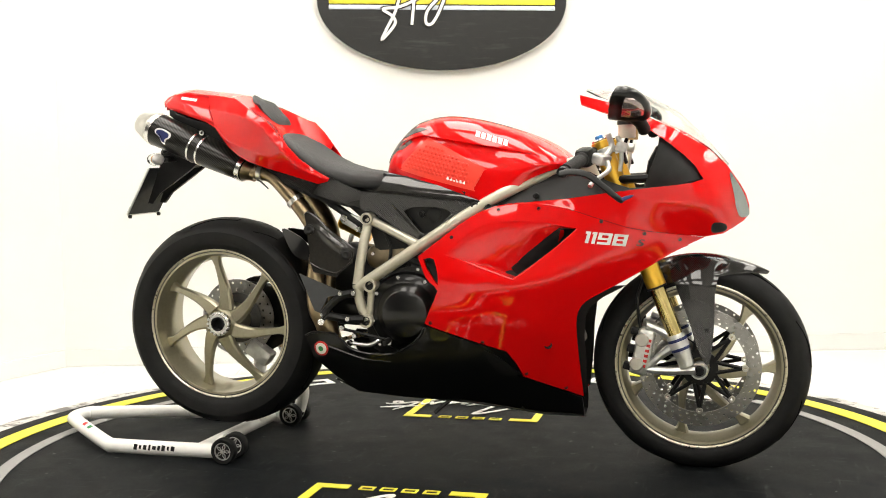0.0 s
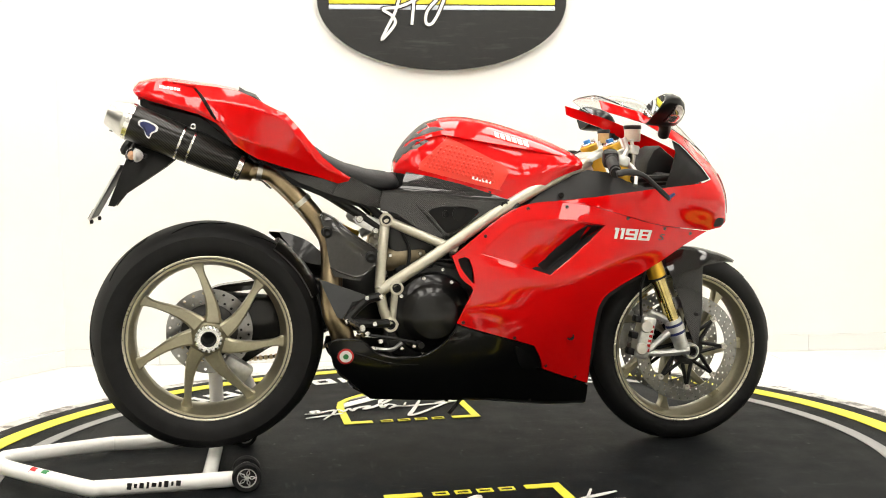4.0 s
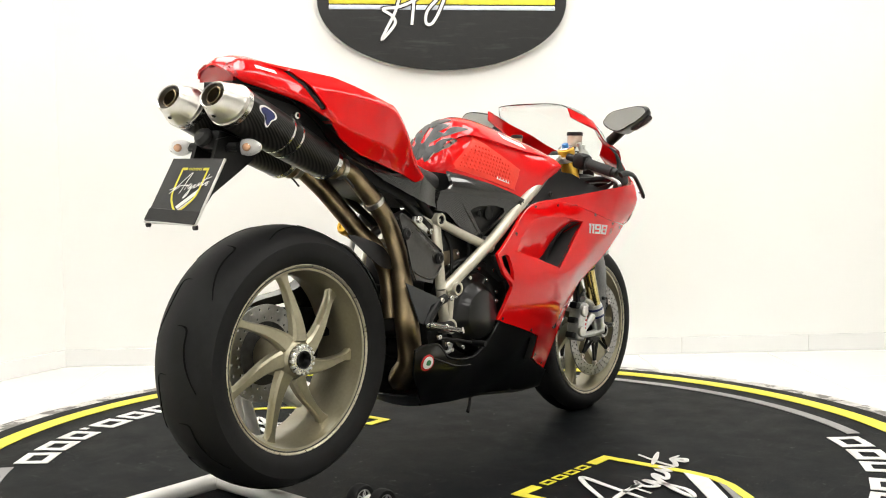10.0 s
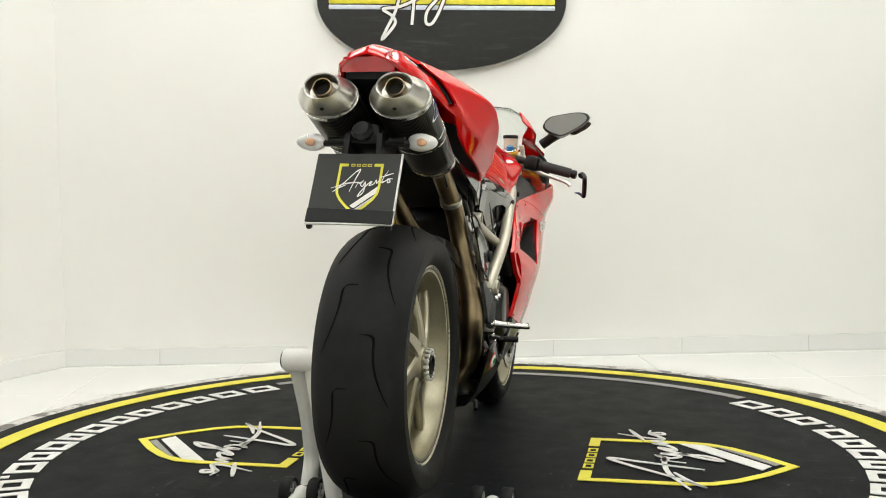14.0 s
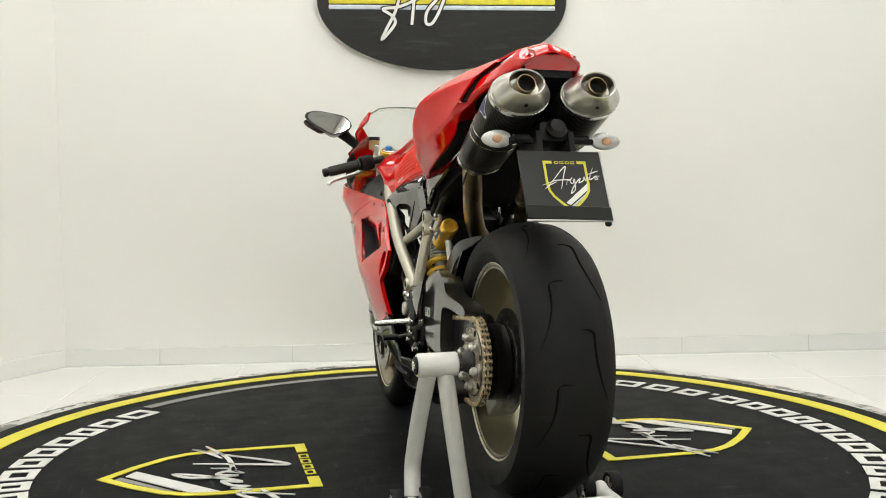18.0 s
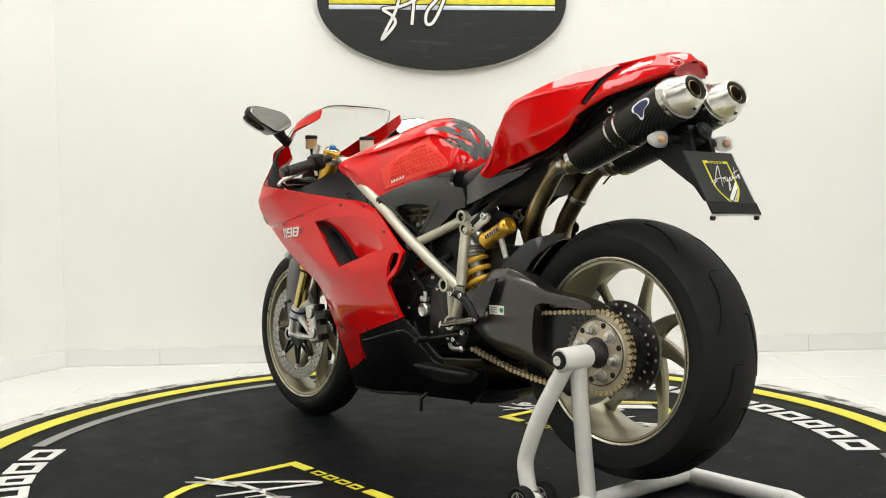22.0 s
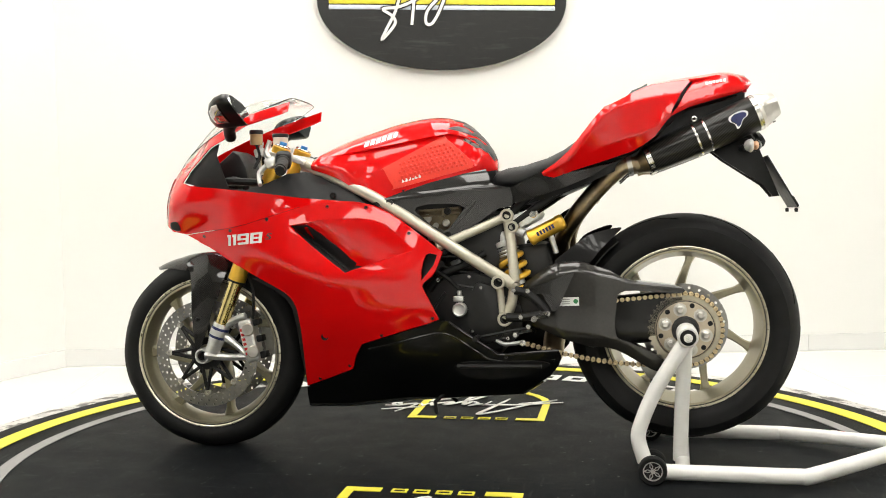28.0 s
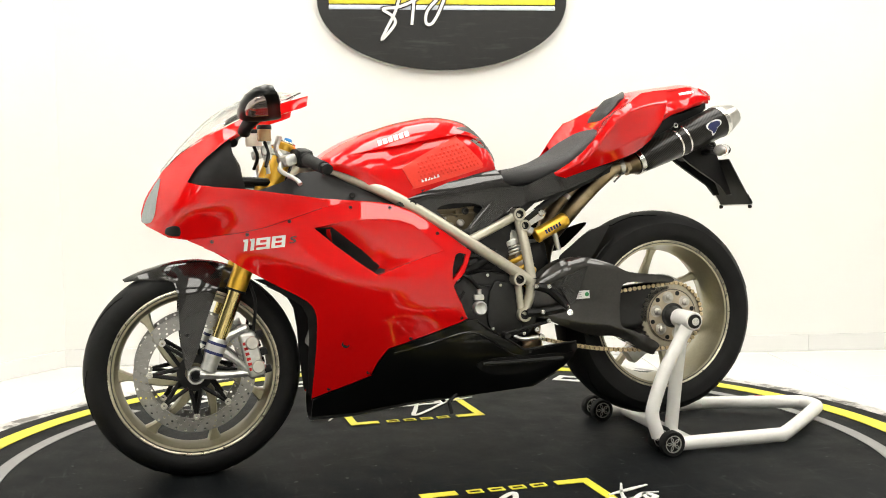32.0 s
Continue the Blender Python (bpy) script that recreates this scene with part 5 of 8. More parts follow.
ex = sub("exhaust_pipes", "heat-tinted steel exhaust pipes")
for pts, rr in (([(-0.56, -0.079, 0.852), (-0.525, -0.08, 0.846), (-0.495, -0.081, 0.83), (-0.445, -0.089, 0.78), (-0.405, -0.096, 0.735), (-0.375, -0.099, 0.69), (-0.358, -0.106, 0.64), (-0.356, -0.118, 0.58), (-0.357, -0.131, 0.52), (-0.349, -0.134, 0.45), (-0.33, -0.126, 0.4), (-0.314, -0.115, 0.33), (-0.29, -0.06, 0.27), (-0.1, 0.0, 0.26)], [0.0245] * 7 + [0.026, 0.029, 0.032, 0.033, 0.033, 0.03, 0.03]),
                ([(-0.56, 0.079, 0.852), (-0.525, 0.078, 0.846), (-0.5, 0.074, 0.828), (-0.456, 0.06, 0.786), (-0.406, 0.044, 0.73), (-0.366, 0.02, 0.675), (-0.345, -0.02, 0.63), (-0.34, -0.06, 0.56), (-0.35, -0.08, 0.45)], 0.025)):
    bm = bmesh.new()
    tube(bm, pts, rr, 18, 6)
    part("exhaust_pipe", bm, PIPE, ex)
for p, d in (((-0.542, -0.08, 0.849), (-0.95, 0, 0.2)), ((-0.542, 0.079, 0.849), (-0.95, 0, 0.2)), ((-0.43, -0.0915, 0.763), (-0.64, 0, 0.75))):
    bm = bmesh.new()
    lathe(bm, [(0.0235, -0.007), (0.0285, -0.007), (0.0285, 0.007), (0.0235, 0.007)], p, d, 20, True)
    part("pipe_clamp", bm, BRUSHED, ex)
for p in ((-0.535, -0.1, 0.82), (-0.535, 0.1, 0.82)):
    bm = bmesh.new()
    tube(bm, [Vector(p) + Vector((-0.012, 0, 0.006)), p, Vector(p) + Vector((0.022, 0, -0.02))], 0.0026, 6, 4)
    part("pipe_spring", bm, DARK_METAL, ex)

# heat shield, heel plates, foot pegs
for side in (-1, 1):
    bm = bmesh.new()
    if side < 0:
        rim = [(-0.383, 0.722), (-0.374, 0.731), (-0.355, 0.722), (-0.338, 0.711), (-0.299, 0.676), (-0.236, 0.632), (-0.228, 0.62), (-0.229, 0.605), (-0.233, 0.582), (-0.27, 0.559), (-0.278, 0.543), (-0.349, 0.558), (-0.36, 0.584), (-0.371, 0.664)]
        GUARD_D = thin_plate([(-0.38, 0.725, 0.138), (-0.3, 0.66, 0.152), (-0.23, 0.61, 0.155), (-0.28, 0.55, 0.165), (-0.36, 0.56, 0.168), (-0.338, 0.711, 0.143)])
        crest = [(-0.36, 0.70), (-0.25, 0.615), (-0.25, 0.59)]
        panel(bm, rim, ridge(GUARD_D, crest, 0.008, 0.022), side, 0.004, 0.007, (), (crest,))
        part("heat_shield", bm, GLOSS, bike, "glossy carbon heat shield", angle=30)
        for run in ([(-0.33, 0.692), (-0.3, 0.668), (-0.262, 0.64)], [(-0.345, 0.684), (-0.31, 0.656), (-0.278, 0.63), (-0.268, 0.612)], [(-0.36, 0.584), (-0.33, 0.568), (-0.278, 0.556), (-0.236, 0.586)], rim[:7]):
            bm = bmesh.new()
            tube(bm, [(x, side * (GUARD_D(x, z) + 0.0005), z) for x, z in run], 0.0028, 8, 4)
            part("shield_rib", bm, GLOSS, bike)
        for x, z in ((-0.366, 0.68), (-0.247, 0.609)):
            bm = bmesh.new()
            lathe(bm, [(0.0, 0), (0.016, 0), (0.016, 0.006), (0.009, 0.009), (0.0, 0.005)], (x, -0.16 if x > -0.3 else -0.146, z), (0, side, 0), 18)
            part("shield_bolt", bm, BLACK, bike)
    set_ob = sub("footrest", "black rider footrest with bracket")
    bm = bmesh.new()
    panel(bm, [(-0.392, 0.553), (-0.37, 0.545), (-0.262, 0.503), (-0.262, 0.494), (-0.302, 0.488), (-0.33, 0.44), (-0.345, 0.447)], thin_plate([(-0.39, 0.55, 0.172), (-0.26, 0.5, 0.175), (-0.33, 0.44, 0.178), (-0.3, 0.5, 0.18)]), side, 0.005, 0.014)
    part("heel_plate", bm, CARBON if side > 0 else GREY_PLASTIC, set_ob)
    bm = bmesh.new()
    tube(bm, [(-0.225, side * 0.165, 0.498), (-0.262, side * 0.172, 0.49), (-0.3, side * 0.176, 0.458), (-0.318, side * 0.178, 0.435)], 0.0125, 8, 4)
    tube(bm, [(-0.318, side * 0.178, 0.435), (-0.25, side * 0.172, 0.424), (-0.2, side * 0.165, 0.422)], 0.0125, 8, 4)
    part("footrest_bracket", bm, BLACK, set_ob)
    bm = bmesh.new()
    tube(bm, [(-0.308, side * 0.182, 0.437), (-0.305, side * 0.2, 0.434), (-0.29, side * 0.27, 0.428), (-0.287, side * 0.277, 0.43)], [0.010, 0.0085, 0.0075, 0.009], 12)
    part("peg", bm, STEEL, set_ob, "grooved metal foot peg")
    for k in range(4):
        bm = bmesh.new()
        a = [(-0.262, 0.498), (-0.318, 0.436), (-0.242, 0.425), (-0.222, 0.5)][k]
        bolt(bm, (a[0], side * 0.182, a[1]), 0.0075, 0.007, (0, side, 0))
        part("bracket_bolt", bm, STEEL, set_ob)
    bm = bmesh.new()
    tube(bm, [(-0.27, side * 0.17, 0.395), (-0.21, side * 0.178, 0.385), (-0.15, side * 0.18, 0.372), (-0.12, side * 0.18, 0.366)], 0.0045, 8, 3)
    tube(bm, [(-0.12, side * 0.18, 0.366), (-0.118, side * 0.225, 0.366)], 0.0085, 10)
    part("foot_lever", bm, BLACK, set_ob)

# single-sided swingarm on the left
swing = sub("swingarm", "gloss black single-sided swingarm")
bm = bmesh.new()
out = smooth_outline([(-0.187, 0.483), (-0.252, 0.52), (-0.317, 0.565), (-0.39, 0.578), (-0.479, 0.555), (-0.54, 0.528), (-0.66, 0.513), (-0.69, 0.498), (-0.66, 0.490), (-0.53, 0.497), (-0.505, 0.463), (-0.505, 0.372), (-0.55, 0.35), (-0.632, 0.308), (-0.625, 0.285), (-0.607, 0.275), (-0.502, 0.332), (-0.421, 0.342), (-0.34, 0.367), (-0.265, 0.4), (-0.2, 0.42)], 4)
ARM_HI = [(-0.2, 0.462), (-0.26, 0.5), (-0.32, 0.535), (-0.40, 0.548), (-0.49, 0.53), (-0.56, 0.514), (-0.68, 0.503)]
ARM_LO = [(-0.2, 0.44), (-0.28, 0.412), (-0.36, 0.392), (-0.46, 0.378), (-0.53, 0.355), (-0.61, 0.3)]


def arm_depth(x, z):
    hi = float(np.interp(-x, [-p[0] for p in ARM_HI], [p[1] for p in ARM_HI]))
    lo = float(np.interp(-x, [-p[0] for p in ARM_LO], [p[1] for p in ARM_LO]))
    up, down = max(0, z - hi), max(0, lo - z)
    return 0.154 - 12.0 * up * up - 0.2 * up - 8.0 * down * down - 0.28 * max(0, x + 0.34) - 0.05 * max(0, -0.45 - x) - 0.25 * (z - (hi + lo) / 2) ** 2


panel(bm, out, arm_depth, 1, 0.05, 0.010, (), (ARM_HI, ARM_LO))
part("arm_shell", bm, GLOSS, swing, angle=40)
bm = bmesh.new()
box(bm, (0.3, 0.14, 0.15), pose(-0.34, 0.02, 0.46, 0, 4, 0), 0.03, 3)
box(bm, (0.3, 0.05, 0.14), pose(-0.56, 0.09, 0.415, 0, 6, 0), 0.02, 3)
lathe(bm, [(0.04, 0.045), (0.085, 0.05), (0.09, 0.06), (0.09, 0.085), (0.07, 0.098), (0.04, 0.098)], (RX, 0, RZ), (0, 1, 0), 40, True)
part("arm_core", bm, BELLY, swing)
bm = bmesh.new()
box(bm, (0.056, 0.0016, 0.024), pose(-0.374, 0.1553, 0.467, 0, 2, 0), 0.0004, 1)
part("sticker", bm, WHITE, swing, "small white sticker with green and red")
bm = bmesh.new()
lathe(bm, [(0.0, 0), (0.0065, 0), (0.0065, 0.001), (0.0, 0.001)], (-0.393, 0.1562, 0.468), (0, 1, 0), 16)
part("sticker_dot", bm, GREEN, swing)
bm = bmesh.new()
for k in range(3):
    box(bm, (0.022, 0.0012, 0.0018), pose(-0.365, 0.1566, 0.473 - 0.006 * k, 0, 2, 0))
part("sticker_print", bm, MAT_GREY, swing)
# chain guard and hugger
bm = bmesh.new()
panel(bm, smooth_outline([(-0.33, 0.575), (-0.37, 0.61), (-0.43, 0.652), (-0.515, 0.672), (-0.5, 0.65), (-0.46, 0.61), (-0.42, 0.565), (-0.36, 0.555)], 4), thin_plate([(-0.33, 0.57, 0.1), (-0.43, 0.65, 0.09), (-0.515, 0.672, 0.05), (-0.46, 0.61, 0.1), (-0.4, 0.56, 0.105)]), 1, 0.004, 0.016)
part("hugger", bm, BELLY, swing, "carbon hugger over the rear tyre")
bm = bmesh.new()
rings = []
for k in range(15):
    a = radians(20 + 33 * k / 14)
    r = 0.337
    rings.append([Vector((RX + (r - 0.03 * abs(u) ** 2.5) * math.cos(a), 0.1 * u, RZ + (r - 0.03 * abs(u) ** 2.5) * math.sin(a))) for u in np.linspace(-1, 1, 11)])
inner = [[p + (Vector((RX, p.y, RZ)) - p).normalized() * 0.004 for p in r] for r in rings]
grid_faces(bm, [r + i[::-1] for r, i in zip(rings, inner)])
part("hugger_top", bm, BELLY, swing)
bm = bmesh.new()
panel(bm, smooth_outline([(-0.49, 0.677), (-0.45, 0.668), (-0.403, 0.644), (-0.372, 0.60), (-0.38, 0.585), (-0.43, 0.6), (-0.47, 0.645)], 4), thin_plate([(-0.49, 0.677, 0.06), (-0.4, 0.64, 0.1), (-0.375, 0.59, 0.11), (-0.44, 0.61, 0.105)]), -1, 0.004, 0.016)
part("hugger_side", bm, BELLY, swing)

# rear shock on the left
shock = sub("rear_shock", "rear shock absorber with yellow spring and gold reservoir")
s0, s1 = Vector((-0.166, 0.075, 0.685)), Vector((-0.24, 0.08, 0.485))
sd = (s1 - s0).normalized()
bm = bmesh.new()
tube(bm, [s0, s0 + sd * 0.06], 0.024, 18)
for q in range(5):
    lathe(bm, [(0.02, 0), (0.031, 0), (0.033, 0.003), (0.031, 0.006), (0.02, 0.006)], s0 + sd * (0.052 + 0.0095 * q), sd, 24, True)
tube(bm, [s0 + sd * 0.06, s0 + sd * 0.2], 0.017, 16)
lathe(bm, [(0.0, 0), (0.034, 0), (0.034, 0.012), (0.0, 0.012)], s0 + sd * 0.055, sd, 24)
part("shock_body", bm, ALU, shock)
bm = bmesh.new()
u = sd.orthogonal().normalized()
v = sd.cross(u)
tube(bm, [s0 + sd * (0.1 + 0.105 * k / 90) + (u * math.cos(2 * math.pi * 3.6 * k / 90) + v * math.sin(2 * math.pi * 3.6 * k / 90)) * 0.034 for k in range(91)], 0.0078, 8)
part("spring", bm, SPRING, shock, "yellow coil spring")
r0, r1 = Vector((-0.258, 0.092, 0.642)), Vector((-0.358, 0.092, 0.692))
rd = (r1 - r0).normalized()
bm = bmesh.new()
lathe(bm, [(0.0, 0), (0.02, 0), (0.0235, 0.003), (0.0235, 0.012), (0.022, 0.014), (0.022, 0.09), (0.0235, 0.092), (0.0235, 0.106), (0.019, 0.112), (0.012, 0.112), (0.011, 0.108), (0.0, 0.108)], r0, rd, 28)
part("reservoir", bm, GOLD, shock, "gold anodised reservoir")
bm = bmesh.new()
for k in range(6):
    box(bm, (0.0062, 0.001, 0.012), Matrix.Translation(r0 + rd * (0.03 + 0.0095 * k) + Vector((0, 0.0224, 0))) @ Matrix.Rotation(-math.atan2(rd.z, rd.x), 4, "Y"), 0.0003, 1)
part("print_bar", bm, BLUE, shock, "dark printed blocks")
bm = bmesh.new()
tube(bm, [(-0.318, 0.09, 0.655), (-0.335, 0.085, 0.60)], 0.008, 10)
part("reservoir_strut", bm, ALU, shock)
bm = bmesh.new()
tube(bm, [(-0.2, 0.09, 0.68), (-0.245, 0.095, 0.655)], 0.014, 10)
part("shock_mount", bm, ALU, shock)
# cast joints where the subframe meets the frame
for side in (-1, 1):
    bm = bmesh.new()
    prism(bm, [(-0.262, 0.728), (-0.28, 0.724), (-0.288, 0.71), (-0.28, 0.697), (-0.222, 0.665), (-0.196, 0.672), (-0.192, 0.70)], side * 0.096, side * 0.108, 0.003)
    part("rail_joint", bm, ALU, frame_ob)
    bm = bmesh.new()
    bolt(bm, (-0.271, side * 0.108, 0.712), 0.011, 0.008, (0, side, 0), 14)
    part("joint_bolt", bm, STEEL, frame_ob)
    bm = bmesh.new()
    bolt(bm, (-0.226, side * 0.108, 0.678), 0.009, 0.01, (0, side, 0), 14)
    part("joint_bolt", bm, STEEL, frame_ob)
# subframe rails, seen below the tail
for side in (-1, 1):
    for pts in ([(-0.2, 0.1, 0.675), (-0.33, 0.1, 0.765), (-0.5, 0.09, 0.865)], [(-0.2, 0.1, 0.71), (-0.3, 0.105, 0.79), (-0.45, 0.1, 0.855)]):
        bm = bmesh.new()
        tube(bm, [(x, side * y, z) for x, y, z in pts], 0.0115, 10, 3)
        part("subframe_rail", bm, BLACK, frame_ob)
from mathutils.bvhtree import BVHTree

# ---- the motorcycle: bodywork ----
body = sub("fairing", "glossy red fairing with white numbers")
SIDE = loft([(-0.03, 0.602, 0.194), (0.0, 0.622, 0.196), (0.06, 0.668, 0.189), (0.128, 0.715, 0.175), (0.19, 0.742, 0.167), (0.27, 0.754, 0.167), (0.34, 0.749, 0.177), (0.394, 0.739, 0.187), (0.47, 0.715, 0.205), (0.551, 0.69, 0.212), (0.61, 0.678, 0.207), (0.66, 0.672, 0.196), (0.76, 0.66, 0.162)],
            [(-0.03, 0.552, 0.195), (0.045, 0.55, 0.212), (0.1, 0.548, 0.221), (0.17, 0.543, 0.229), (0.25, 0.536, 0.233), (0.33, 0.545, 0.231), (0.42, 0.575, 0.224), (0.5, 0.605, 0.215), (0.6, 0.637, 0.203), (0.7, 0.652, 0.179), (0.76, 0.656, 0.161)],
            [(-0.03, 0.455, 0.192), (0.045, 0.452, 0.206), (0.13, 0.44, 0.213), (0.213, 0.425, 0.208), (0.31, 0.41, 0.188), (0.38, 0.42, 0.17), (0.45, 0.475, 0.171), (0.55, 0.54, 0.18), (0.65, 0.6, 0.18), (0.76, 0.645, 0.16)],
            [(-0.03, 0.415, 0.185), (0.0, 0.41, 0.189), (0.1, 0.375, 0.192), (0.2, 0.33, 0.172), (0.26, 0.27, 0.13), (0.33, 0.235, 0.096), (0.417, 0.2, 0.064), (0.48, 0.3, 0.1), (0.56, 0.42, 0.15), (0.65, 0.52, 0.165), (0.76, 0.63, 0.158)], soft=0.03)
SEAM = [(0.27, 0.753), (0.34, 0.748), (0.394, 0.738), (0.47, 0.714), (0.551, 0.689), (0.61, 0.677), (0.66, 0.671), (0.752, 0.659)]
NOSE = thin_plate([(0.44, 1.035, 0.163), (0.45, 1.0, 0.172), (0.55, 1.0, 0.177), (0.55, 0.965, 0.196), (0.63, 0.955, 0.15), (0.655, 0.915, 0.204), (0.745, 0.885, 0.1), (0.725, 0.85, 0.188), (0.812, 0.842, 0.085), (0.846, 0.792, 0.075), (0.868, 0.712, 0.045), (0.83, 0.685, 0.13), (0.80, 0.8, 0.148),
                   (0.75, 0.75, 0.208), (0.75, 0.81, 0.196), (0.687, 0.798, 0.22), (0.56, 0.785, 0.212), (0.40, 0.763, 0.176), (0.66, 0.74, 0.218), (0.805, 0.74, 0.172)] + [(x, z + 0.001, SIDE(x, z)) for x, z in SEAM], 4e-4)
BELLYD = thin_plate([(-0.36, 0.36, 0.186), (-0.28, 0.38, 0.188), (-0.32, 0.33, 0.188), (-0.18, 0.33, 0.19), (0.0, 0.40, 0.188), (0.21, 0.345, 0.176), (0.26, 0.27, 0.124), (0.39, 0.2, 0.076), (0.39, 0.145, 0.05), (0.1, 0.3, 0.165), (0.1, 0.22, 0.105), (0.1, 0.178, 0.07), (-0.2, 0.26, 0.16), (-0.24, 0.197, 0.1), (-0.35, 0.31, 0.17)])
fair_out = [(-0.022, 0.607), (0.002, 0.624), (0.06, 0.668), (0.128, 0.715), (0.19, 0.742), (0.269, 0.753), (0.34, 0.748), (0.394, 0.738), (0.47, 0.714), (0.551, 0.689), (0.61, 0.677), (0.66, 0.671), (0.752, 0.659), (0.71, 0.64), (0.669, 0.621), (0.62, 0.59), (0.567, 0.559), (0.51, 0.527),
            (0.457, 0.498), (0.428, 0.475), (0.413, 0.44), (0.41, 0.38), (0.412, 0.3), (0.417, 0.2), (0.325, 0.235), (0.259, 0.263), (0.243, 0.305), (0.219, 0.342), (0.15, 0.365), (0.08, 0.387), (0.015, 0.407), (-0.009, 0.417), (0.012, 0.463), (0.035, 0.511), (0.022, 0.53), (0.0, 0.55)]
scoop = [(0.055, 0.612), (0.1, 0.655), (0.144, 0.688), (0.18, 0.7), (0.222, 0.705), (0.27, 0.705), (0.33, 0.702), (0.425, 0.685), (0.37, 0.637), (0.31, 0.59), (0.252, 0.549), (0.2, 0.566), (0.13, 0.59)]
vent = [(-0.008, 0.600), (0.012, 0.605), (0.024, 0.600), (0.031, 0.58), (0.036, 0.555), (0.036, 0.53), (0.03, 0.534), (0.012, 0.557), (0.0, 0.574)]
SCOOP_TOP = [(0.055, 0.612), (0.1, 0.655), (0.144, 0.688), (0.18, 0.7), (0.222, 0.705), (0.27, 0.705), (0.33, 0.702), (0.425, 0.685)]
SCOOP_LOW = [(0.055, 0.612), (0.13, 0.59), (0.2, 0.566), (0.252, 0.549), (0.31, 0.59), (0.37, 0.637), (0.425, 0.685)]


def SCOOPD(x, z):
    """The recess starts flush at its upper edge and sinks towards its lower one."""
    top = float(np.interp(x, [p[0] for p in SCOOP_TOP], [p[1] for p in SCOOP_TOP]))
    low = float(np.interp(x, [p[0] for p in SCOOP_LOW], [p[1] for p in SCOOP_LOW]))
    h = min(1.0, max(0.0, (top - z) / max(0.01, top - low)))
    return SIDE(x, z) - 0.001 - 0.072 * min(1.0, max(0.0, (x - 0.06) / 0.17)) * h ** 1.3


slit = [(0.43, 0.683), (0.37, 0.637), (0.31, 0.59), (0.252, 0.551), (0.234, 0.574), (0.284, 0.619), (0.343, 0.665), (0.372, 0.686)]
nose_out = [(x, z + 0.0014) for x, z in SEAM] + [(0.80, 0.668), (0.83, 0.685), (0.853, 0.698), (0.868, 0.712), (0.868, 0.737), (0.859, 0.767), (0.846, 0.792), (0.812, 0.842), (0.757, 0.898), (0.70, 0.936), (0.637, 0.967), (0.553, 1.005), (0.425, 1.042),
            (0.43, 1.014), (0.45, 1.006), (0.55, 0.974), (0.61, 0.944), (0.655, 0.913), (0.70, 0.876), (0.728, 0.848), (0.75, 0.812), (0.72, 0.803), (0.687, 0.799), (0.62, 0.793), (0.56, 0.786), (0.48, 0.776), (0.40, 0.765)]
belly_r = [(-0.374, 0.378), (-0.346, 0.389), (-0.282, 0.385), (-0.258, 0.365), (-0.235, 0.344), (-0.205, 0.334), (-0.179, 0.33), (-0.115, 0.329), (-0.075, 0.345), (-0.035, 0.375), (-0.009, 0.413), (0.08, 0.383), (0.15, 0.361), (0.215, 0.34), (0.238, 0.305), (0.254, 0.261), (0.325, 0.231), (0.416, 0.196), (0.418, 0.17), (0.418, 0.137), (0.34, 0.138), (0.1, 0.165), (-0.246, 0.195), (-0.30, 0.25), (-0.356, 0.308)]
belly_l = [(-0.009, 0.413), (0.08, 0.383), (0.15, 0.361), (0.215, 0.34), (0.238, 0.305), (0.254, 0.261), (0.325, 0.231), (0.416, 0.196), (0.418, 0.17), (0.418, 0.137), (0.34, 0.138), (0.1, 0.165), (-0.232, 0.195), (-0.29, 0.235), (-0.321, 0.256), (-0.345, 0.288), (-0.354, 0.311), (-0.346, 0.336), (-0.27, 0.33), (-0.184, 0.322), (-0.155, 0.338), (-0.128, 0.355), (-0.08, 0.385), (-0.04, 0.413)]


def text_on(parent, body_text, x, z, size, depth, side, material, name, slant=0.2, turn=0.0, stretch=1.0, push=0.0015, onto=None):
    """Printed characters bent onto a body side."""
    cu = bpy.data.curves.new(name, "FONT")
    cu.body, cu.size, cu.shear, cu.offset = body_text, size, slant, 0.0
    cu.space_character = 0.84
    ob = bpy.data.objects.new(name, cu)
    me = bpy.data.meshes.new_from_object(ob)
    bpy.data.objects.remove(ob)
    bm = bmesh.new()
    bm.from_mesh(me)
    bmesh.ops.triangulate(bm, faces=bm.faces)
    bmesh.ops.subdivide_edges(bm, edges=[e for e in bm.edges if e.calc_length() > size * 0.15], cuts=4, use_grid_fill=True)
    thick = bm.copy()
    for k in (-1, 1):
        two = thick.copy()
        for v in two.verts:
            v.co.x += k * size * 0.03
            v.co.z = k * 0.01
        me2 = bpy.data.meshes.new(name)
        two.to_mesh(me2)
        bm.from_mesh(me2)
    c, s = math.cos(radians(turn)), math.sin(radians(turn))
    tree = BVHTree.FromPolygons([v.co[:] for v in onto.data.vertices], [p.vertices[:] for p in onto.data.polygons])
    for v in bm.verts:
        u, w = v.co.x * stretch, v.co.y
        u, w = u * c - w * s, u * s + w * c
        px, pz = x - side * u, z + w
        hit = tree.ray_cast(Vector((px, side * 0.5, pz)), Vector((0, -side, 0)))[0]
        v.co = Vector((px, (hit.y if hit else side * depth(px, pz)) + side * (push + v.co.z * 0.02), pz))
    return part(name, bm, material, parent, smooth=False)


NOSE_LINE = [(0.585, 0.768), (0.68, 0.757), (0.76, 0.749), (0.83, 0.744)]
NOSE_R = ridge(NOSE, NOSE_LINE, 0.006, 0.07)


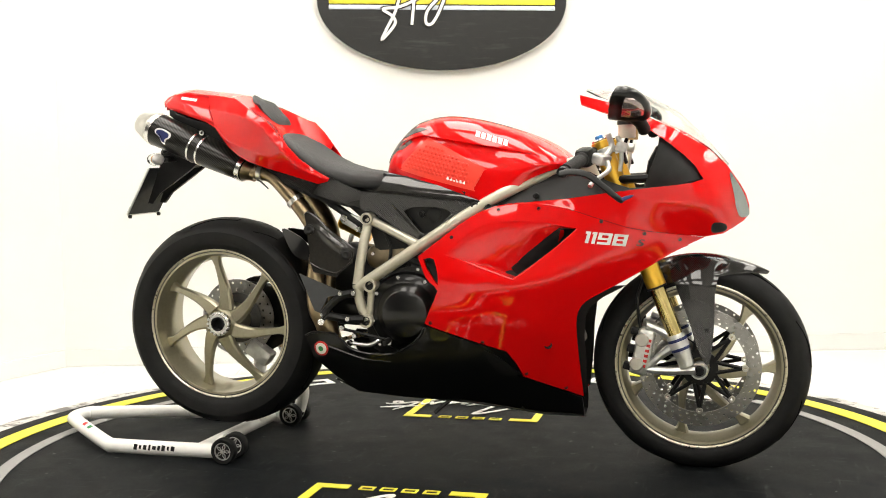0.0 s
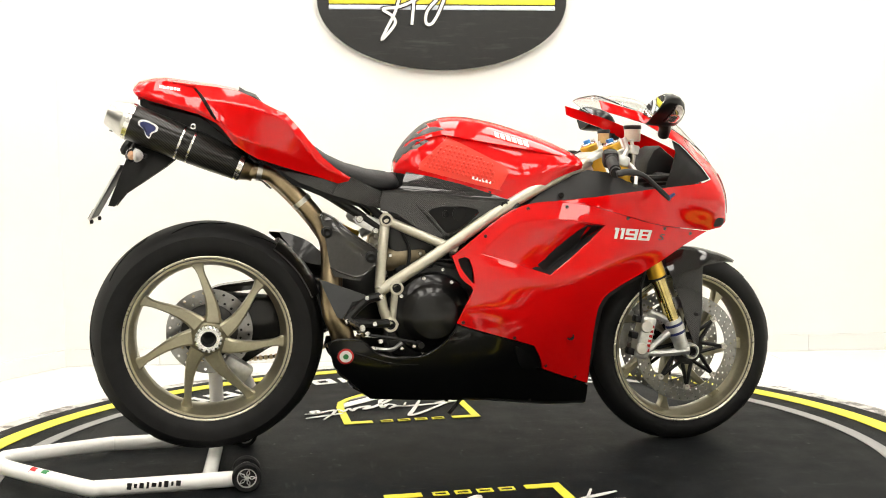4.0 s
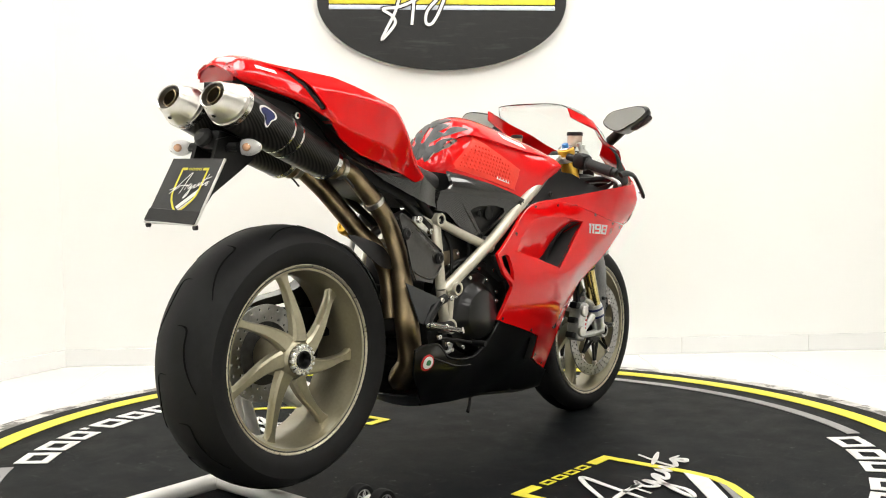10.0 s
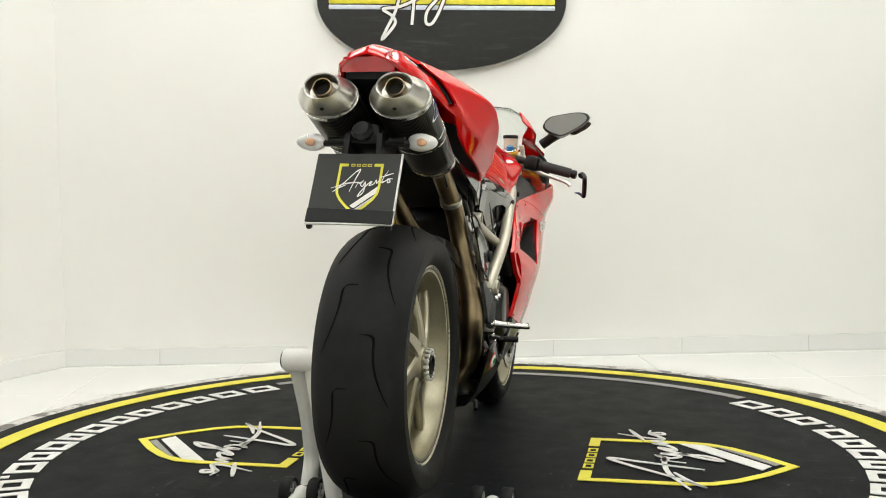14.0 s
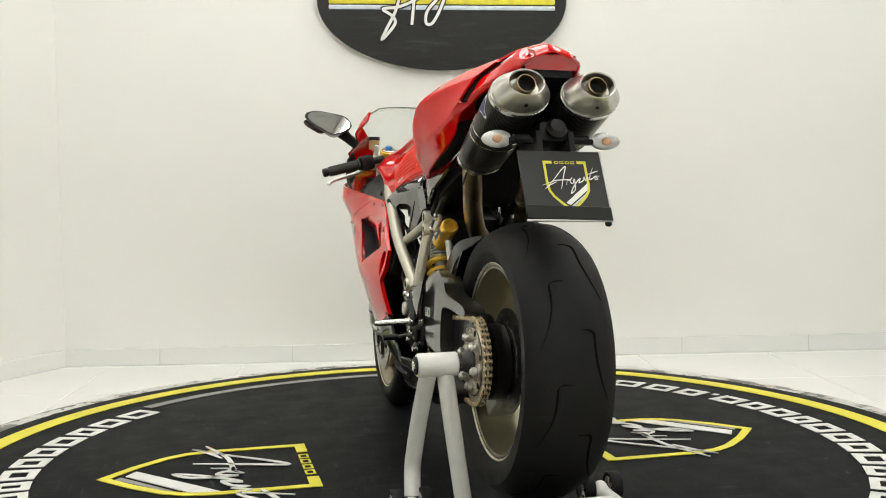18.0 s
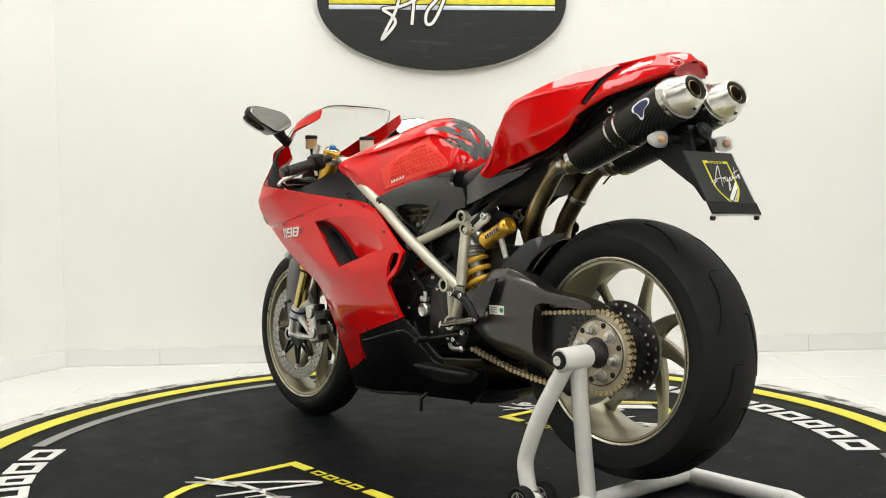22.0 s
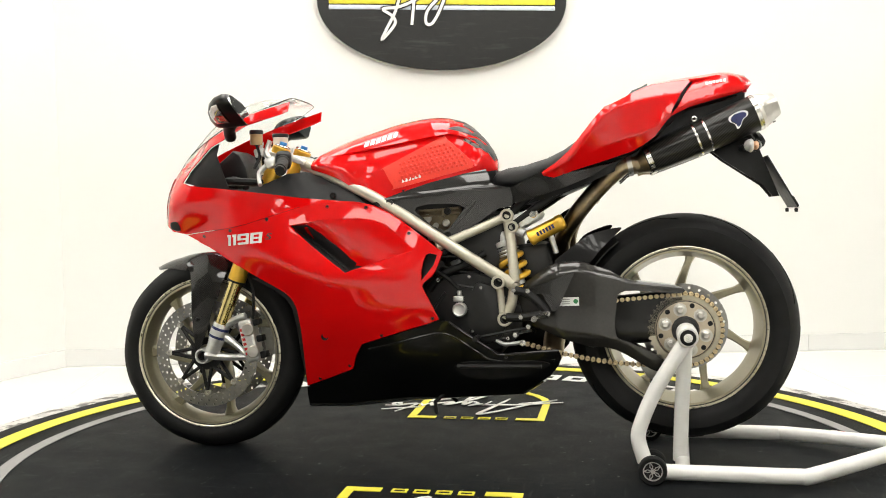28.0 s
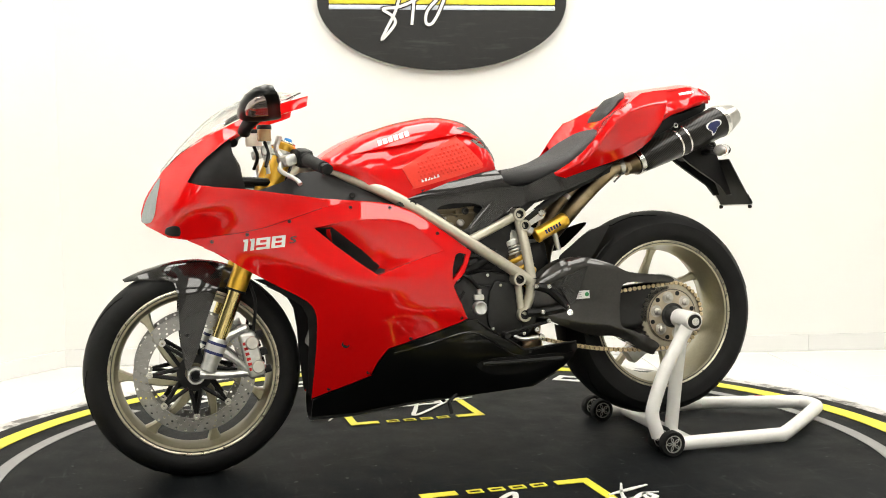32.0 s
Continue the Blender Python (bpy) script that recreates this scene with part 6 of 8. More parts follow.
def nose_for(side, raised=0.0, field=NOSE):
    """The nose sits a little askew on its bracket, towards the left at the top."""
    return lambda x, z: field(x, z) + raised + side * 0.018 * max(0.0, min(1.0, (z - 0.8) / 0.24))


SIDE_R = SIDE
GLYPHS = {"1": (0.34, [(0.1, 0, 0.34, 1), (0, 0.8, 0.1, 1)]),
          "9": (0.95, [(0.7, 0, 0.95, 1), (0, 0.8, 0.7, 1), (0, 0.4, 0.7, 0.57), (0, 0.57, 0.26, 0.8), (0.04, 0, 0.7, 0.2)]),
          "8": (0.95, [(0.7, 0, 0.95, 1), (0.26, 0.8, 0.7, 1), (0.26, 0.42, 0.7, 0.58), (0, 0, 0.26, 1), (0.26, 0, 0.7, 0.2)])}


def number_on(parent, digits, x, z, high, stretch, slant, turn, side, onto, material):
    """Wide block numerals laid onto a body side, one part for each."""
    tree = BVHTree.FromPolygons([v.co[:] for v in onto.data.vertices], [p.vertices[:] for p in onto.data.polygons])
    c, s = math.cos(radians(turn)), math.sin(radians(turn))
    start = 0.0
    for d in digits:
        wide, blocks = GLYPHS[d]
        bm = bmesh.new()
        for x0, z0, x1, z1 in blocks:
            rows = []
            for i in range(7):
                row = []
                for j in range(7):
                    w = (z0 + (z1 - z0) * i / 6) * high
                    u = (start + x0 + (x1 - x0) * j / 6) * high * stretch + slant * w
                    px, pz = x - side * (u * c - w * s), z + u * s + w * c
                    hit = tree.ray_cast(Vector((px, side * 0.5, pz)), Vector((0, -side, 0)))[0]
                    row.append(Vector((px, (hit.y if hit else side * 0.2) + side * 0.0013, pz)))
                rows.append(row)
            grid_faces(bm, rows, False, False)
        start += wide + 0.11
        part("number_print", bm, material, parent, "white printed numeral")


for side in (-1, 1):
    bm = bmesh.new()
    panel(bm, fair_out, SIDE_R, side, 0.012, 0.0105, (scoop, vent))
    sp = part("side_panel", bm, RED, body, angle=30)
    for nm, line, f, drop in (("seam_liner", SEAM[1:7], SIDE, 0.014), ("belly_liner", fair_out[23:32], SIDE, 0.012)):
        bm = bmesh.new()
        up = [(x, z + 0.009) for x, z in line]
        panel(bm, up + [(x, z - 0.009) for x, z in reversed(line)], lambda x, z, f=f, drop=drop: f(x, z) - drop, side, 0.003, 0.016)
        part(nm, bm, BLACK, body)
    bm = bmesh.new()
    panel(bm, scoop, SCOOPD, side, 0.004, 0.017)
    part("air_scoop", bm, RED, body, "recessed red air scoop")
    edge = [p for p in SCOOP_LOW]
    fine = [(a[0] + (b[0] - a[0]) * q / 4, a[1] + (b[1] - a[1]) * q / 4) for a, b in zip(edge, edge[1:]) for q in range(4)] + [edge[-1]]
    for nm, run, m in (("scoop_lip", [p for p in fine if p[0] <= 0.2521], RED), ("scoop_throat", [p for p in fine if p[0] >= 0.2519], DUCT)):
        bm = bmesh.new()
        grid_faces(bm, [[Vector((x, side * (SIDE_R(x, z) - 0.002), z)), Vector((x, side * (SIDE_R(x, z) - 0.002), z - 0.002)), Vector((x, side * (SCOOPD(x, z) - 0.02), z - 0.002)), Vector((x, side * (SCOOPD(x, z) - 0.02), z))] for x, z in run])
        part(nm, bm, m, body)
    for run in (fine, [(-0.009, 0.417), (0.012, 0.463), (0.035, 0.511), (0.022, 0.53), (0.0, 0.55), (-0.022, 0.607)], fair_out[:8], fair_out[13:19] + fair_out[19:24]):
        bm = bmesh.new()
        tube(bm, [(x, side * (SIDE_R(x, z) - 0.0015), z) for x, z in run], 0.0022, 6, 2)
        part("edge_bead", bm, RED, body)
    bm = bmesh.new()
    panel(bm, slit, lambda x, z: SCOOPD(x, z) + 0.003, side, 0.02, 0.03)
    part("scoop_slot", bm, DUCT, body, "black air slot")
    bm = bmesh.new()
    panel(bm, [(-0.02, 0.57), (0.03, 0.615), (0.09, 0.665), (0.14, 0.705), (0.27, 0.73), (0.36, 0.725), (0.45, 0.695), (0.38, 0.62), (0.25, 0.53), (0.05, 0.52)], lambda x, z: SIDE(x, z) - 0.065, side, 0.003, 0.03)
    part("inner_liner", bm, DUCT, body)
    bm = bmesh.new()
    panel(bm, vent, lambda x, z: SIDE(x, z) - 0.03, side, 0.01, 0.03)
    part("side_vent", bm, DUCT, body)
    bm = bmesh.new()
    panel(bm, nose_out, nose_for(side, 0.0, NOSE_R), side, 0.006, 0.0105, (), (NOSE_LINE,))
    part("nose_panel", bm, RED, body, angle=30)
    bm = bmesh.new()
    panel(bm, [(0.33, 0.245), (0.424, 0.205), (0.43, 0.3), (0.43, 0.38), (0.436, 0.44), (0.452, 0.47), (0.485, 0.495), (0.55, 0.53), (0.36, 0.52)], lambda x, z: SIDE(x, z) - 0.0145, side, 0.003, 0.02)
    part("edge_liner", bm, DUCT, body)
    bm = bmesh.new()
    panel(bm, belly_r if side < 0 else belly_l, BELLYD, side, 0.006, 0.018)
    part("belly_panel", bm, BELLY, body, "gloss black belly panel")
    lips = [[(-0.372, 0.374), (-0.346, 0.385), (-0.284, 0.381), (-0.258, 0.361), (-0.235, 0.34), (-0.179, 0.327), (-0.115, 0.326), (-0.075, 0.341), (-0.035, 0.371), (-0.012, 0.405)], [(-0.3, 0.345), (-0.2, 0.312), (-0.12, 0.302)]]
    if side > 0:
        lips = [[(-0.345, 0.332), (-0.27, 0.327), (-0.184, 0.319), (-0.155, 0.335), (-0.08, 0.381), (-0.04, 0.409)], [(0.2, 0.328), (0.1, 0.352), (0.0, 0.376), (-0.05, 0.368), (-0.12, 0.325), (-0.17, 0.302), (-0.335, 0.305)]]
    for lip in lips:
        bm = bmesh.new()
        tube(bm, [(x, side * (BELLYD(x, z) - 0.001), z) for x, z in lip], 0.0034, 8, 5)
        part("belly_lip", bm, BELLY, body)
    for x, z, f in ((0.203, 0.735, SIDE), (0.316, 0.738, SIDE), (0.488, 0.704, SIDE), (0.073, 0.661, SIDE), (0.156, 0.37, SIDE), (0.007, 0.42, SIDE), (0.267, 0.273, SIDE), (0.372, 0.226, SIDE), (0.60, 0.672, SIDE), (-0.2, 0.312, BELLYD), (0.69, 0.655, SIDE)):
        bm = bmesh.new()
        lathe(bm, [(0.0, 0), (0.0052, 0), (0.0048, 0.0016), (0.003, 0.0018), (0.0026, 0.0006), (0.0, 0.0006)], (x, side * (f(x, z) - 0.0003), z), (0, side, 0), 14)
        part("panel_screw", bm, BLACK if f is SIDE and x < 0.45 else DARK_METAL, body)
    bm = bmesh.new()
    lathe(bm, [(0.0, -0.004), (0.011, -0.004), (0.011, 0.0012), (0.008, 0.0012), (0.007, -0.002), (0.0, -0.002)], (0.334, side * (SIDE(0.334, 0.36)), 0.36), (0, side, 0), 18)
    part("panel_latch", bm, BLACK, body)
    number_on(body, "1198", 0.44 if side < 0 else 0.614, 0.648 if side < 0 else 0.627, 0.031, 1.24, 0.2, -5 if side < 0 else 5, side, sp, PALE)
    text_on(body, "S", 0.578 if side < 0 else 0.492, 0.64 if side < 0 else 0.645, 0.026, SIDE, side, DARK_METAL, "letter_print", 0.25, -5 if side < 0 else 5, 1.5, onto=sp)
    # headlight eye and intake
    bm = bmesh.new()
    panel(bm, smooth_outline([(0.816, 0.828), (0.838, 0.798), (0.857, 0.76), (0.868, 0.718), (0.86, 0.707), (0.843, 0.71), (0.833, 0.732), (0.827, 0.768)], 4), nose_for(side, 0.005), side, 0.012, 0.012)
    part("headlight", bm, mat("headlight_glass", (0.28, 0.31, 0.32), 0.08, 0.6, 1.0), body, "clear grey headlight lens")
    bm = bmesh.new()
    panel(bm, smooth_outline([(0.775, 0.697), (0.805, 0.694), (0.806, 0.676), (0.772, 0.672)], 4), nose_for(side, 0.002), side, 0.006, 0.012)
    part("nose_intake", bm, DUCT, body)
    # black lining inside the nose
    bm = bmesh.new()
    panel(bm, [(0.60, 0.788), (0.687, 0.799), (0.75, 0.812), (0.73, 0.848), (0.70, 0.876), (0.655, 0.913), (0.637, 0.925), (0.634, 0.89), (0.612, 0.83)], nose_for(side, -0.014), side, 0.004, 0.02)
    part("nose_lining", bm, DUCT, body)
    # black inner panel beside the tank
    bm = bmesh.new()
    panel(bm, [(0.21, 0.747), (0.26, 0.785), (0.33, 0.822), (0.395, 0.842), (0.45, 0.835), (0.50, 0.81), (0.56, 0.79), (0.69, 0.802), (0.75, 0.815), (0.735, 0.80), (0.56, 0.772), (0.40, 0.75), (0.27, 0.743)],
          thin_plate([(0.21, 0.747, 0.15), (0.27, 0.743, 0.155), (0.395, 0.842, 0.125), (0.45, 0.835, 0.14), (0.56, 0.79, 0.175), (0.56, 0.77, 0.185), (0.40, 0.75, 0.165), (0.74, 0.805, 0.13)]), side, 0.004, 0.02)
    part("inner_panel", bm, INNER, body, "dark grey inner panel")
    bm = bmesh.new()
    bolt(bm, (0.305, side * 0.153, 0.772), 0.009, 0.006, (0, side, 0))
    part("inner_bolt", bm, BLACK, body)
# black shroud closing the front between the sides
bm = bmesh.new()
rings = []
for x, z, w in ((0.4, 0.15, 0.043), (0.392, 0.2, 0.06), (0.385, 0.3, 0.098), (0.382, 0.4, 0.132), (0.39, 0.47, 0.155), (0.41, 0.52, 0.16)):
    rings.append([Vector((x, -w, z)), Vector((x, w, z)), Vector((x - 0.03, w, z)), Vector((x - 0.03, -w, z))])
grid_faces(bm, rings)
part("front_shroud", bm, DUCT, body, "matt black radiator shroud")
# belly floor
bm = bmesh.new()
rings = []
for x, z, w in ((0.417, 0.138, 0.05), (0.3, 0.141, 0.057), (0.1, 0.166, 0.07), (-0.1, 0.183, 0.085), (-0.24, 0.195, 0.1), (-0.3, 0.235, 0.13)):
    rings.append([Vector((x, w * u, z - 0.012 * (1 - u * u))) for u in np.linspace(-1, 1, 9)] + [Vector((x, w * u, z + 0.006 - 0.012 * (1 - u * u))) for u in np.linspace(1, -1, 9)])
grid_faces(bm, rings)
part("belly_floor", bm, BELLY, body)
bm = bmesh.new()
panel(bm, smooth_outline([(0.16, 0.345), (0.215, 0.31), (0.235, 0.285), (0.25, 0.27), (0.215, 0.265), (0.19, 0.275), (0.17, 0.31)], 4), lambda x, z: BELLYD(x, z) + 0.006, -1, 0.008, 0.014)
part("belly_duct", bm, BLACK, body)
bm = bmesh.new()
panel(bm, smooth_outline([(-0.046, 0.277), (-0.094, 0.296), (-0.2, 0.3), (-0.29, 0.302), (-0.32, 0.289), (-0.247, 0.256), (-0.11, 0.243)], 4), lambda x, z: BELLYD(x, z) + 0.004, 1, 0.01, 0.02)
part("belly_vent", bm, DUCT, body, "dark exhaust vent in the belly pan")
bm = bmesh.new()
tube(bm, [(-0.06, 0.175, 0.283), (-0.18, 0.187, 0.286), (-0.3, 0.189, 0.288)], 0.006, 8, 4)
part("vent_bar", bm, DUCT, body)
# roundel on the right rear of the belly pan
for r, m, p in ((0.0225, RED_PRINT, 0.0012), (0.017, WHITE, 0.0024), (0.0075, GREEN, 0.0036)):
    bm = bmesh.new()
    panel(bm, ring_of(-0.324, 0.338, r, 28), lambda x, z, p=p: BELLYD(x, z) + p, -1, 0.002, 0.01)
    part("roundel", bm, m, body, "red, white and green roundel")
# side stand stub and drain below the belly
for pts in ([(0.03, -0.06, 0.175), (0.0, -0.08, 0.15), (-0.015, -0.085, 0.135)], [(0.24, -0.05, 0.165), (0.24, -0.052, 0.15)]):
    bm = bmesh.new()
    tube(bm, pts, 0.006, 8)
    part("drain_tube", bm, BLACK, body)
bm = bmesh.new()
tube(bm, [(-0.02, 0.08, 0.2), (0.02, 0.09, 0.165), (0.015, 0.095, 0.13)], 0.006, 8)
part("stand_foot", bm, BLACK, body)

# windscreen between the nose arms
bm = bmesh.new()
mid = [(0.815, 0.85), (0.758, 0.918), (0.685, 0.99), (0.605, 1.036), (0.535, 1.06), (0.437, 1.062)]
edg = [(0.812, 0.08, 0.842), (0.757, 0.108, 0.897), (0.645, 0.155, 0.962), (0.553, 0.166, 1.005), (0.495, 0.16, 1.028), (0.44, 0.125, 1.055)]
M = spline([(x, 0, z) for x, z in mid], 4)
E2 = spline(edg, 4)
rings = []
for a, e in zip(M, E2):
    row = []
    for q in range(21):
        u = -1 + q / 10
        k = abs(u) ** 3.6
        z = a.z + (e.z - a.z) * k
        row.append(Vector((a.x + (e.x - a.x) * k, u * e.y + 0.018 * max(0.0, min(1.0, (z - 0.8) / 0.24)), z)))
    rings.append(row)
low = [[p + Vector((-0.0015, 0, -0.0022)) for p in r] for r in rings]
grid_faces(bm, [r + l[::-1] for r, l in zip(rings, low)])
screen = part("windscreen", bm, SCREEN, body, "clear curved windscreen")
screen.visible_shadow = False
bm = bmesh.new()
tube(bm, [r[0] for r in rings[-9:]] + rings[-1][1:-1] + [r[-1] for r in reversed(rings[-9:])], 0.0007, 6)
part("screen_edge", bm, GREY_PLASTIC, body, "dark cut edge of the windscreen")

# dash and cockpit
dash = sub("dashboard", "black instrument cluster")
bm = bmesh.new()
prism(bm, [(0.588, 0.79), (0.6, 0.86), (0.622, 0.9), (0.645, 0.912), (0.69, 0.875), (0.72, 0.83), (0.72, 0.785)], -0.07, 0.07, 0.012)
part("instrument_housing", bm, BLACK, dash)
for side in (-1, 1):
    for pts, r in (([(0.53, 0.125, 0.835), (0.535, 0.13, 0.88), (0.525, 0.135, 0.93)], 0.006),):
        bm = bmesh.new()
        tube(bm, [(x, side * y, z) for x, y, z in pts], r, 8, 4)
        part("bracket", bm, ALU, dash, "cast silver bracket")
    bm = bmesh.new()
    box(bm, (0.03, 0.02, 0.026), pose(0.535, side * 0.13, 0.9, 0, 12, 0), 0.005)
    part("bracket_clamp", bm, ALU, dash)
bm = bmesh.new()
box(bm, (0.14, 0.22, 0.05), pose(0.68, 0, 0.80, 0, 10, 0), 0.02, 2)
part("cockpit_shroud", bm, BLACK, dash)
for side in (-1, 1):
    bm = bmesh.new()
    tube(bm, [(0.5, side * 0.1, 0.81), (0.6, side * 0.14, 0.815), (0.7, side * 0.13, 0.815)], 0.012, 8, 4)
    part("cable_duct", bm, BLACK, dash)

# tank
ZT = [(-0.158, 0.868), (-0.14, 0.905), (-0.105, 0.948), (-0.057, 0.985), (0.023, 1.0), (0.118, 0.988), (0.213, 0.962), (0.293, 0.934), (0.345, 0.908), (0.372, 0.89), (0.388, 0.874)]
ZB = [(-0.158, 0.838), (0.0, 0.797), (0.18, 0.752), (0.23, 0.778), (0.276, 0.812), (0.34, 0.838), (0.388, 0.85)]
WT = [(-0.158, 0.032), (-0.14, 0.064), (-0.1, 0.1), (-0.02, 0.137), (0.06, 0.148), (0.14, 0.157), (0.2, 0.164), (0.28, 0.169), (0.345, 0.166), (0.372, 0.15), (0.388, 0.1)]


def lin(t, x):
    """Smooth reading of a table of (x, value)."""
    n = len(t)
    if x <= t[0][0]:
        return t[0][1]
    if x >= t[-1][0]:
        return t[-1][1]
    k = max(i for i in range(n - 1) if t[i][0] <= x)

    def slope(i):
        if i == 0 or i == n - 1:
            i = min(max(i, 0), n - 2)
            return (t[i + 1][1] - t[i][1]) / (t[i + 1][0] - t[i][0])
        return (t[i + 1][1] - t[i - 1][1]) / (t[i + 1][0] - t[i - 1][0])
    h = t[k + 1][0] - t[k][0]
    u = (x - t[k][0]) / h
    return ((2 * u ** 3 - 3 * u * u + 1) * t[k][1] + (u ** 3 - 2 * u * u + u) * h * slope(k) + (3 * u * u - 2 * u ** 3) * t[k + 1][1] + (u ** 3 - u * u) * h * slope(k + 1))


def ledge(x):
    """Height of the crease above the knee hollow."""
    zt, zb = lin(ZT, x), lin(ZB, x)
    return min(zt - 0.25 * (zt - zb), 0.95 - 0.183 * (x + 0.044))


def knee(x, z):
    """The hollow for the knee, ending at a sharp ledge below the shoulder and running out towards the front."""
    ends = min(1.0, max(0.0, (x + 0.118) / 0.02)) * min(1.0, max(0.0, (0.36 - x) / 0.16))
    return 0.013 * ends * min(1.0, max(0.0, (ledge(x) - z) / 0.005)) * min(1.0, max(0.0, (z - lin(ZB, x)) / 0.05))


def tank_half(x, z):
    zt, zb, w = lin(ZT, x), lin(ZB, x), lin(WT, x)
    h = min(0.999, max(0.0, (z - zb) / max(1e-4, zt - zb)))
    under = 0.92 + 0.08 * min(1, h / 0.25)
    return w * under * (1 - h ** 2.6) ** 0.55 - knee(x, z)


tank = sub("fuel_tank", "glossy red fuel tank with rubber knee pads")
bm = bmesh.new()
rings = []
xs = sorted(set([-0.158, -0.152, -0.145, -0.119, -0.109, -0.099] + list(np.linspace(-0.135, 0.345, 45)) + [0.355, 0.364, 0.372, 0.38, 0.385, 0.388]))
for x in xs:
    zt, zb, zc = lin(ZT, x), lin(ZB, x), ledge(x)
    rows = [zb + (zc - 0.005 - zb) * k for k in (0, 0.04, 0.1, 0.18, 0.28, 0.4, 0.52, 0.64, 0.76, 0.88, 1.0)] + [zc, zc + 0.002] + [zc + (zt - zc) * k for k in (0.12, 0.25, 0.4, 0.55, 0.68, 0.79, 0.88, 0.95, 0.99)]
    left = [Vector((x, tank_half(x, z), z)) for z in rows]
    rings.append(left + [Vector((x, 0, zt + 0.0015))] + [Vector((p.x, -p.y, p.z)) for p in reversed(left)])
grid_faces(bm, rings)
part("tank_shell", bm, RED, tank, angle=32)
for side in (-1, 1):
    def pad(x, z):
        return tank_half(x, z) + 0.003
    bm = bmesh.new()
    panel(bm, smooth_outline([(-0.095, 0.853), (-0.09, 0.87), (-0.02, 0.933), (-0.005, 0.935), (0.15, 0.853), (0.155, 0.842), (0.128, 0.795), (0.115, 0.79), (-0.08, 0.843)], 4), pad, side, 0.005, 0.016)
    part("knee_pad", bm, RED_PAD, tank, "studded red knee pad")
    bm = bmesh.new()
    for i in range(16):
        for j in range(8):
            x = -0.085 + 0.0125 * i + (j % 2) * 0.006
            z = 0.846 + 0.0118 * j - 0.0032 * i + 0.002
            top = 0.923 - 0.52 * max(0, x + 0.005) + min(0, x + 0.02) * 0.85
            if z < top and z > 0.852 - 0.27 * (x + 0.09) and x < 0.12:
                lathe(bm, [(0.0048, -0.0012), (0.0042, 0.0016), (0.0022, 0.0027), (0.0, 0.0029)], (x, side * pad(x, z), z), (0, side, 0), 8)
    tagged(part("pad_stud", bm, RED_PAD, tank), kind="stuff")
    bm = bmesh.new()
    for k in range(6):
        x, z = 0.048 + 0.0095 * k, 0.820 - 0.0026 * k
        panel(bm, [(x, z), (x + 0.0065, z - 0.0018), (x + 0.0065, z + 0.0072), (x, z + 0.009)], lambda a, b: tank_half(a, b) + 0.0042, side, 0.003, 0.02)
    part("print_bar", bm, WHITE, tank, "small pale printed blocks", smooth=False)
    bm = bmesh.new()
    for k in range(6):
        x, z = 0.125 + 0.0165 * k, 0.951 - 0.0052 * k
        panel(bm, [(x, z - 0.011), (x + 0.0125, z - 0.0155), (x + 0.0125, z + 0.0005), (x, z + 0.005)], lambda a, b: tank_half(a, min(b, lin(ZT, a) - 0.004)) + 0.0012, side, 0.003, 0.008)
    part("print_bar", bm, WHITE, tank, "white printed blocks", smooth=False)
# tank pad: dark leaf shapes with pale edges over the rear of the tank


def rear_x(y, z):
    """Where the rear of the tank is as wide as y at the height z."""
    lo, hi = -0.158, 0.06
    for _ in range(24):
        m = (lo + hi) / 2
        if z < lin(ZT, m) and tank_half(m, z) > abs(y):
            hi = m
        else:
            lo = m
    return hi


LEAVES = [(0.004, 0.872, 0.022, 0.925, 0.017), (0.03, 0.868, 0.05, 0.915, 0.014), (0.008, 0.915, 0.05, 0.948, 0.013), (0.052, 0.892, 0.078, 0.935, 0.012), (0.01, 0.945, 0.045, 0.972, 0.012), (0.05, 0.94, 0.082, 0.962, 0.010), (0.0, 0.965, 0.03, 0.988, 0.009)]
for side in (-1, 1):
    for y0, z0, y1, z1, wide in LEAVES:
        for grow, lift, m in ((1.14, 0.0012, PAD_EDGE), (1.0, 0.0022, PAD_DARK)):
            bm = bmesh.new()
            rows = []
            d = Vector((y1 - y0, z1 - z0)).normalized()
            for q in range(11):
                s = q / 10
                bend = 0.008 * math.sin(math.pi * s)
                w = wide * grow * (0.06 + math.sin(math.pi * s) ** 0.8)
                row = []
                for u in (-1, -0.5, 0, 0.5, 1):
                    y = y0 + (y1 - y0) * s - d.y * (w * u + bend)
                    z = z0 + (z1 - z0) * s + d.x * (w * u + bend)
                    row.append(Vector((rear_x(max(0.0005, y), z) - lift, side * max(0.0005, y), z + lift * 0.5)))
                rows.append(row)
            grid_faces(bm, [r + [p + Vector((0.004, 0, -0.002)) for p in reversed(r)] for r in rows])
            part("pad_leaf" if m is PAD_DARK else "pad_edge", bm, m, tank, "dark rubber tank pad leaf" if m is PAD_DARK else "")
# dark base under the tank
bm = bmesh.new()
grid_faces(bm, [[Vector((x, -w, zb)), Vector((x, -w, zt)), Vector((x, w, zt)), Vector((x, w, zb))] for x, zt, zb, w in ((-0.16, 0.84, 0.76, 0.07), (-0.1, 0.83, 0.74, 0.1), (0.0, 0.81, 0.73, 0.125), (0.1, 0.785, 0.725, 0.14), (0.19, 0.765, 0.73, 0.14), (0.32, 0.83, 0.76, 0.12))])
part("tank_base", bm, BLACK, tank, angle=20)
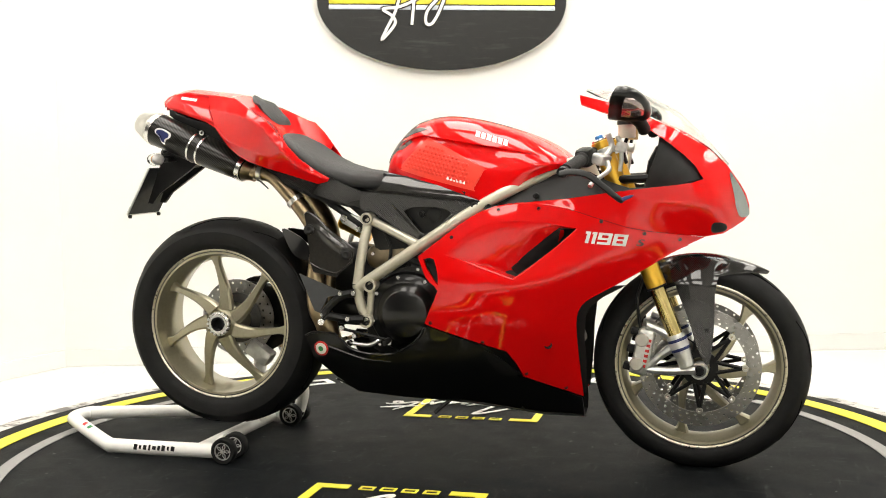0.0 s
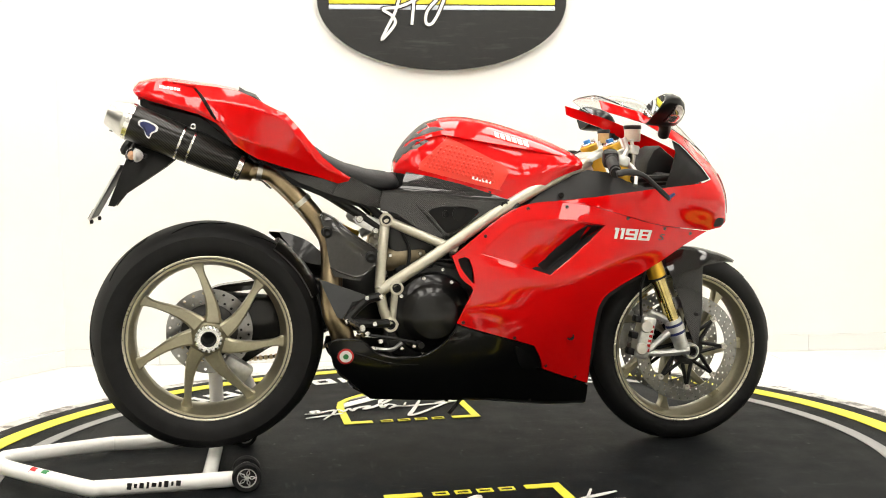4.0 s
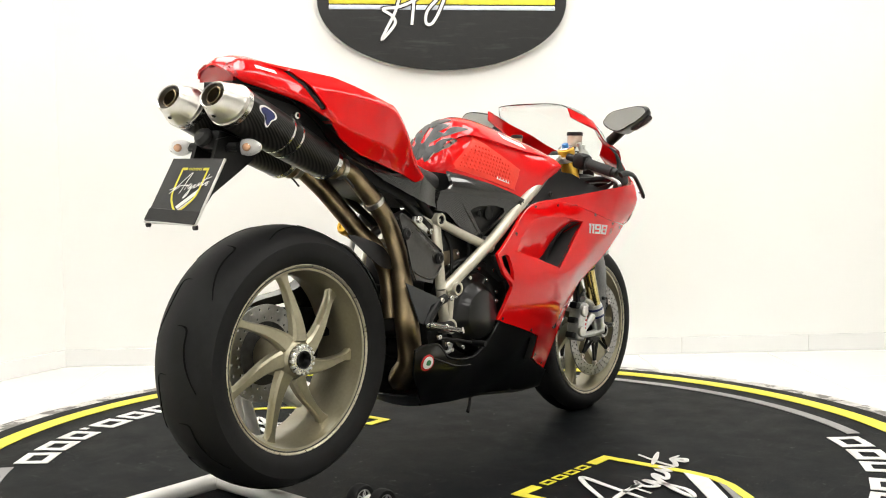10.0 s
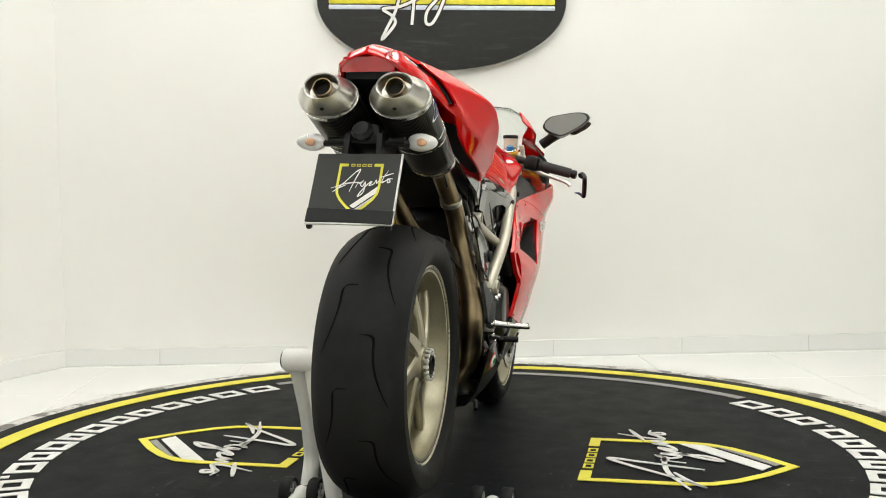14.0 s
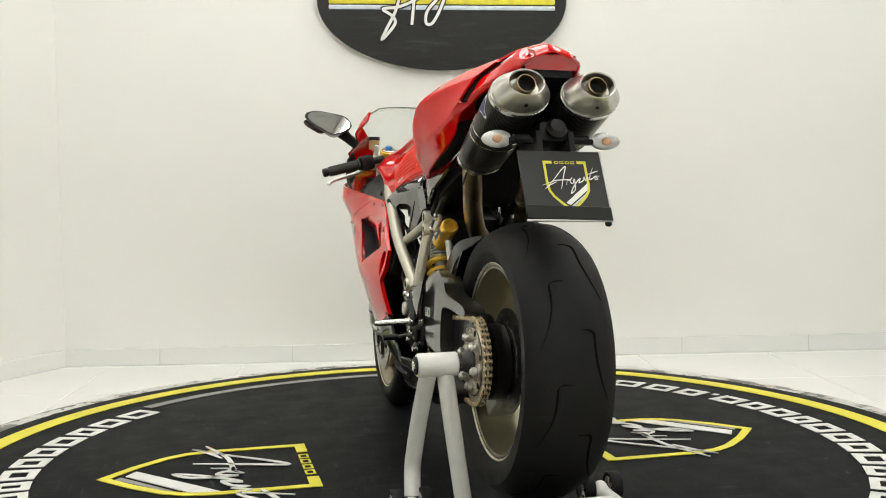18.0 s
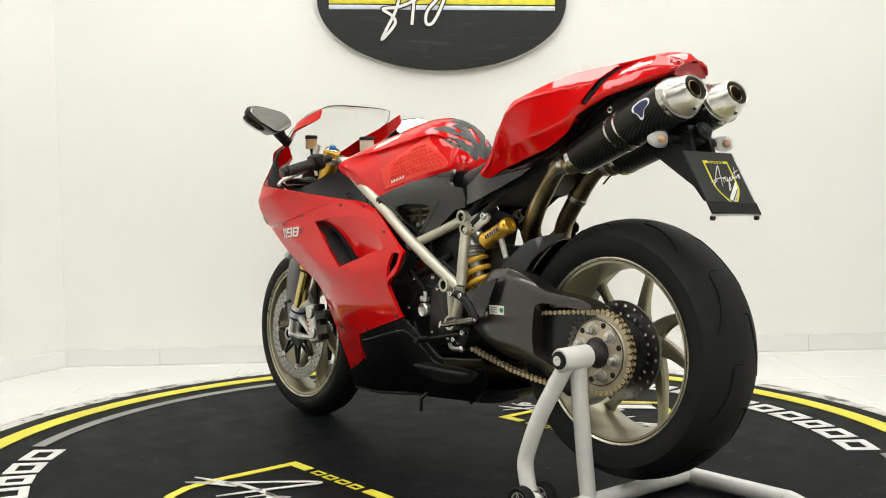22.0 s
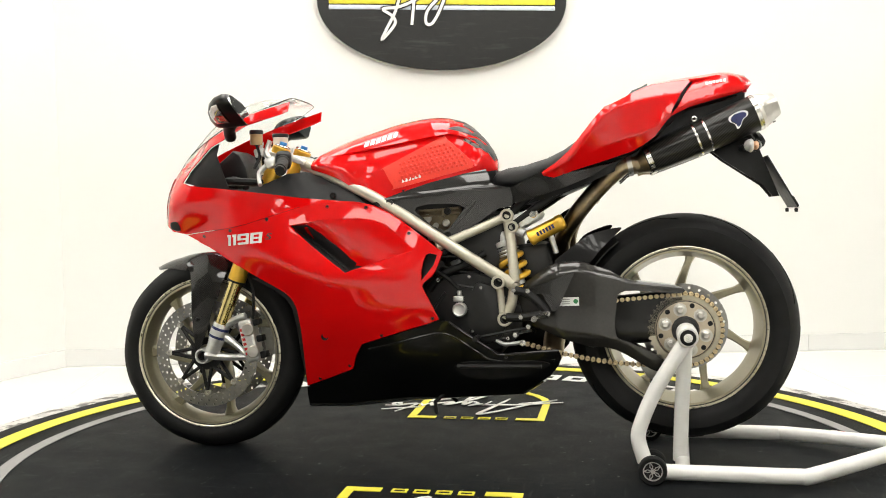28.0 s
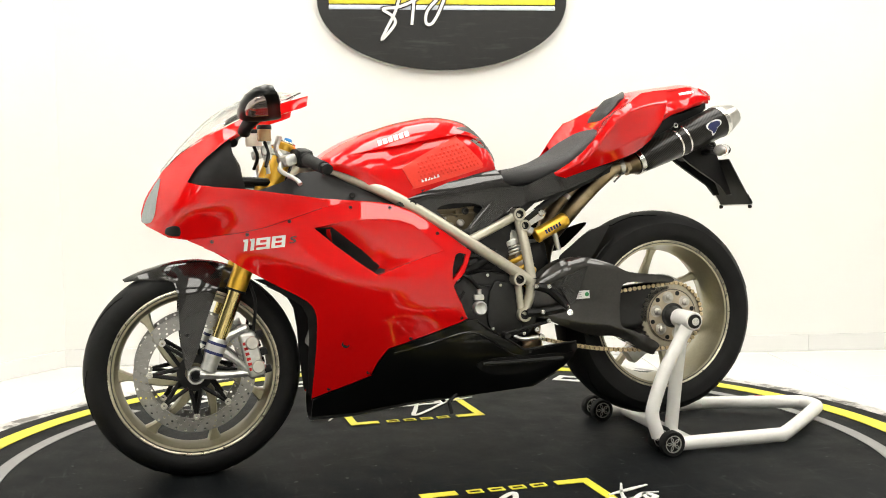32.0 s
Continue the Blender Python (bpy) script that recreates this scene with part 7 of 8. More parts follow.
# carbon side covers below tank and seat
COV_LINE = [(-0.2, 0.789), (-0.135, 0.784), (-0.083, 0.779), (0.02, 0.766), (0.1, 0.759), (0.175, 0.745)]


def COV(x, z):
    zc = float(np.interp(x, [p[0] for p in COV_LINE], [p[1] for p in COV_LINE]))
    base = float(np.interp(x, [-0.25, -0.15, -0.05, 0.05, 0.18], [0.13, 0.136, 0.148, 0.158, 0.168]))
    up = max(0.0, z - zc)
    return base - 0.1 * up - 9.0 * up * up - 0.14 * max(0, zc - z)


cov_out = [(-0.147, 0.822), (-0.135, 0.842), (-0.075, 0.83), (0.021, 0.805), (0.109, 0.775), (0.15, 0.760), (0.183, 0.748), (0.17, 0.738), (0.112, 0.735), (0.067, 0.709), (0.02, 0.68), (-0.021, 0.654), (-0.038, 0.637), (-0.052, 0.645), (-0.109, 0.684), (-0.173, 0.729), (-0.213, 0.735), (-0.215, 0.76), (-0.207, 0.789), (-0.165, 0.794), (-0.15, 0.806)]
cov_hole = [(-0.079, 0.731), (-0.07, 0.738), (-0.044, 0.744), (0.02, 0.744), (0.058, 0.735), (0.064, 0.725), (0.038, 0.701), (0.011, 0.679), (-0.02, 0.667), (-0.032, 0.672)]
cover = sub("side_cover", "glossy carbon side cover")
for side in (-1, 1):
    bm = bmesh.new()
    panel(bm, cov_out, COV, side, 0.01, 0.008, (cov_hole,), (COV_LINE,))
    part("cover_shell", bm, CARBON, cover, angle=30)
    bm = bmesh.new()
    tube(bm, [(x, side * (COV(x, z) - 0.001), z) for x, z in ((-0.114, 0.752), (-0.075, 0.709), (-0.04, 0.67))], [0.002, 0.004, 0.003], 8, 4)
    part("cover_rib", bm, CARBON, cover)
    if side < 0:
        bm = bmesh.new()
        panel(bm, cov_hole, lambda x, z: COV(x, z) - 0.014, side, 0.004, 0.02)
        part("cover_insert", bm, BLACK, cover)
        bm = bmesh.new()
        lathe(bm, [(0.0, 0), (0.02, 0), (0.02, 0.004), (0.017, 0.006), (0.0, 0.006)], (0.01, side * (COV(0.01, 0.722) - 0.014), 0.722), (0, side, 0), 24)
        part("round_plug", bm, BLACK, cover)
    for x, z in ((0.135, 0.747), (-0.029, 0.656), (-0.028, 0.722)):
        bm = bmesh.new()
        lathe(bm, [(0.0, 0), (0.0105, 0), (0.0105, 0.003), (0.007, 0.005), (0.005, 0.002), (0.0, 0.002)], (x, side * (COV(x, z) - (0.012 if z == 0.722 else 0)), z), (0, side, 0), 18)
        part("cover_bolt", bm, BLACK, cover)

# seat
seat = sub("seat", "dark grey rider seat")
bm = bmesh.new()
rings = []
for x, zt, zb, w in ((-0.472, 0.966, 0.945, 0.08), (-0.46, 0.96, 0.92, 0.115), (-0.416, 0.936, 0.875, 0.14), (-0.359, 0.895, 0.838, 0.15), (-0.31, 0.872, 0.812, 0.145), (-0.244, 0.853, 0.796, 0.124), (-0.195, 0.846, 0.789, 0.106), (-0.165, 0.837, 0.79, 0.092), (-0.150, 0.82, 0.80, 0.07)):
    ring = []
    for k in range(24):
        a = 2 * math.pi * k / 24
        c, s = math.cos(a), math.sin(a)
        y = w * math.copysign(abs(c) ** 0.45, c)
        h = math.copysign(abs(s) ** (0.75 if s > 0 else 0.4), s)
        ring.append(Vector((x, y, (zt + zb) / 2 + (zt - zb) / 2 * h)))
    rings.append(ring)
grid_faces(bm, rings)
part("seat_pad", bm, SEAT, seat, angle=60)

# tail
tail = sub("tail", "glossy red single-seat tail unit")
TAIL_TOP = [(-0.88, 1.07, 0.044), (-0.82, 1.094, 0.053), (-0.76, 1.093, 0.061), (-0.7, 1.084, 0.074), (-0.658, 1.079, 0.087), (-0.6, 1.068, 0.115), (-0.56, 1.048, 0.148), (-0.525, 1.027, 0.177), (-0.475, 1.003, 0.199), (-0.445, 0.97, 0.203), (-0.415, 0.932, 0.197), (-0.377, 0.886, 0.182), (-0.339, 0.854, 0.164), (-0.295, 0.828, 0.145)]
TAIL_HI = [(-0.88, 1.063, 0.057), (-0.85, 1.068, 0.067), (-0.78, 1.062, 0.088), (-0.71, 1.047, 0.113), (-0.655, 1.036, 0.139), (-0.603, 1.027, 0.165), (-0.525, 1.006, 0.204), (-0.482, 0.984, 0.215), (-0.45, 0.948, 0.216), (-0.42, 0.91, 0.207), (-0.385, 0.868, 0.191), (-0.34, 0.84, 0.17), (-0.295, 0.824, 0.154)]
TAIL_LO = [(-0.88, 1.056, 0.06), (-0.84, 1.05, 0.075), (-0.765, 1.03, 0.105), (-0.7, 1.012, 0.134), (-0.65, 0.984, 0.155), (-0.62, 0.954, 0.165), (-0.571, 0.93, 0.178), (-0.494, 0.903, 0.19), (-0.386, 0.857, 0.179), (-0.325, 0.83, 0.161), (-0.295, 0.821, 0.152)]
TAIL_BOT = [(-0.88, 1.048, 0.053), (-0.837, 1.043, 0.068), (-0.765, 1.022, 0.099), (-0.702, 1.003, 0.125), (-0.656, 0.975, 0.143), (-0.61, 0.922, 0.15), (-0.548, 0.882, 0.158), (-0.482, 0.86, 0.164), (-0.389, 0.832, 0.162), (-0.334, 0.815, 0.152), (-0.295, 0.81, 0.142)]
TAIL = loft(TAIL_TOP, TAIL_HI, TAIL_LO, TAIL_BOT)
tail_top_line = [(-0.876, 1.072), (-0.862, 1.084), (-0.82, 1.094), (-0.788, 1.096), (-0.723, 1.087), (-0.658, 1.079), (-0.6, 1.068), (-0.56, 1.048), (-0.525, 1.027), (-0.496, 1.011), (-0.475, 1.003), (-0.445, 0.97), (-0.415, 0.932), (-0.377, 0.886), (-0.339, 0.854), (-0.299, 0.828)]
tail_out = tail_top_line + [(-0.305, 0.819), (-0.334, 0.813), (-0.389, 0.832), (-0.482, 0.860), (-0.548, 0.882), (-0.58, 0.9), (-0.61, 0.922), (-0.64, 0.962), (-0.656, 0.979), (-0.702, 1.003), (-0.765, 1.022), (-0.837, 1.043), (-0.862, 1.055)]
gap = [(-0.716, 1.077), (-0.708, 1.077), (-0.6865, 1.05), (-0.668, 1.016), (-0.655, 0.992), (-0.657, 0.985), (-0.67, 1.001), (-0.687, 1.031), (-0.702, 1.058)]


def tail_base(x, z):
    """The rear of the tail is set in behind the curved vent."""
    behind = float(np.interp(z, [0.984, 1.0, 1.03, 1.058, 1.08], [-0.656, -0.667, -0.681, -0.696, -0.712])) - x
    return TAIL(x, z) - (0.016 * max(0.0, 1 - behind / 0.09) if behind > 0 else 0.0)


TAIL_R = tail_base
for side in (-1, 1):
    bm = bmesh.new()
    panel(bm, tail_out, TAIL_R, side, 0.006, 0.008, (gap,), ([p[:2] for p in TAIL_HI[1:-1]], [p[:2] for p in TAIL_LO[2:-1]]))
    part("tail_side", bm, RED, tail, angle=30)
    bm = bmesh.new()
    panel(bm, gap, lambda x, z: TAIL_R(x, z) - 0.012, side, 0.004, 0.02)
    part("tail_vent", bm, BLACK, tail, "black curved tail vent")
    bm = bmesh.new()
    for k in range(6):
        x, z = -0.805 + 0.0095 * k, 1.076 - 0.0016 * k
        panel(bm, [(x, z), (x + 0.0072, z - 0.001), (x + 0.0072, z + 0.0075), (x, z + 0.0085)], lambda a, b: TAIL_R(a, b) + 0.0014, side, 0.003, 0.02)
    part("print_bar", bm, WHITE, tail, "white printed blocks", smooth=False)
    bm = bmesh.new()
    panel(bm, [(-0.84, 1.04), (-0.70, 1.007), (-0.655, 0.96), (-0.62, 0.93), (-0.557, 0.884), (-0.49, 0.856), (-0.41, 0.835), (-0.305, 0.838), (-0.26, 0.812), (-0.207, 0.787), (-0.21, 0.742), (-0.25, 0.75), (-0.36, 0.785), (-0.44, 0.818), (-0.495, 0.851), (-0.55, 0.876), (-0.612, 0.915), (-0.645, 0.957), (-0.70, 0.996), (-0.83, 1.03)],
          thin_plate([(-0.84, 1.03, 0.058), (-0.7, 1.0, 0.09), (-0.62, 0.93, 0.11), (-0.557, 0.87, 0.122), (-0.4, 0.81, 0.142), (-0.3, 0.83, 0.146), (-0.24, 0.77, 0.128), (-0.66, 0.94, 0.12)]), side, 0.008, 0.02)
    part("tail_tray", bm, CARBON, tail, "glossy black under-tail tray")
for side in (-1, 1):
    bm = bmesh.new()
    panel(bm, [(-0.878, 1.072), (-0.864, 1.085), (-0.834, 1.094), (-0.846, 1.075), (-0.856, 1.056), (-0.864, 1.053)], lambda x, z: TAIL_R(x, z) + 0.0015, side, 0.004, 0.012)
    part("lamp_wing", bm, LENS_RED, tail, "red tail lamp lens")
# top shell, dropping to the seat in a red scoop
bm = bmesh.new()
rings = []
for (x, z), crown in zip(tail_top_line[:13], (0.014, 0.015, 0.015, 0.014, 0.014, 0.014, 0.013, 0.004, -0.008, -0.02, -0.03, -0.045, -0.05)):
    w = TAIL(x, z) - 0.002
    rings.append([Vector((x, w * u, z + crown * (1 - abs(u) ** (1.3 if crown > 0 else 2.6)))) for u in np.linspace(-1, 1, 17)] + [Vector((x, w * u, z - 0.005 + crown * (1 - abs(u) ** (1.3 if crown > 0 else 2.6)))) for u in np.linspace(1, -1, 17)])
grid_faces(bm, rings)
part("tail_top", bm, RED, tail)
bm = bmesh.new()
rings = []
for x, z, w in ((-0.592, 1.079, 0.02), (-0.575, 1.068, 0.05), (-0.548, 1.058, 0.066), (-0.53, 1.036, 0.072), (-0.51, 1.014, 0.07), (-0.497, 1.0, 0.05)):
    rings.append([Vector((x, w * u, z + 0.006 - 0.012 * abs(u) ** 3)) for u in np.linspace(-1, 1, 11)] + [Vector((x + 0.004, w * u, z - 0.03)) for u in np.linspace(1, -1, 11)])
grid_faces(bm, rings)
part("back_pad", bm, SEAT, tail, "dark grey back pad")
# tail lamp and rear face
bm = bmesh.new()
grid_faces(bm, [[Vector((-0.872 + abs(u) * 0.01, 0.052 * u, 1.074)) for u in np.linspace(-1, 1, 9)] + [Vector((-0.85, 0.056 * u, 1.05 - 0.004 * abs(u))) for u in np.linspace(1, -1, 9)],
                [Vector((-0.878 + abs(u) * 0.012, 0.054 * u, 1.077)) for u in np.linspace(-1, 1, 9)] + [Vector((-0.862, 0.06 * u, 1.045)) for u in np.linspace(1, -1, 9)]])
part("tail_lamp", bm, LENS_RED, tail, "red tail lamp lens")
bm = bmesh.new()
rings = []
for x, zt, zb, w in ((-0.858, 1.05, 1.03, 0.05), (-0.82, 1.06, 1.0, 0.058), (-0.72, 1.04, 0.965, 0.08), (-0.62, 0.97, 0.905, 0.085), (-0.5, 0.88, 0.83, 0.1), (-0.36, 0.82, 0.77, 0.12), (-0.25, 0.79, 0.74, 0.1)):
    rings.append([Vector((x, -w, zb)), Vector((x, -w, zt)), Vector((x, w, zt)), Vector((x, w, zb))])
grid_faces(bm, rings)
part("tail_underside", bm, BLACK, tail, angle=20)

# plate carrier, board and signals
carrier = sub("plate_carrier", "black plate carrier with a printed board and signals")
for side in (-1, 1):
    bm = bmesh.new()
    prism(bm, [(-0.75, 0.90), (-0.86, 0.92), (-0.893, 0.912), (-0.9, 0.88), (-0.935, 0.80), (-0.953, 0.757), (-0.935, 0.755), (-0.91, 0.79), (-0.86, 0.82), (-0.80, 0.86)], side * 0.03, side * 0.042, 0.002)
    part("carrier_arm", bm, BLACK, carrier)
bm = bmesh.new()
box(bm, (0.1, 0.07, 0.05), pose(-0.84, 0, 0.9, 0, 15, 0), 0.015, 2)
box(bm, (0.03, 0.2, 0.014), pose(-0.858, 0, 0.892), 0.006, 2)
lathe(bm, [(0.0, 0), (0.022, 0), (0.0235, 0.01), (0.016, 0.02), (0.0, 0.022)], (-0.895, 0, 0.913), (-0.8, 0, 0.5), 20)
part("carrier_body", bm, BLACK, carrier)
pm = Matrix.Translation((-0.955, 0.0, 0.796)) @ Matrix.Rotation(radians(-90), 4, "Z") @ Matrix.Rotation(radians(90 - 30), 4, "X")
bm = bmesh.new()
box(bm, (0.184, 0.166, 0.004), pm, 0.001, 1)
part("plate_board", bm, PLATE, carrier, "black square board with a printed shield")
bm = bmesh.new()
box(bm, (0.186, 0.032, 0.005), pm @ pose(0, -0.066, 0.002, 0, 0, -1.5), 0.0015, 1)
part("plate_band", bm, BLACK, carrier)
bm = bmesh.new()
box(bm, (0.187, 0.004, 0.006), pm @ pose(0, -0.083, 0.0), 0.001, 1)
box(bm, (0.004, 0.166, 0.006), pm @ pose(0.0925, 0, 0.0), 0.001, 1)
part("plate_edge", bm, ALU, carrier, "thin bright edge strip")
holder = new("plate_print")
holder.parent = carrier
emblem(holder, 0.2, pm @ Matrix.Translation((0.008, 0.058, 0.0022)), (SIGN_YELLOW, WHITE, SILVER), 0.0, 0.012, 0.0006)
for s in (-1, 1):
    bm = bmesh.new()
    lathe(bm, [(0.0, 0), (0.006, 0), (0.006, 0.008), (0.0, 0.01)], pm @ Vector((s * 0.085, -0.088, -0.004)), (1, 0, 0), 10)
    part("plate_knob", bm, BLACK, carrier)
for side in (-1, 1):
    sig = new("turn_signal")
    sig.parent = carrier
    sig["label"] = "clear teardrop turn signal"
    bm = bmesh.new()
    tube(bm, [(-0.865, side * 0.05, 0.897), (-0.868, side * 0.085, 0.897)], 0.009, 10)
    part("stem", bm, BLACK, sig)
    c = Vector((-0.872, side * 0.124, 0.894))
    for mt, scl, nm in ((SILVER, (0.012, 0.031, 0.0172), "signal_back"), (LENS, (0.024, 0.034, 0.0195), "lens"), (AMBER, (0.0065, 0.011, 0.0075), "bulb")):
        bm = bmesh.new()
        rings = []
        for k in range(13):
            s = k / 12
            y = -1 + 2 * s
            r = (1 - abs(y) ** 2.4) ** 0.5 * (1.0 - 0.25 * max(0, y)) if 0 < k < 12 else 0.03
            off = {"signal_back": 0.009, "bulb": -0.006}.get(nm, 0.0)
            rings.append([c + Vector((scl[0] * r * math.cos(a) + off, side * scl[1] * y, scl[2] * r * math.sin(a))) for a in (2 * math.pi * q / 18 for q in range(18))])
        grid_faces(bm, rings)
        ob = part(nm, bm, mt, sig)
        if nm == "lens":
            ob.visible_shadow = False

# bars, grips, levers, mirrors
yoke = sub("top_yoke", "silver top fork yoke with gold and blue adjusters")
bm = bmesh.new()
box(bm, (0.05, 0.2, 0.016), pose(0.432, 0, 0.88, 0, -24, 0), 0.006, 2)
part("yoke_plate", bm, ALU, yoke)
for side in (-1, 1):
    c = Vector((FX - 0.03 + FDX * 0.655, side * 0.1, FZ + 0.005 + FDZ * 0.655))
    d = Vector((FDX, 0, FDZ))
    for lo, hi, r, m, nm in ((-0.035, -0.015, 0.034, ALU, "clamp_ring"), (-0.015, 0.006, 0.0275, GOLD, "gold_cap"), (0.006, 0.012, 0.024, STEEL, "cap_ring"), (0.012, 0.022, 0.011, SKY_BLUE, "blue_adjuster")):
        bm = bmesh.new()
        lathe(bm, [(0.0, lo), (r * 0.95, lo), (r, lo + 0.002), (r, hi - 0.002), (r * 0.9, hi), (0.0, hi)], c, d, 24)
        part(nm, bm, m, yoke)
    bar = sub("handlebar", "black handlebar with grip and levers")
    g0, g1 = Vector((0.455, side * 0.14, 0.885)), Vector((0.405, side * 0.325, 0.838))
    gd = (g1 - g0).normalized()
    bm = bmesh.new()
    tube(bm, [g0 - gd * 0.02, g1], 0.012, 14)
    part("bar_tube", bm, BLACK, bar)
    bm = bmesh.new()
    prof = [(0.0, 0.07), (0.0205, 0.07), (0.0205, 0.075), (0.017, 0.078)] + [(0.0165 + 0.0008 * (k % 2), 0.08 + 0.006 * k) for k in range(17)] + [(0.0175, 0.183), (0.0, 0.186)]
    lathe(bm, prof, g0, gd, 20)
    part("grip", bm, GRIP, bar, "ribbed black rubber grip")
    bm = bmesh.new()
    lathe(bm, [(0.0, 0.188), (0.0145, 0.188), (0.0155, 0.194), (0.0145, 0.204), (0.008, 0.206), (0.0, 0.206)], g0, gd, 18)
    part("bar_end", bm, BLACK, bar)
    bm = bmesh.new()
    box(bm, (0.045, 0.05, 0.05), Matrix.Translation(g0 + gd * 0.045) @ gd.to_track_quat("Y", "Z").to_matrix().to_4x4(), 0.012, 2)
    part("switch_block", bm, BLACK, bar)
    bm = bmesh.new()
    box(bm, (0.035, 0.07, 0.03), pose(0.485, side * 0.17, 0.868, 0, 20, side * 15), 0.008, 2)
    tube(bm, [(0.49, side * 0.15, 0.87), (0.51, side * 0.14, 0.9), (0.50, side * 0.135, 0.935)], 0.008, 8, 3)
    part("master_cylinder", bm, ALU, bar, "cast silver master cylinder")
    bm = bmesh.new()
    tube(bm, [(0.5, side * 0.17, 0.86), (0.508, side * 0.2, 0.842), (0.5, side * 0.235, 0.83), (0.478, side * 0.29, 0.812), (0.47, side * 0.305, 0.80)], [0.008, 0.0075, 0.006, 0.0055, 0.0065], 10, 4)
    part("lever", bm, ALU, bar, "silver hand lever")
    # fluid pots
    pot = Vector((0.546, side * 0.09, 0.942)) if side < 0 else Vector((0.541, side * 0.139, 0.938))
    h = 0.036 if side < 0 else 0.032
    r = 0.024 if side < 0 else 0.0185
    bm = bmesh.new()
    lathe(bm, [(0.0, -h / 2), (r * 0.9, -h / 2), (r, -h / 2 + 0.004), (r, h / 2), (0.0, h / 2)], pot, (0, 0, 1), 24)
    part("fluid_pot", bm, FLUID if side > 0 else mat("milky_plastic", (0.62, 0.55, 0.45), 0.35, 0.0, 0.5), bar, "translucent fluid pot")
    bm = bmesh.new()
    lathe(bm, [(0.0, h / 2), (r * 1.1, h / 2), (r * 1.1, h / 2 + 0.009), (r, h / 2 + 0.012), (0.0, h / 2 + 0.012)], pot, (0, 0, 1), 24)
    part("pot_cap", bm, BLACK, bar)
    bm = bmesh.new()
    tube(bm, [pot - Vector((0, 0, h / 2)), pot - Vector((0.01, 0, 0.05)), pot - Vector((0.0, -side * 0.02, 0.085))], 0.005, 8, 4)
    part("pot_hose", bm, BLACK, bar)
    if side < 0:
        bm = bmesh.new()
        tube(bm, [g1 + gd * 0.022, (0.43, -0.352, 0.838), (0.47, -0.353, 0.83), (0.51, -0.35, 0.80), (0.548, -0.345, 0.768), (0.556, -0.338, 0.764)], [0.011, 0.011, 0.010, 0.010, 0.009, 0.005], 10, 4, 0.6)
        part("lever_guard", bm, BLACK, bar, "black curved lever guard")
        bm = bmesh.new()
        tube(bm, [(0.552, -0.342, 0.766), (0.575, -0.325, 0.775), (0.58, -0.31, 0.776)], [0.006, 0.004, 0.001], 8)
        part("guard_tip", bm, BLUE, bar, "blue guard tip")
    # mirrors
    mir = sub("mirror", "black rear-view mirror with a clear lens in its shell")
    shape = spline([(0.203, 0.998, 0), (0.209, 1.02, 0), (0.228, 1.035, 0), (0.27, 1.044, 0), (0.315, 1.05, 0), (0.347, 1.046, 0), (0.358, 1.029, 0), (0.338, 1.006, 0), (0.306, 0.987, 0), (0.27, 0.969, 0), (0.231, 0.978, 0)], 5, True)
    mid_y, mid_z = 0.28, 1.01

    def mir_at(d, f, shift=0.0, lift=0.0):
        """A ring of the shell, d ahead of the glass and scaled by f round its middle."""
        ring = []
        for p in shape:
            y, z = mid_y + shift + (p.x - mid_y) * f, mid_z + lift + (p.y - mid_z) * f
            ring.append(Vector((0.536 + (z - 1.0) * 0.42 - (y - 0.2) * 0.074 + d, side * y + (0.016 if side > 0 else 0.0), z)))
        return ring
    bm = bmesh.new()
    grid_faces(bm, [mir_at(-0.004, 0.96), mir_at(0.0, 1.0), mir_at(0.014, 1.03, 0, -0.001), mir_at(0.04, 0.97, -0.004, -0.006), mir_at(0.066, 0.8, -0.01, -0.014), mir_at(0.086, 0.55, -0.018, -0.024), mir_at(0.096, 0.25, -0.024, -0.03)])
    part("mirror_shell", bm, BELLY, mir)
    bm = bmesh.new()
    grid_faces(bm, [mir_at(-0.0065, 0.91), mir_at(-0.003, 0.93)])
    part("mirror_glass", bm, MIRROR, mir, "mirror glass", smooth=False)
    bm = bmesh.new()
    tube(bm, [(0.575, side * 0.25, 0.983), (0.592, side * 0.222, 0.962), (0.6, side * 0.192, 0.942)], [0.022, 0.017, 0.017], 12, 4)
    part("mirror_stalk", bm, BLACK, mir)
    bm = bmesh.new()
    grid_faces(bm, [mir_at(0.034, 0.6, 0.036, -0.012), mir_at(0.054, 0.56, 0.031, -0.015), mir_at(0.072, 0.42, 0.02, -0.021), mir_at(0.084, 0.2, 0.006, -0.025)])
    part("mirror_lens", bm, mat("signal_glass", (0.3, 0.24, 0.23), 0.06, 0.7, 1.0), mir, "clear signal lens")

# ---- the stand ----
stand = thing("paddock_stand", "white tubular rear wheel stand with small black wheels", "stand")
TUBE = 0.0215
bm = bmesh.new()
tube(bm, [(-0.60, -0.242, 0.026), (-0.80, -0.242, 0.025), (-0.97, -0.242, 0.025), (-1.02, -0.228, 0.027), (-1.235, -0.066, 0.048), (-1.268, -0.025, 0.051), (-1.268, 0.025, 0.051), (-1.235, 0.066, 0.048), (-1.02, 0.228, 0.027), (-0.97, 0.242, 0.025), (-0.80, 0.242, 0.025), (-0.60, 0.242, 0.026)], TUBE, 18, 5)
part("base_tube", bm, WHITE_STEEL, stand)
bm = bmesh.new()
tube(bm, [(-0.68, 0.235, 0.026), (-0.69, 0.0, 0.027), (-0.70, -0.235, 0.026)], TUBE * 0.92, 16, 3)
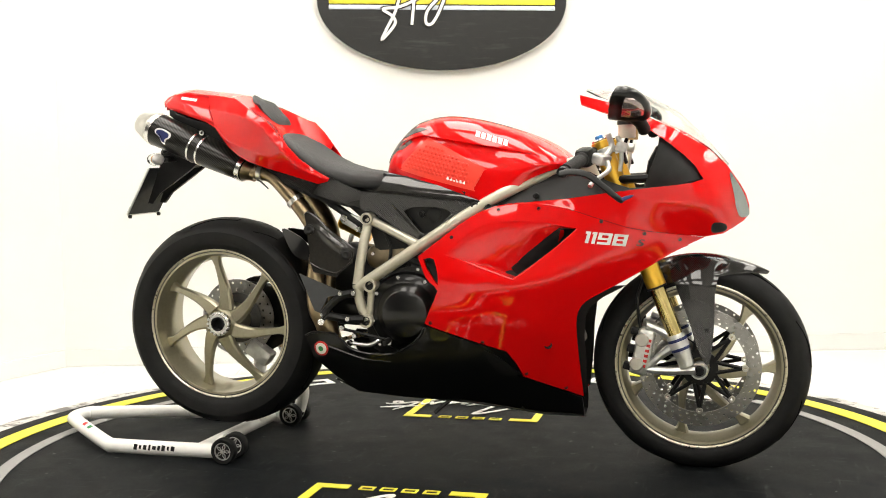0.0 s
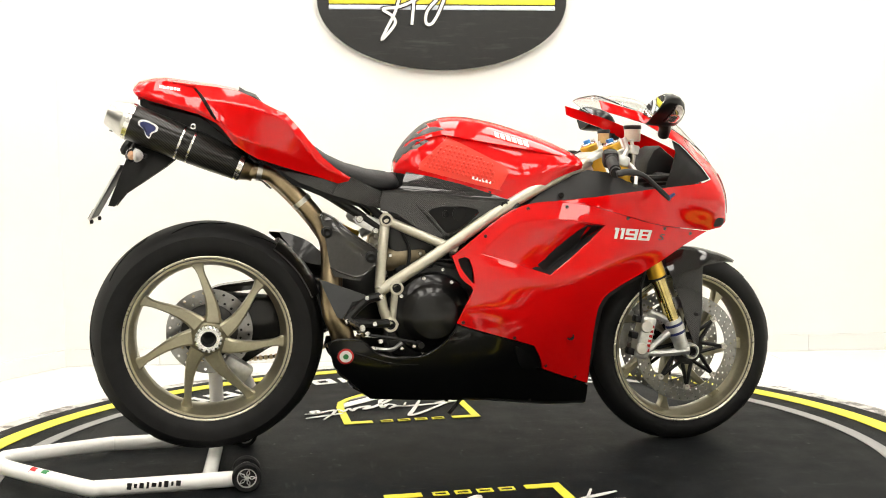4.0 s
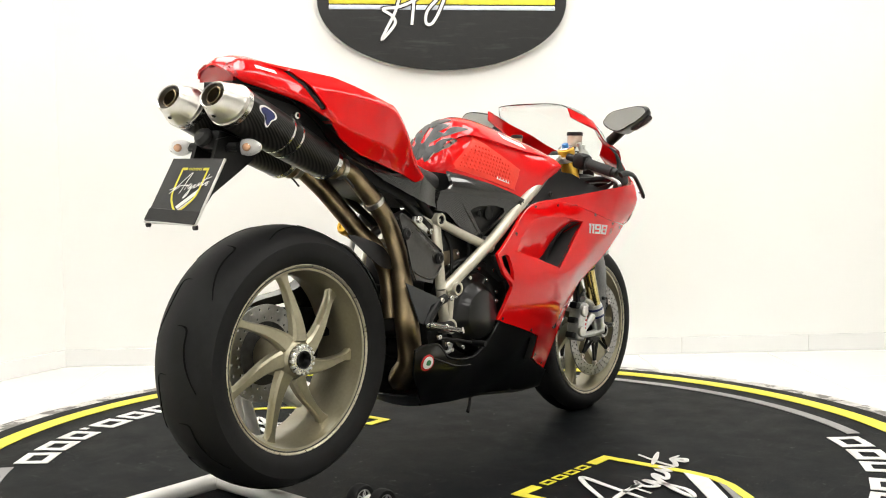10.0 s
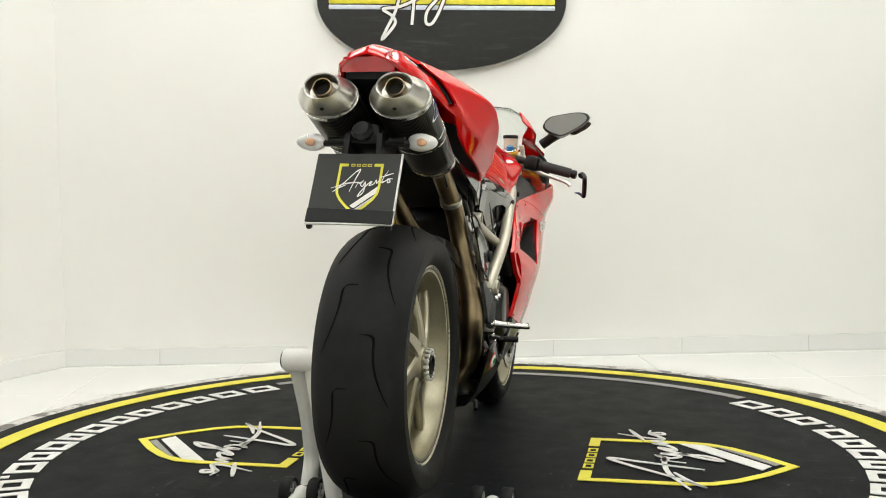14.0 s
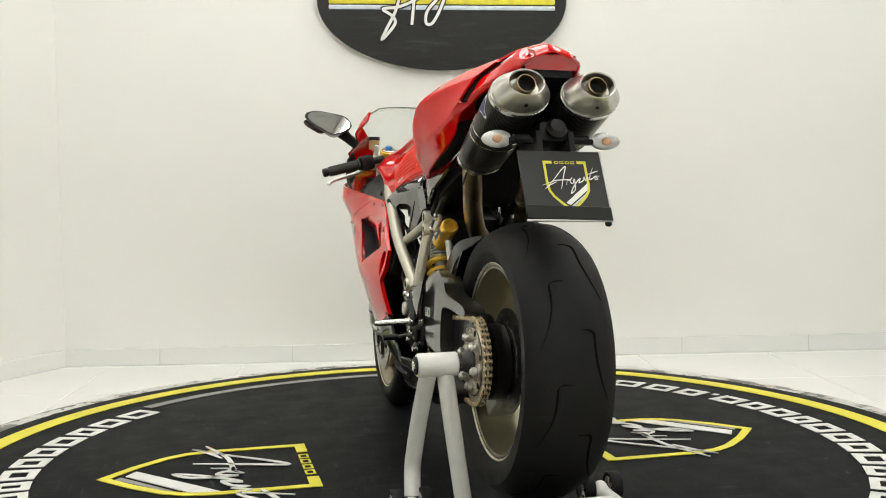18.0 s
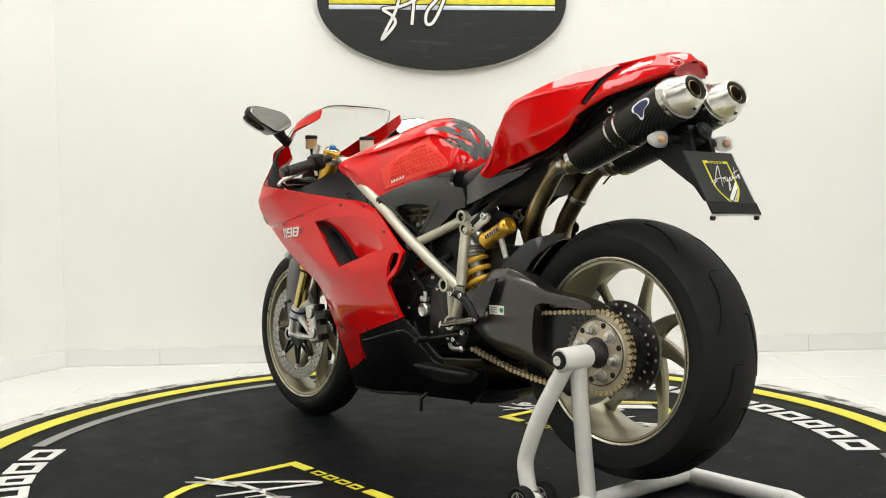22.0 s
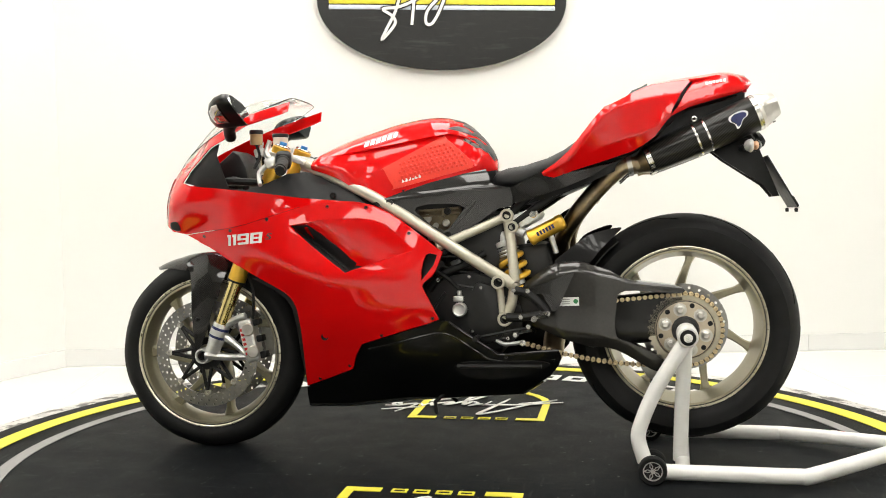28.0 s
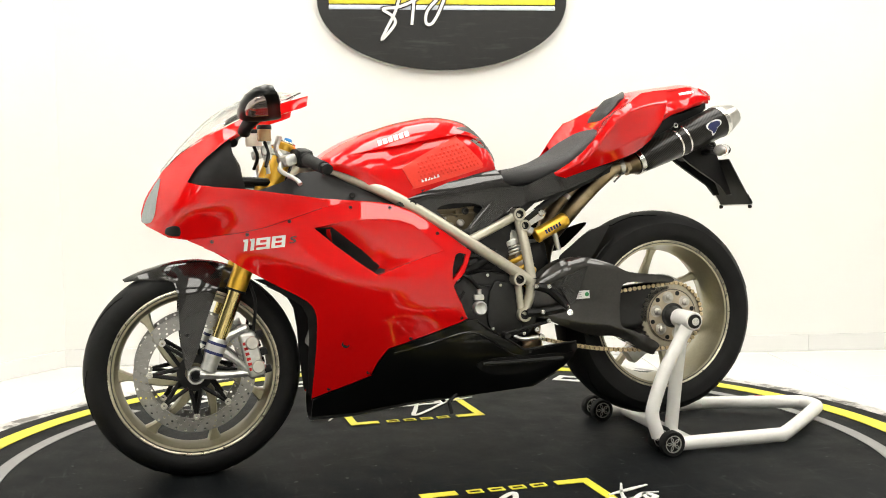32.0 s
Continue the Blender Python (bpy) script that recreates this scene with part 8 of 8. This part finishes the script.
part("cross_tube", bm, WHITE_STEEL, stand)
bm = bmesh.new()
tube(bm, [(-0.688, 0.214, 0.372), (-0.65, 0.217, 0.312), (-0.605, 0.221, 0.235), (-0.572, 0.226, 0.155), (-0.563, 0.229, 0.11), (-0.58, 0.233, 0.05)], TUBE * 0.95, 18, 5)
part("front_leg", bm, WHITE_STEEL, stand)
bm = bmesh.new()
tube(bm, [(-0.69, 0.176, 0.372), (-0.682, 0.152, 0.2), (-0.678, 0.128, 0.03)], TUBE * 0.95, 18, 4)
part("rear_leg", bm, WHITE_STEEL, stand)
bm = bmesh.new()
lathe(bm, [(0.0, 0.147), (0.024, 0.147), (0.028, 0.15), (0.028, 0.239), (0.025, 0.243), (0.019, 0.243), (0.0, 0.243)], (RX, 0, RZ), (0, 1, 0), 32)
part("pin_sleeve", bm, WHITE_STEEL, stand)
bm = bmesh.new()
lathe(bm, [(0.0, 0.239), (0.021, 0.239), (0.021, 0.2475), (0.0165, 0.249), (0.0, 0.248)], (RX, 0, RZ), (0, 1, 0), 28)
part("sleeve_plug", bm, BLACK, stand)
bm = bmesh.new()
lathe(bm, [(0.0, 0.0), (0.012, 0.243), (0.012, 0.2515), (0.0, 0.2515)], (RX, 0, RZ), (0, 1, 0), 20)
part("pin", bm, STEEL, stand)
for x, y, z in ((-0.6, 0.278, 0.0), (-0.6, 0.206, 0.0), (-0.6, -0.206, 0.0), (-0.6, -0.278, 0.0)):
    w = new("castor")
    w.parent = stand
    w["label"] = "small black stand wheel with a spoked grey hub"
    R = 0.038
    bm = bmesh.new()
    lathe(bm, [(R - 0.012, -0.013), (R - 0.003, -0.014), (R, -0.009), (R, 0.009), (R - 0.003, 0.014), (R - 0.012, 0.013)], (x, y, z + R), (0, 1, 0), 32, True)
    part("wheel_tyre", bm, RUBBER, w)
    bm = bmesh.new()
    lathe(bm, [(0.0, -0.008), (R - 0.0118, -0.008), (R - 0.0118, 0.008), (0.0, 0.008)], (x, y, z + R), (0, 1, 0), 28)
    part("wheel_web", bm, DUCT, w)
    for s in (-1, 1):
        bm = bmesh.new()
        lathe(bm, [(R - 0.015, 0.0), (R - 0.0118, 0.0), (R - 0.0118, 0.004), (R - 0.015, 0.004)], (x, y + s * 0.008, z + R), (0, s, 0), 28, True)
        lathe(bm, [(0.0, 0.0), (0.0065, 0.0), (0.0055, 0.007), (0.0, 0.007)], (x, y + s * 0.008, z + R), (0, s, 0), 14)
        for k in range(5):
            a = 2 * math.pi * k / 5
            for o in (-0.3, 0.3):
                tube(bm, [(x + 0.0045 * math.cos(a), y + s * 0.01, z + R + 0.0045 * math.sin(a)), (x + 0.0135 * math.cos(a + o), y + s * 0.0105, z + R + 0.0135 * math.sin(a + o)), (x + 0.0235 * math.cos(a), y + s * 0.01, z + R + 0.0235 * math.sin(a))], 0.0014, 5)
        part("wheel_spoke", bm, ALU, w)
for pts in ([(-0.63, 0.242, 0.026), (-0.596, 0.242, 0.038)], [(-0.63, -0.242, 0.026), (-0.596, -0.242, 0.038)]):
    bm = bmesh.new()
    tube(bm, pts, 0.02, 14)
    part("castor_bracket", bm, WHITE_STEEL, stand)
for y in (0.242, -0.242):
    bm = bmesh.new()
    x = -0.6
    lathe(bm, [(0.0, -0.05), (0.006, -0.05), (0.006, 0.05), (0.0, 0.05)], (x, y, 0.038), (0, 1, 0), 12)
    part("castor_axle", bm, STEEL, stand)
# sticker on the long tube: small bars
for k in range(9):
    bm = bmesh.new()
    box(bm, ((0.012, 0.008, 0.011, 0.006)[k % 4], 0.002, (0.017, 0.011, 0.014)[k % 3]), pose(-0.9 + 0.0155 * k, -0.2628, 0.03, -8, 8, 0), 0.0005, 1)
    part("print_block", bm, BLACK, stand)
for k, m in enumerate((GREEN, WHITE, RED_PRINT)):
    bm = bmesh.new()
    a, b = [Vector((-1.02 - 0.215 * q, -0.228 + 0.162 * q, 0.027 + 0.021 * q)) for q in (0.42 + 0.075 * k, 0.495 + 0.075 * k)]
    out_way, up = Vector((-0.6, -0.8, 0)), Vector((0, 0, 1))
    arc = [(out_way * math.cos(radians(q)) + up * math.sin(radians(q))) for q in range(-45, 86, 13)]
    grid_faces(bm, [[p + v * (TUBE + 0.0012) for v in arc] + [p + v * (TUBE - 0.002) for v in reversed(arc)] for p in (a, b)])
    part("flag_sticker", bm, m, stand)


# ---- what moves: the platform turns with all that stands on it ----
def motions():
    times = list(range(33))
    for ob, lean in ((turntable, 0.0), (round_mat, 0.0), (stand, 0.0), (bike, 1.5)):
        walk(ob, [(t, pose(0, 0, 0, lean, 0, THETA0 + RATE * t)) for t in times])


motions()
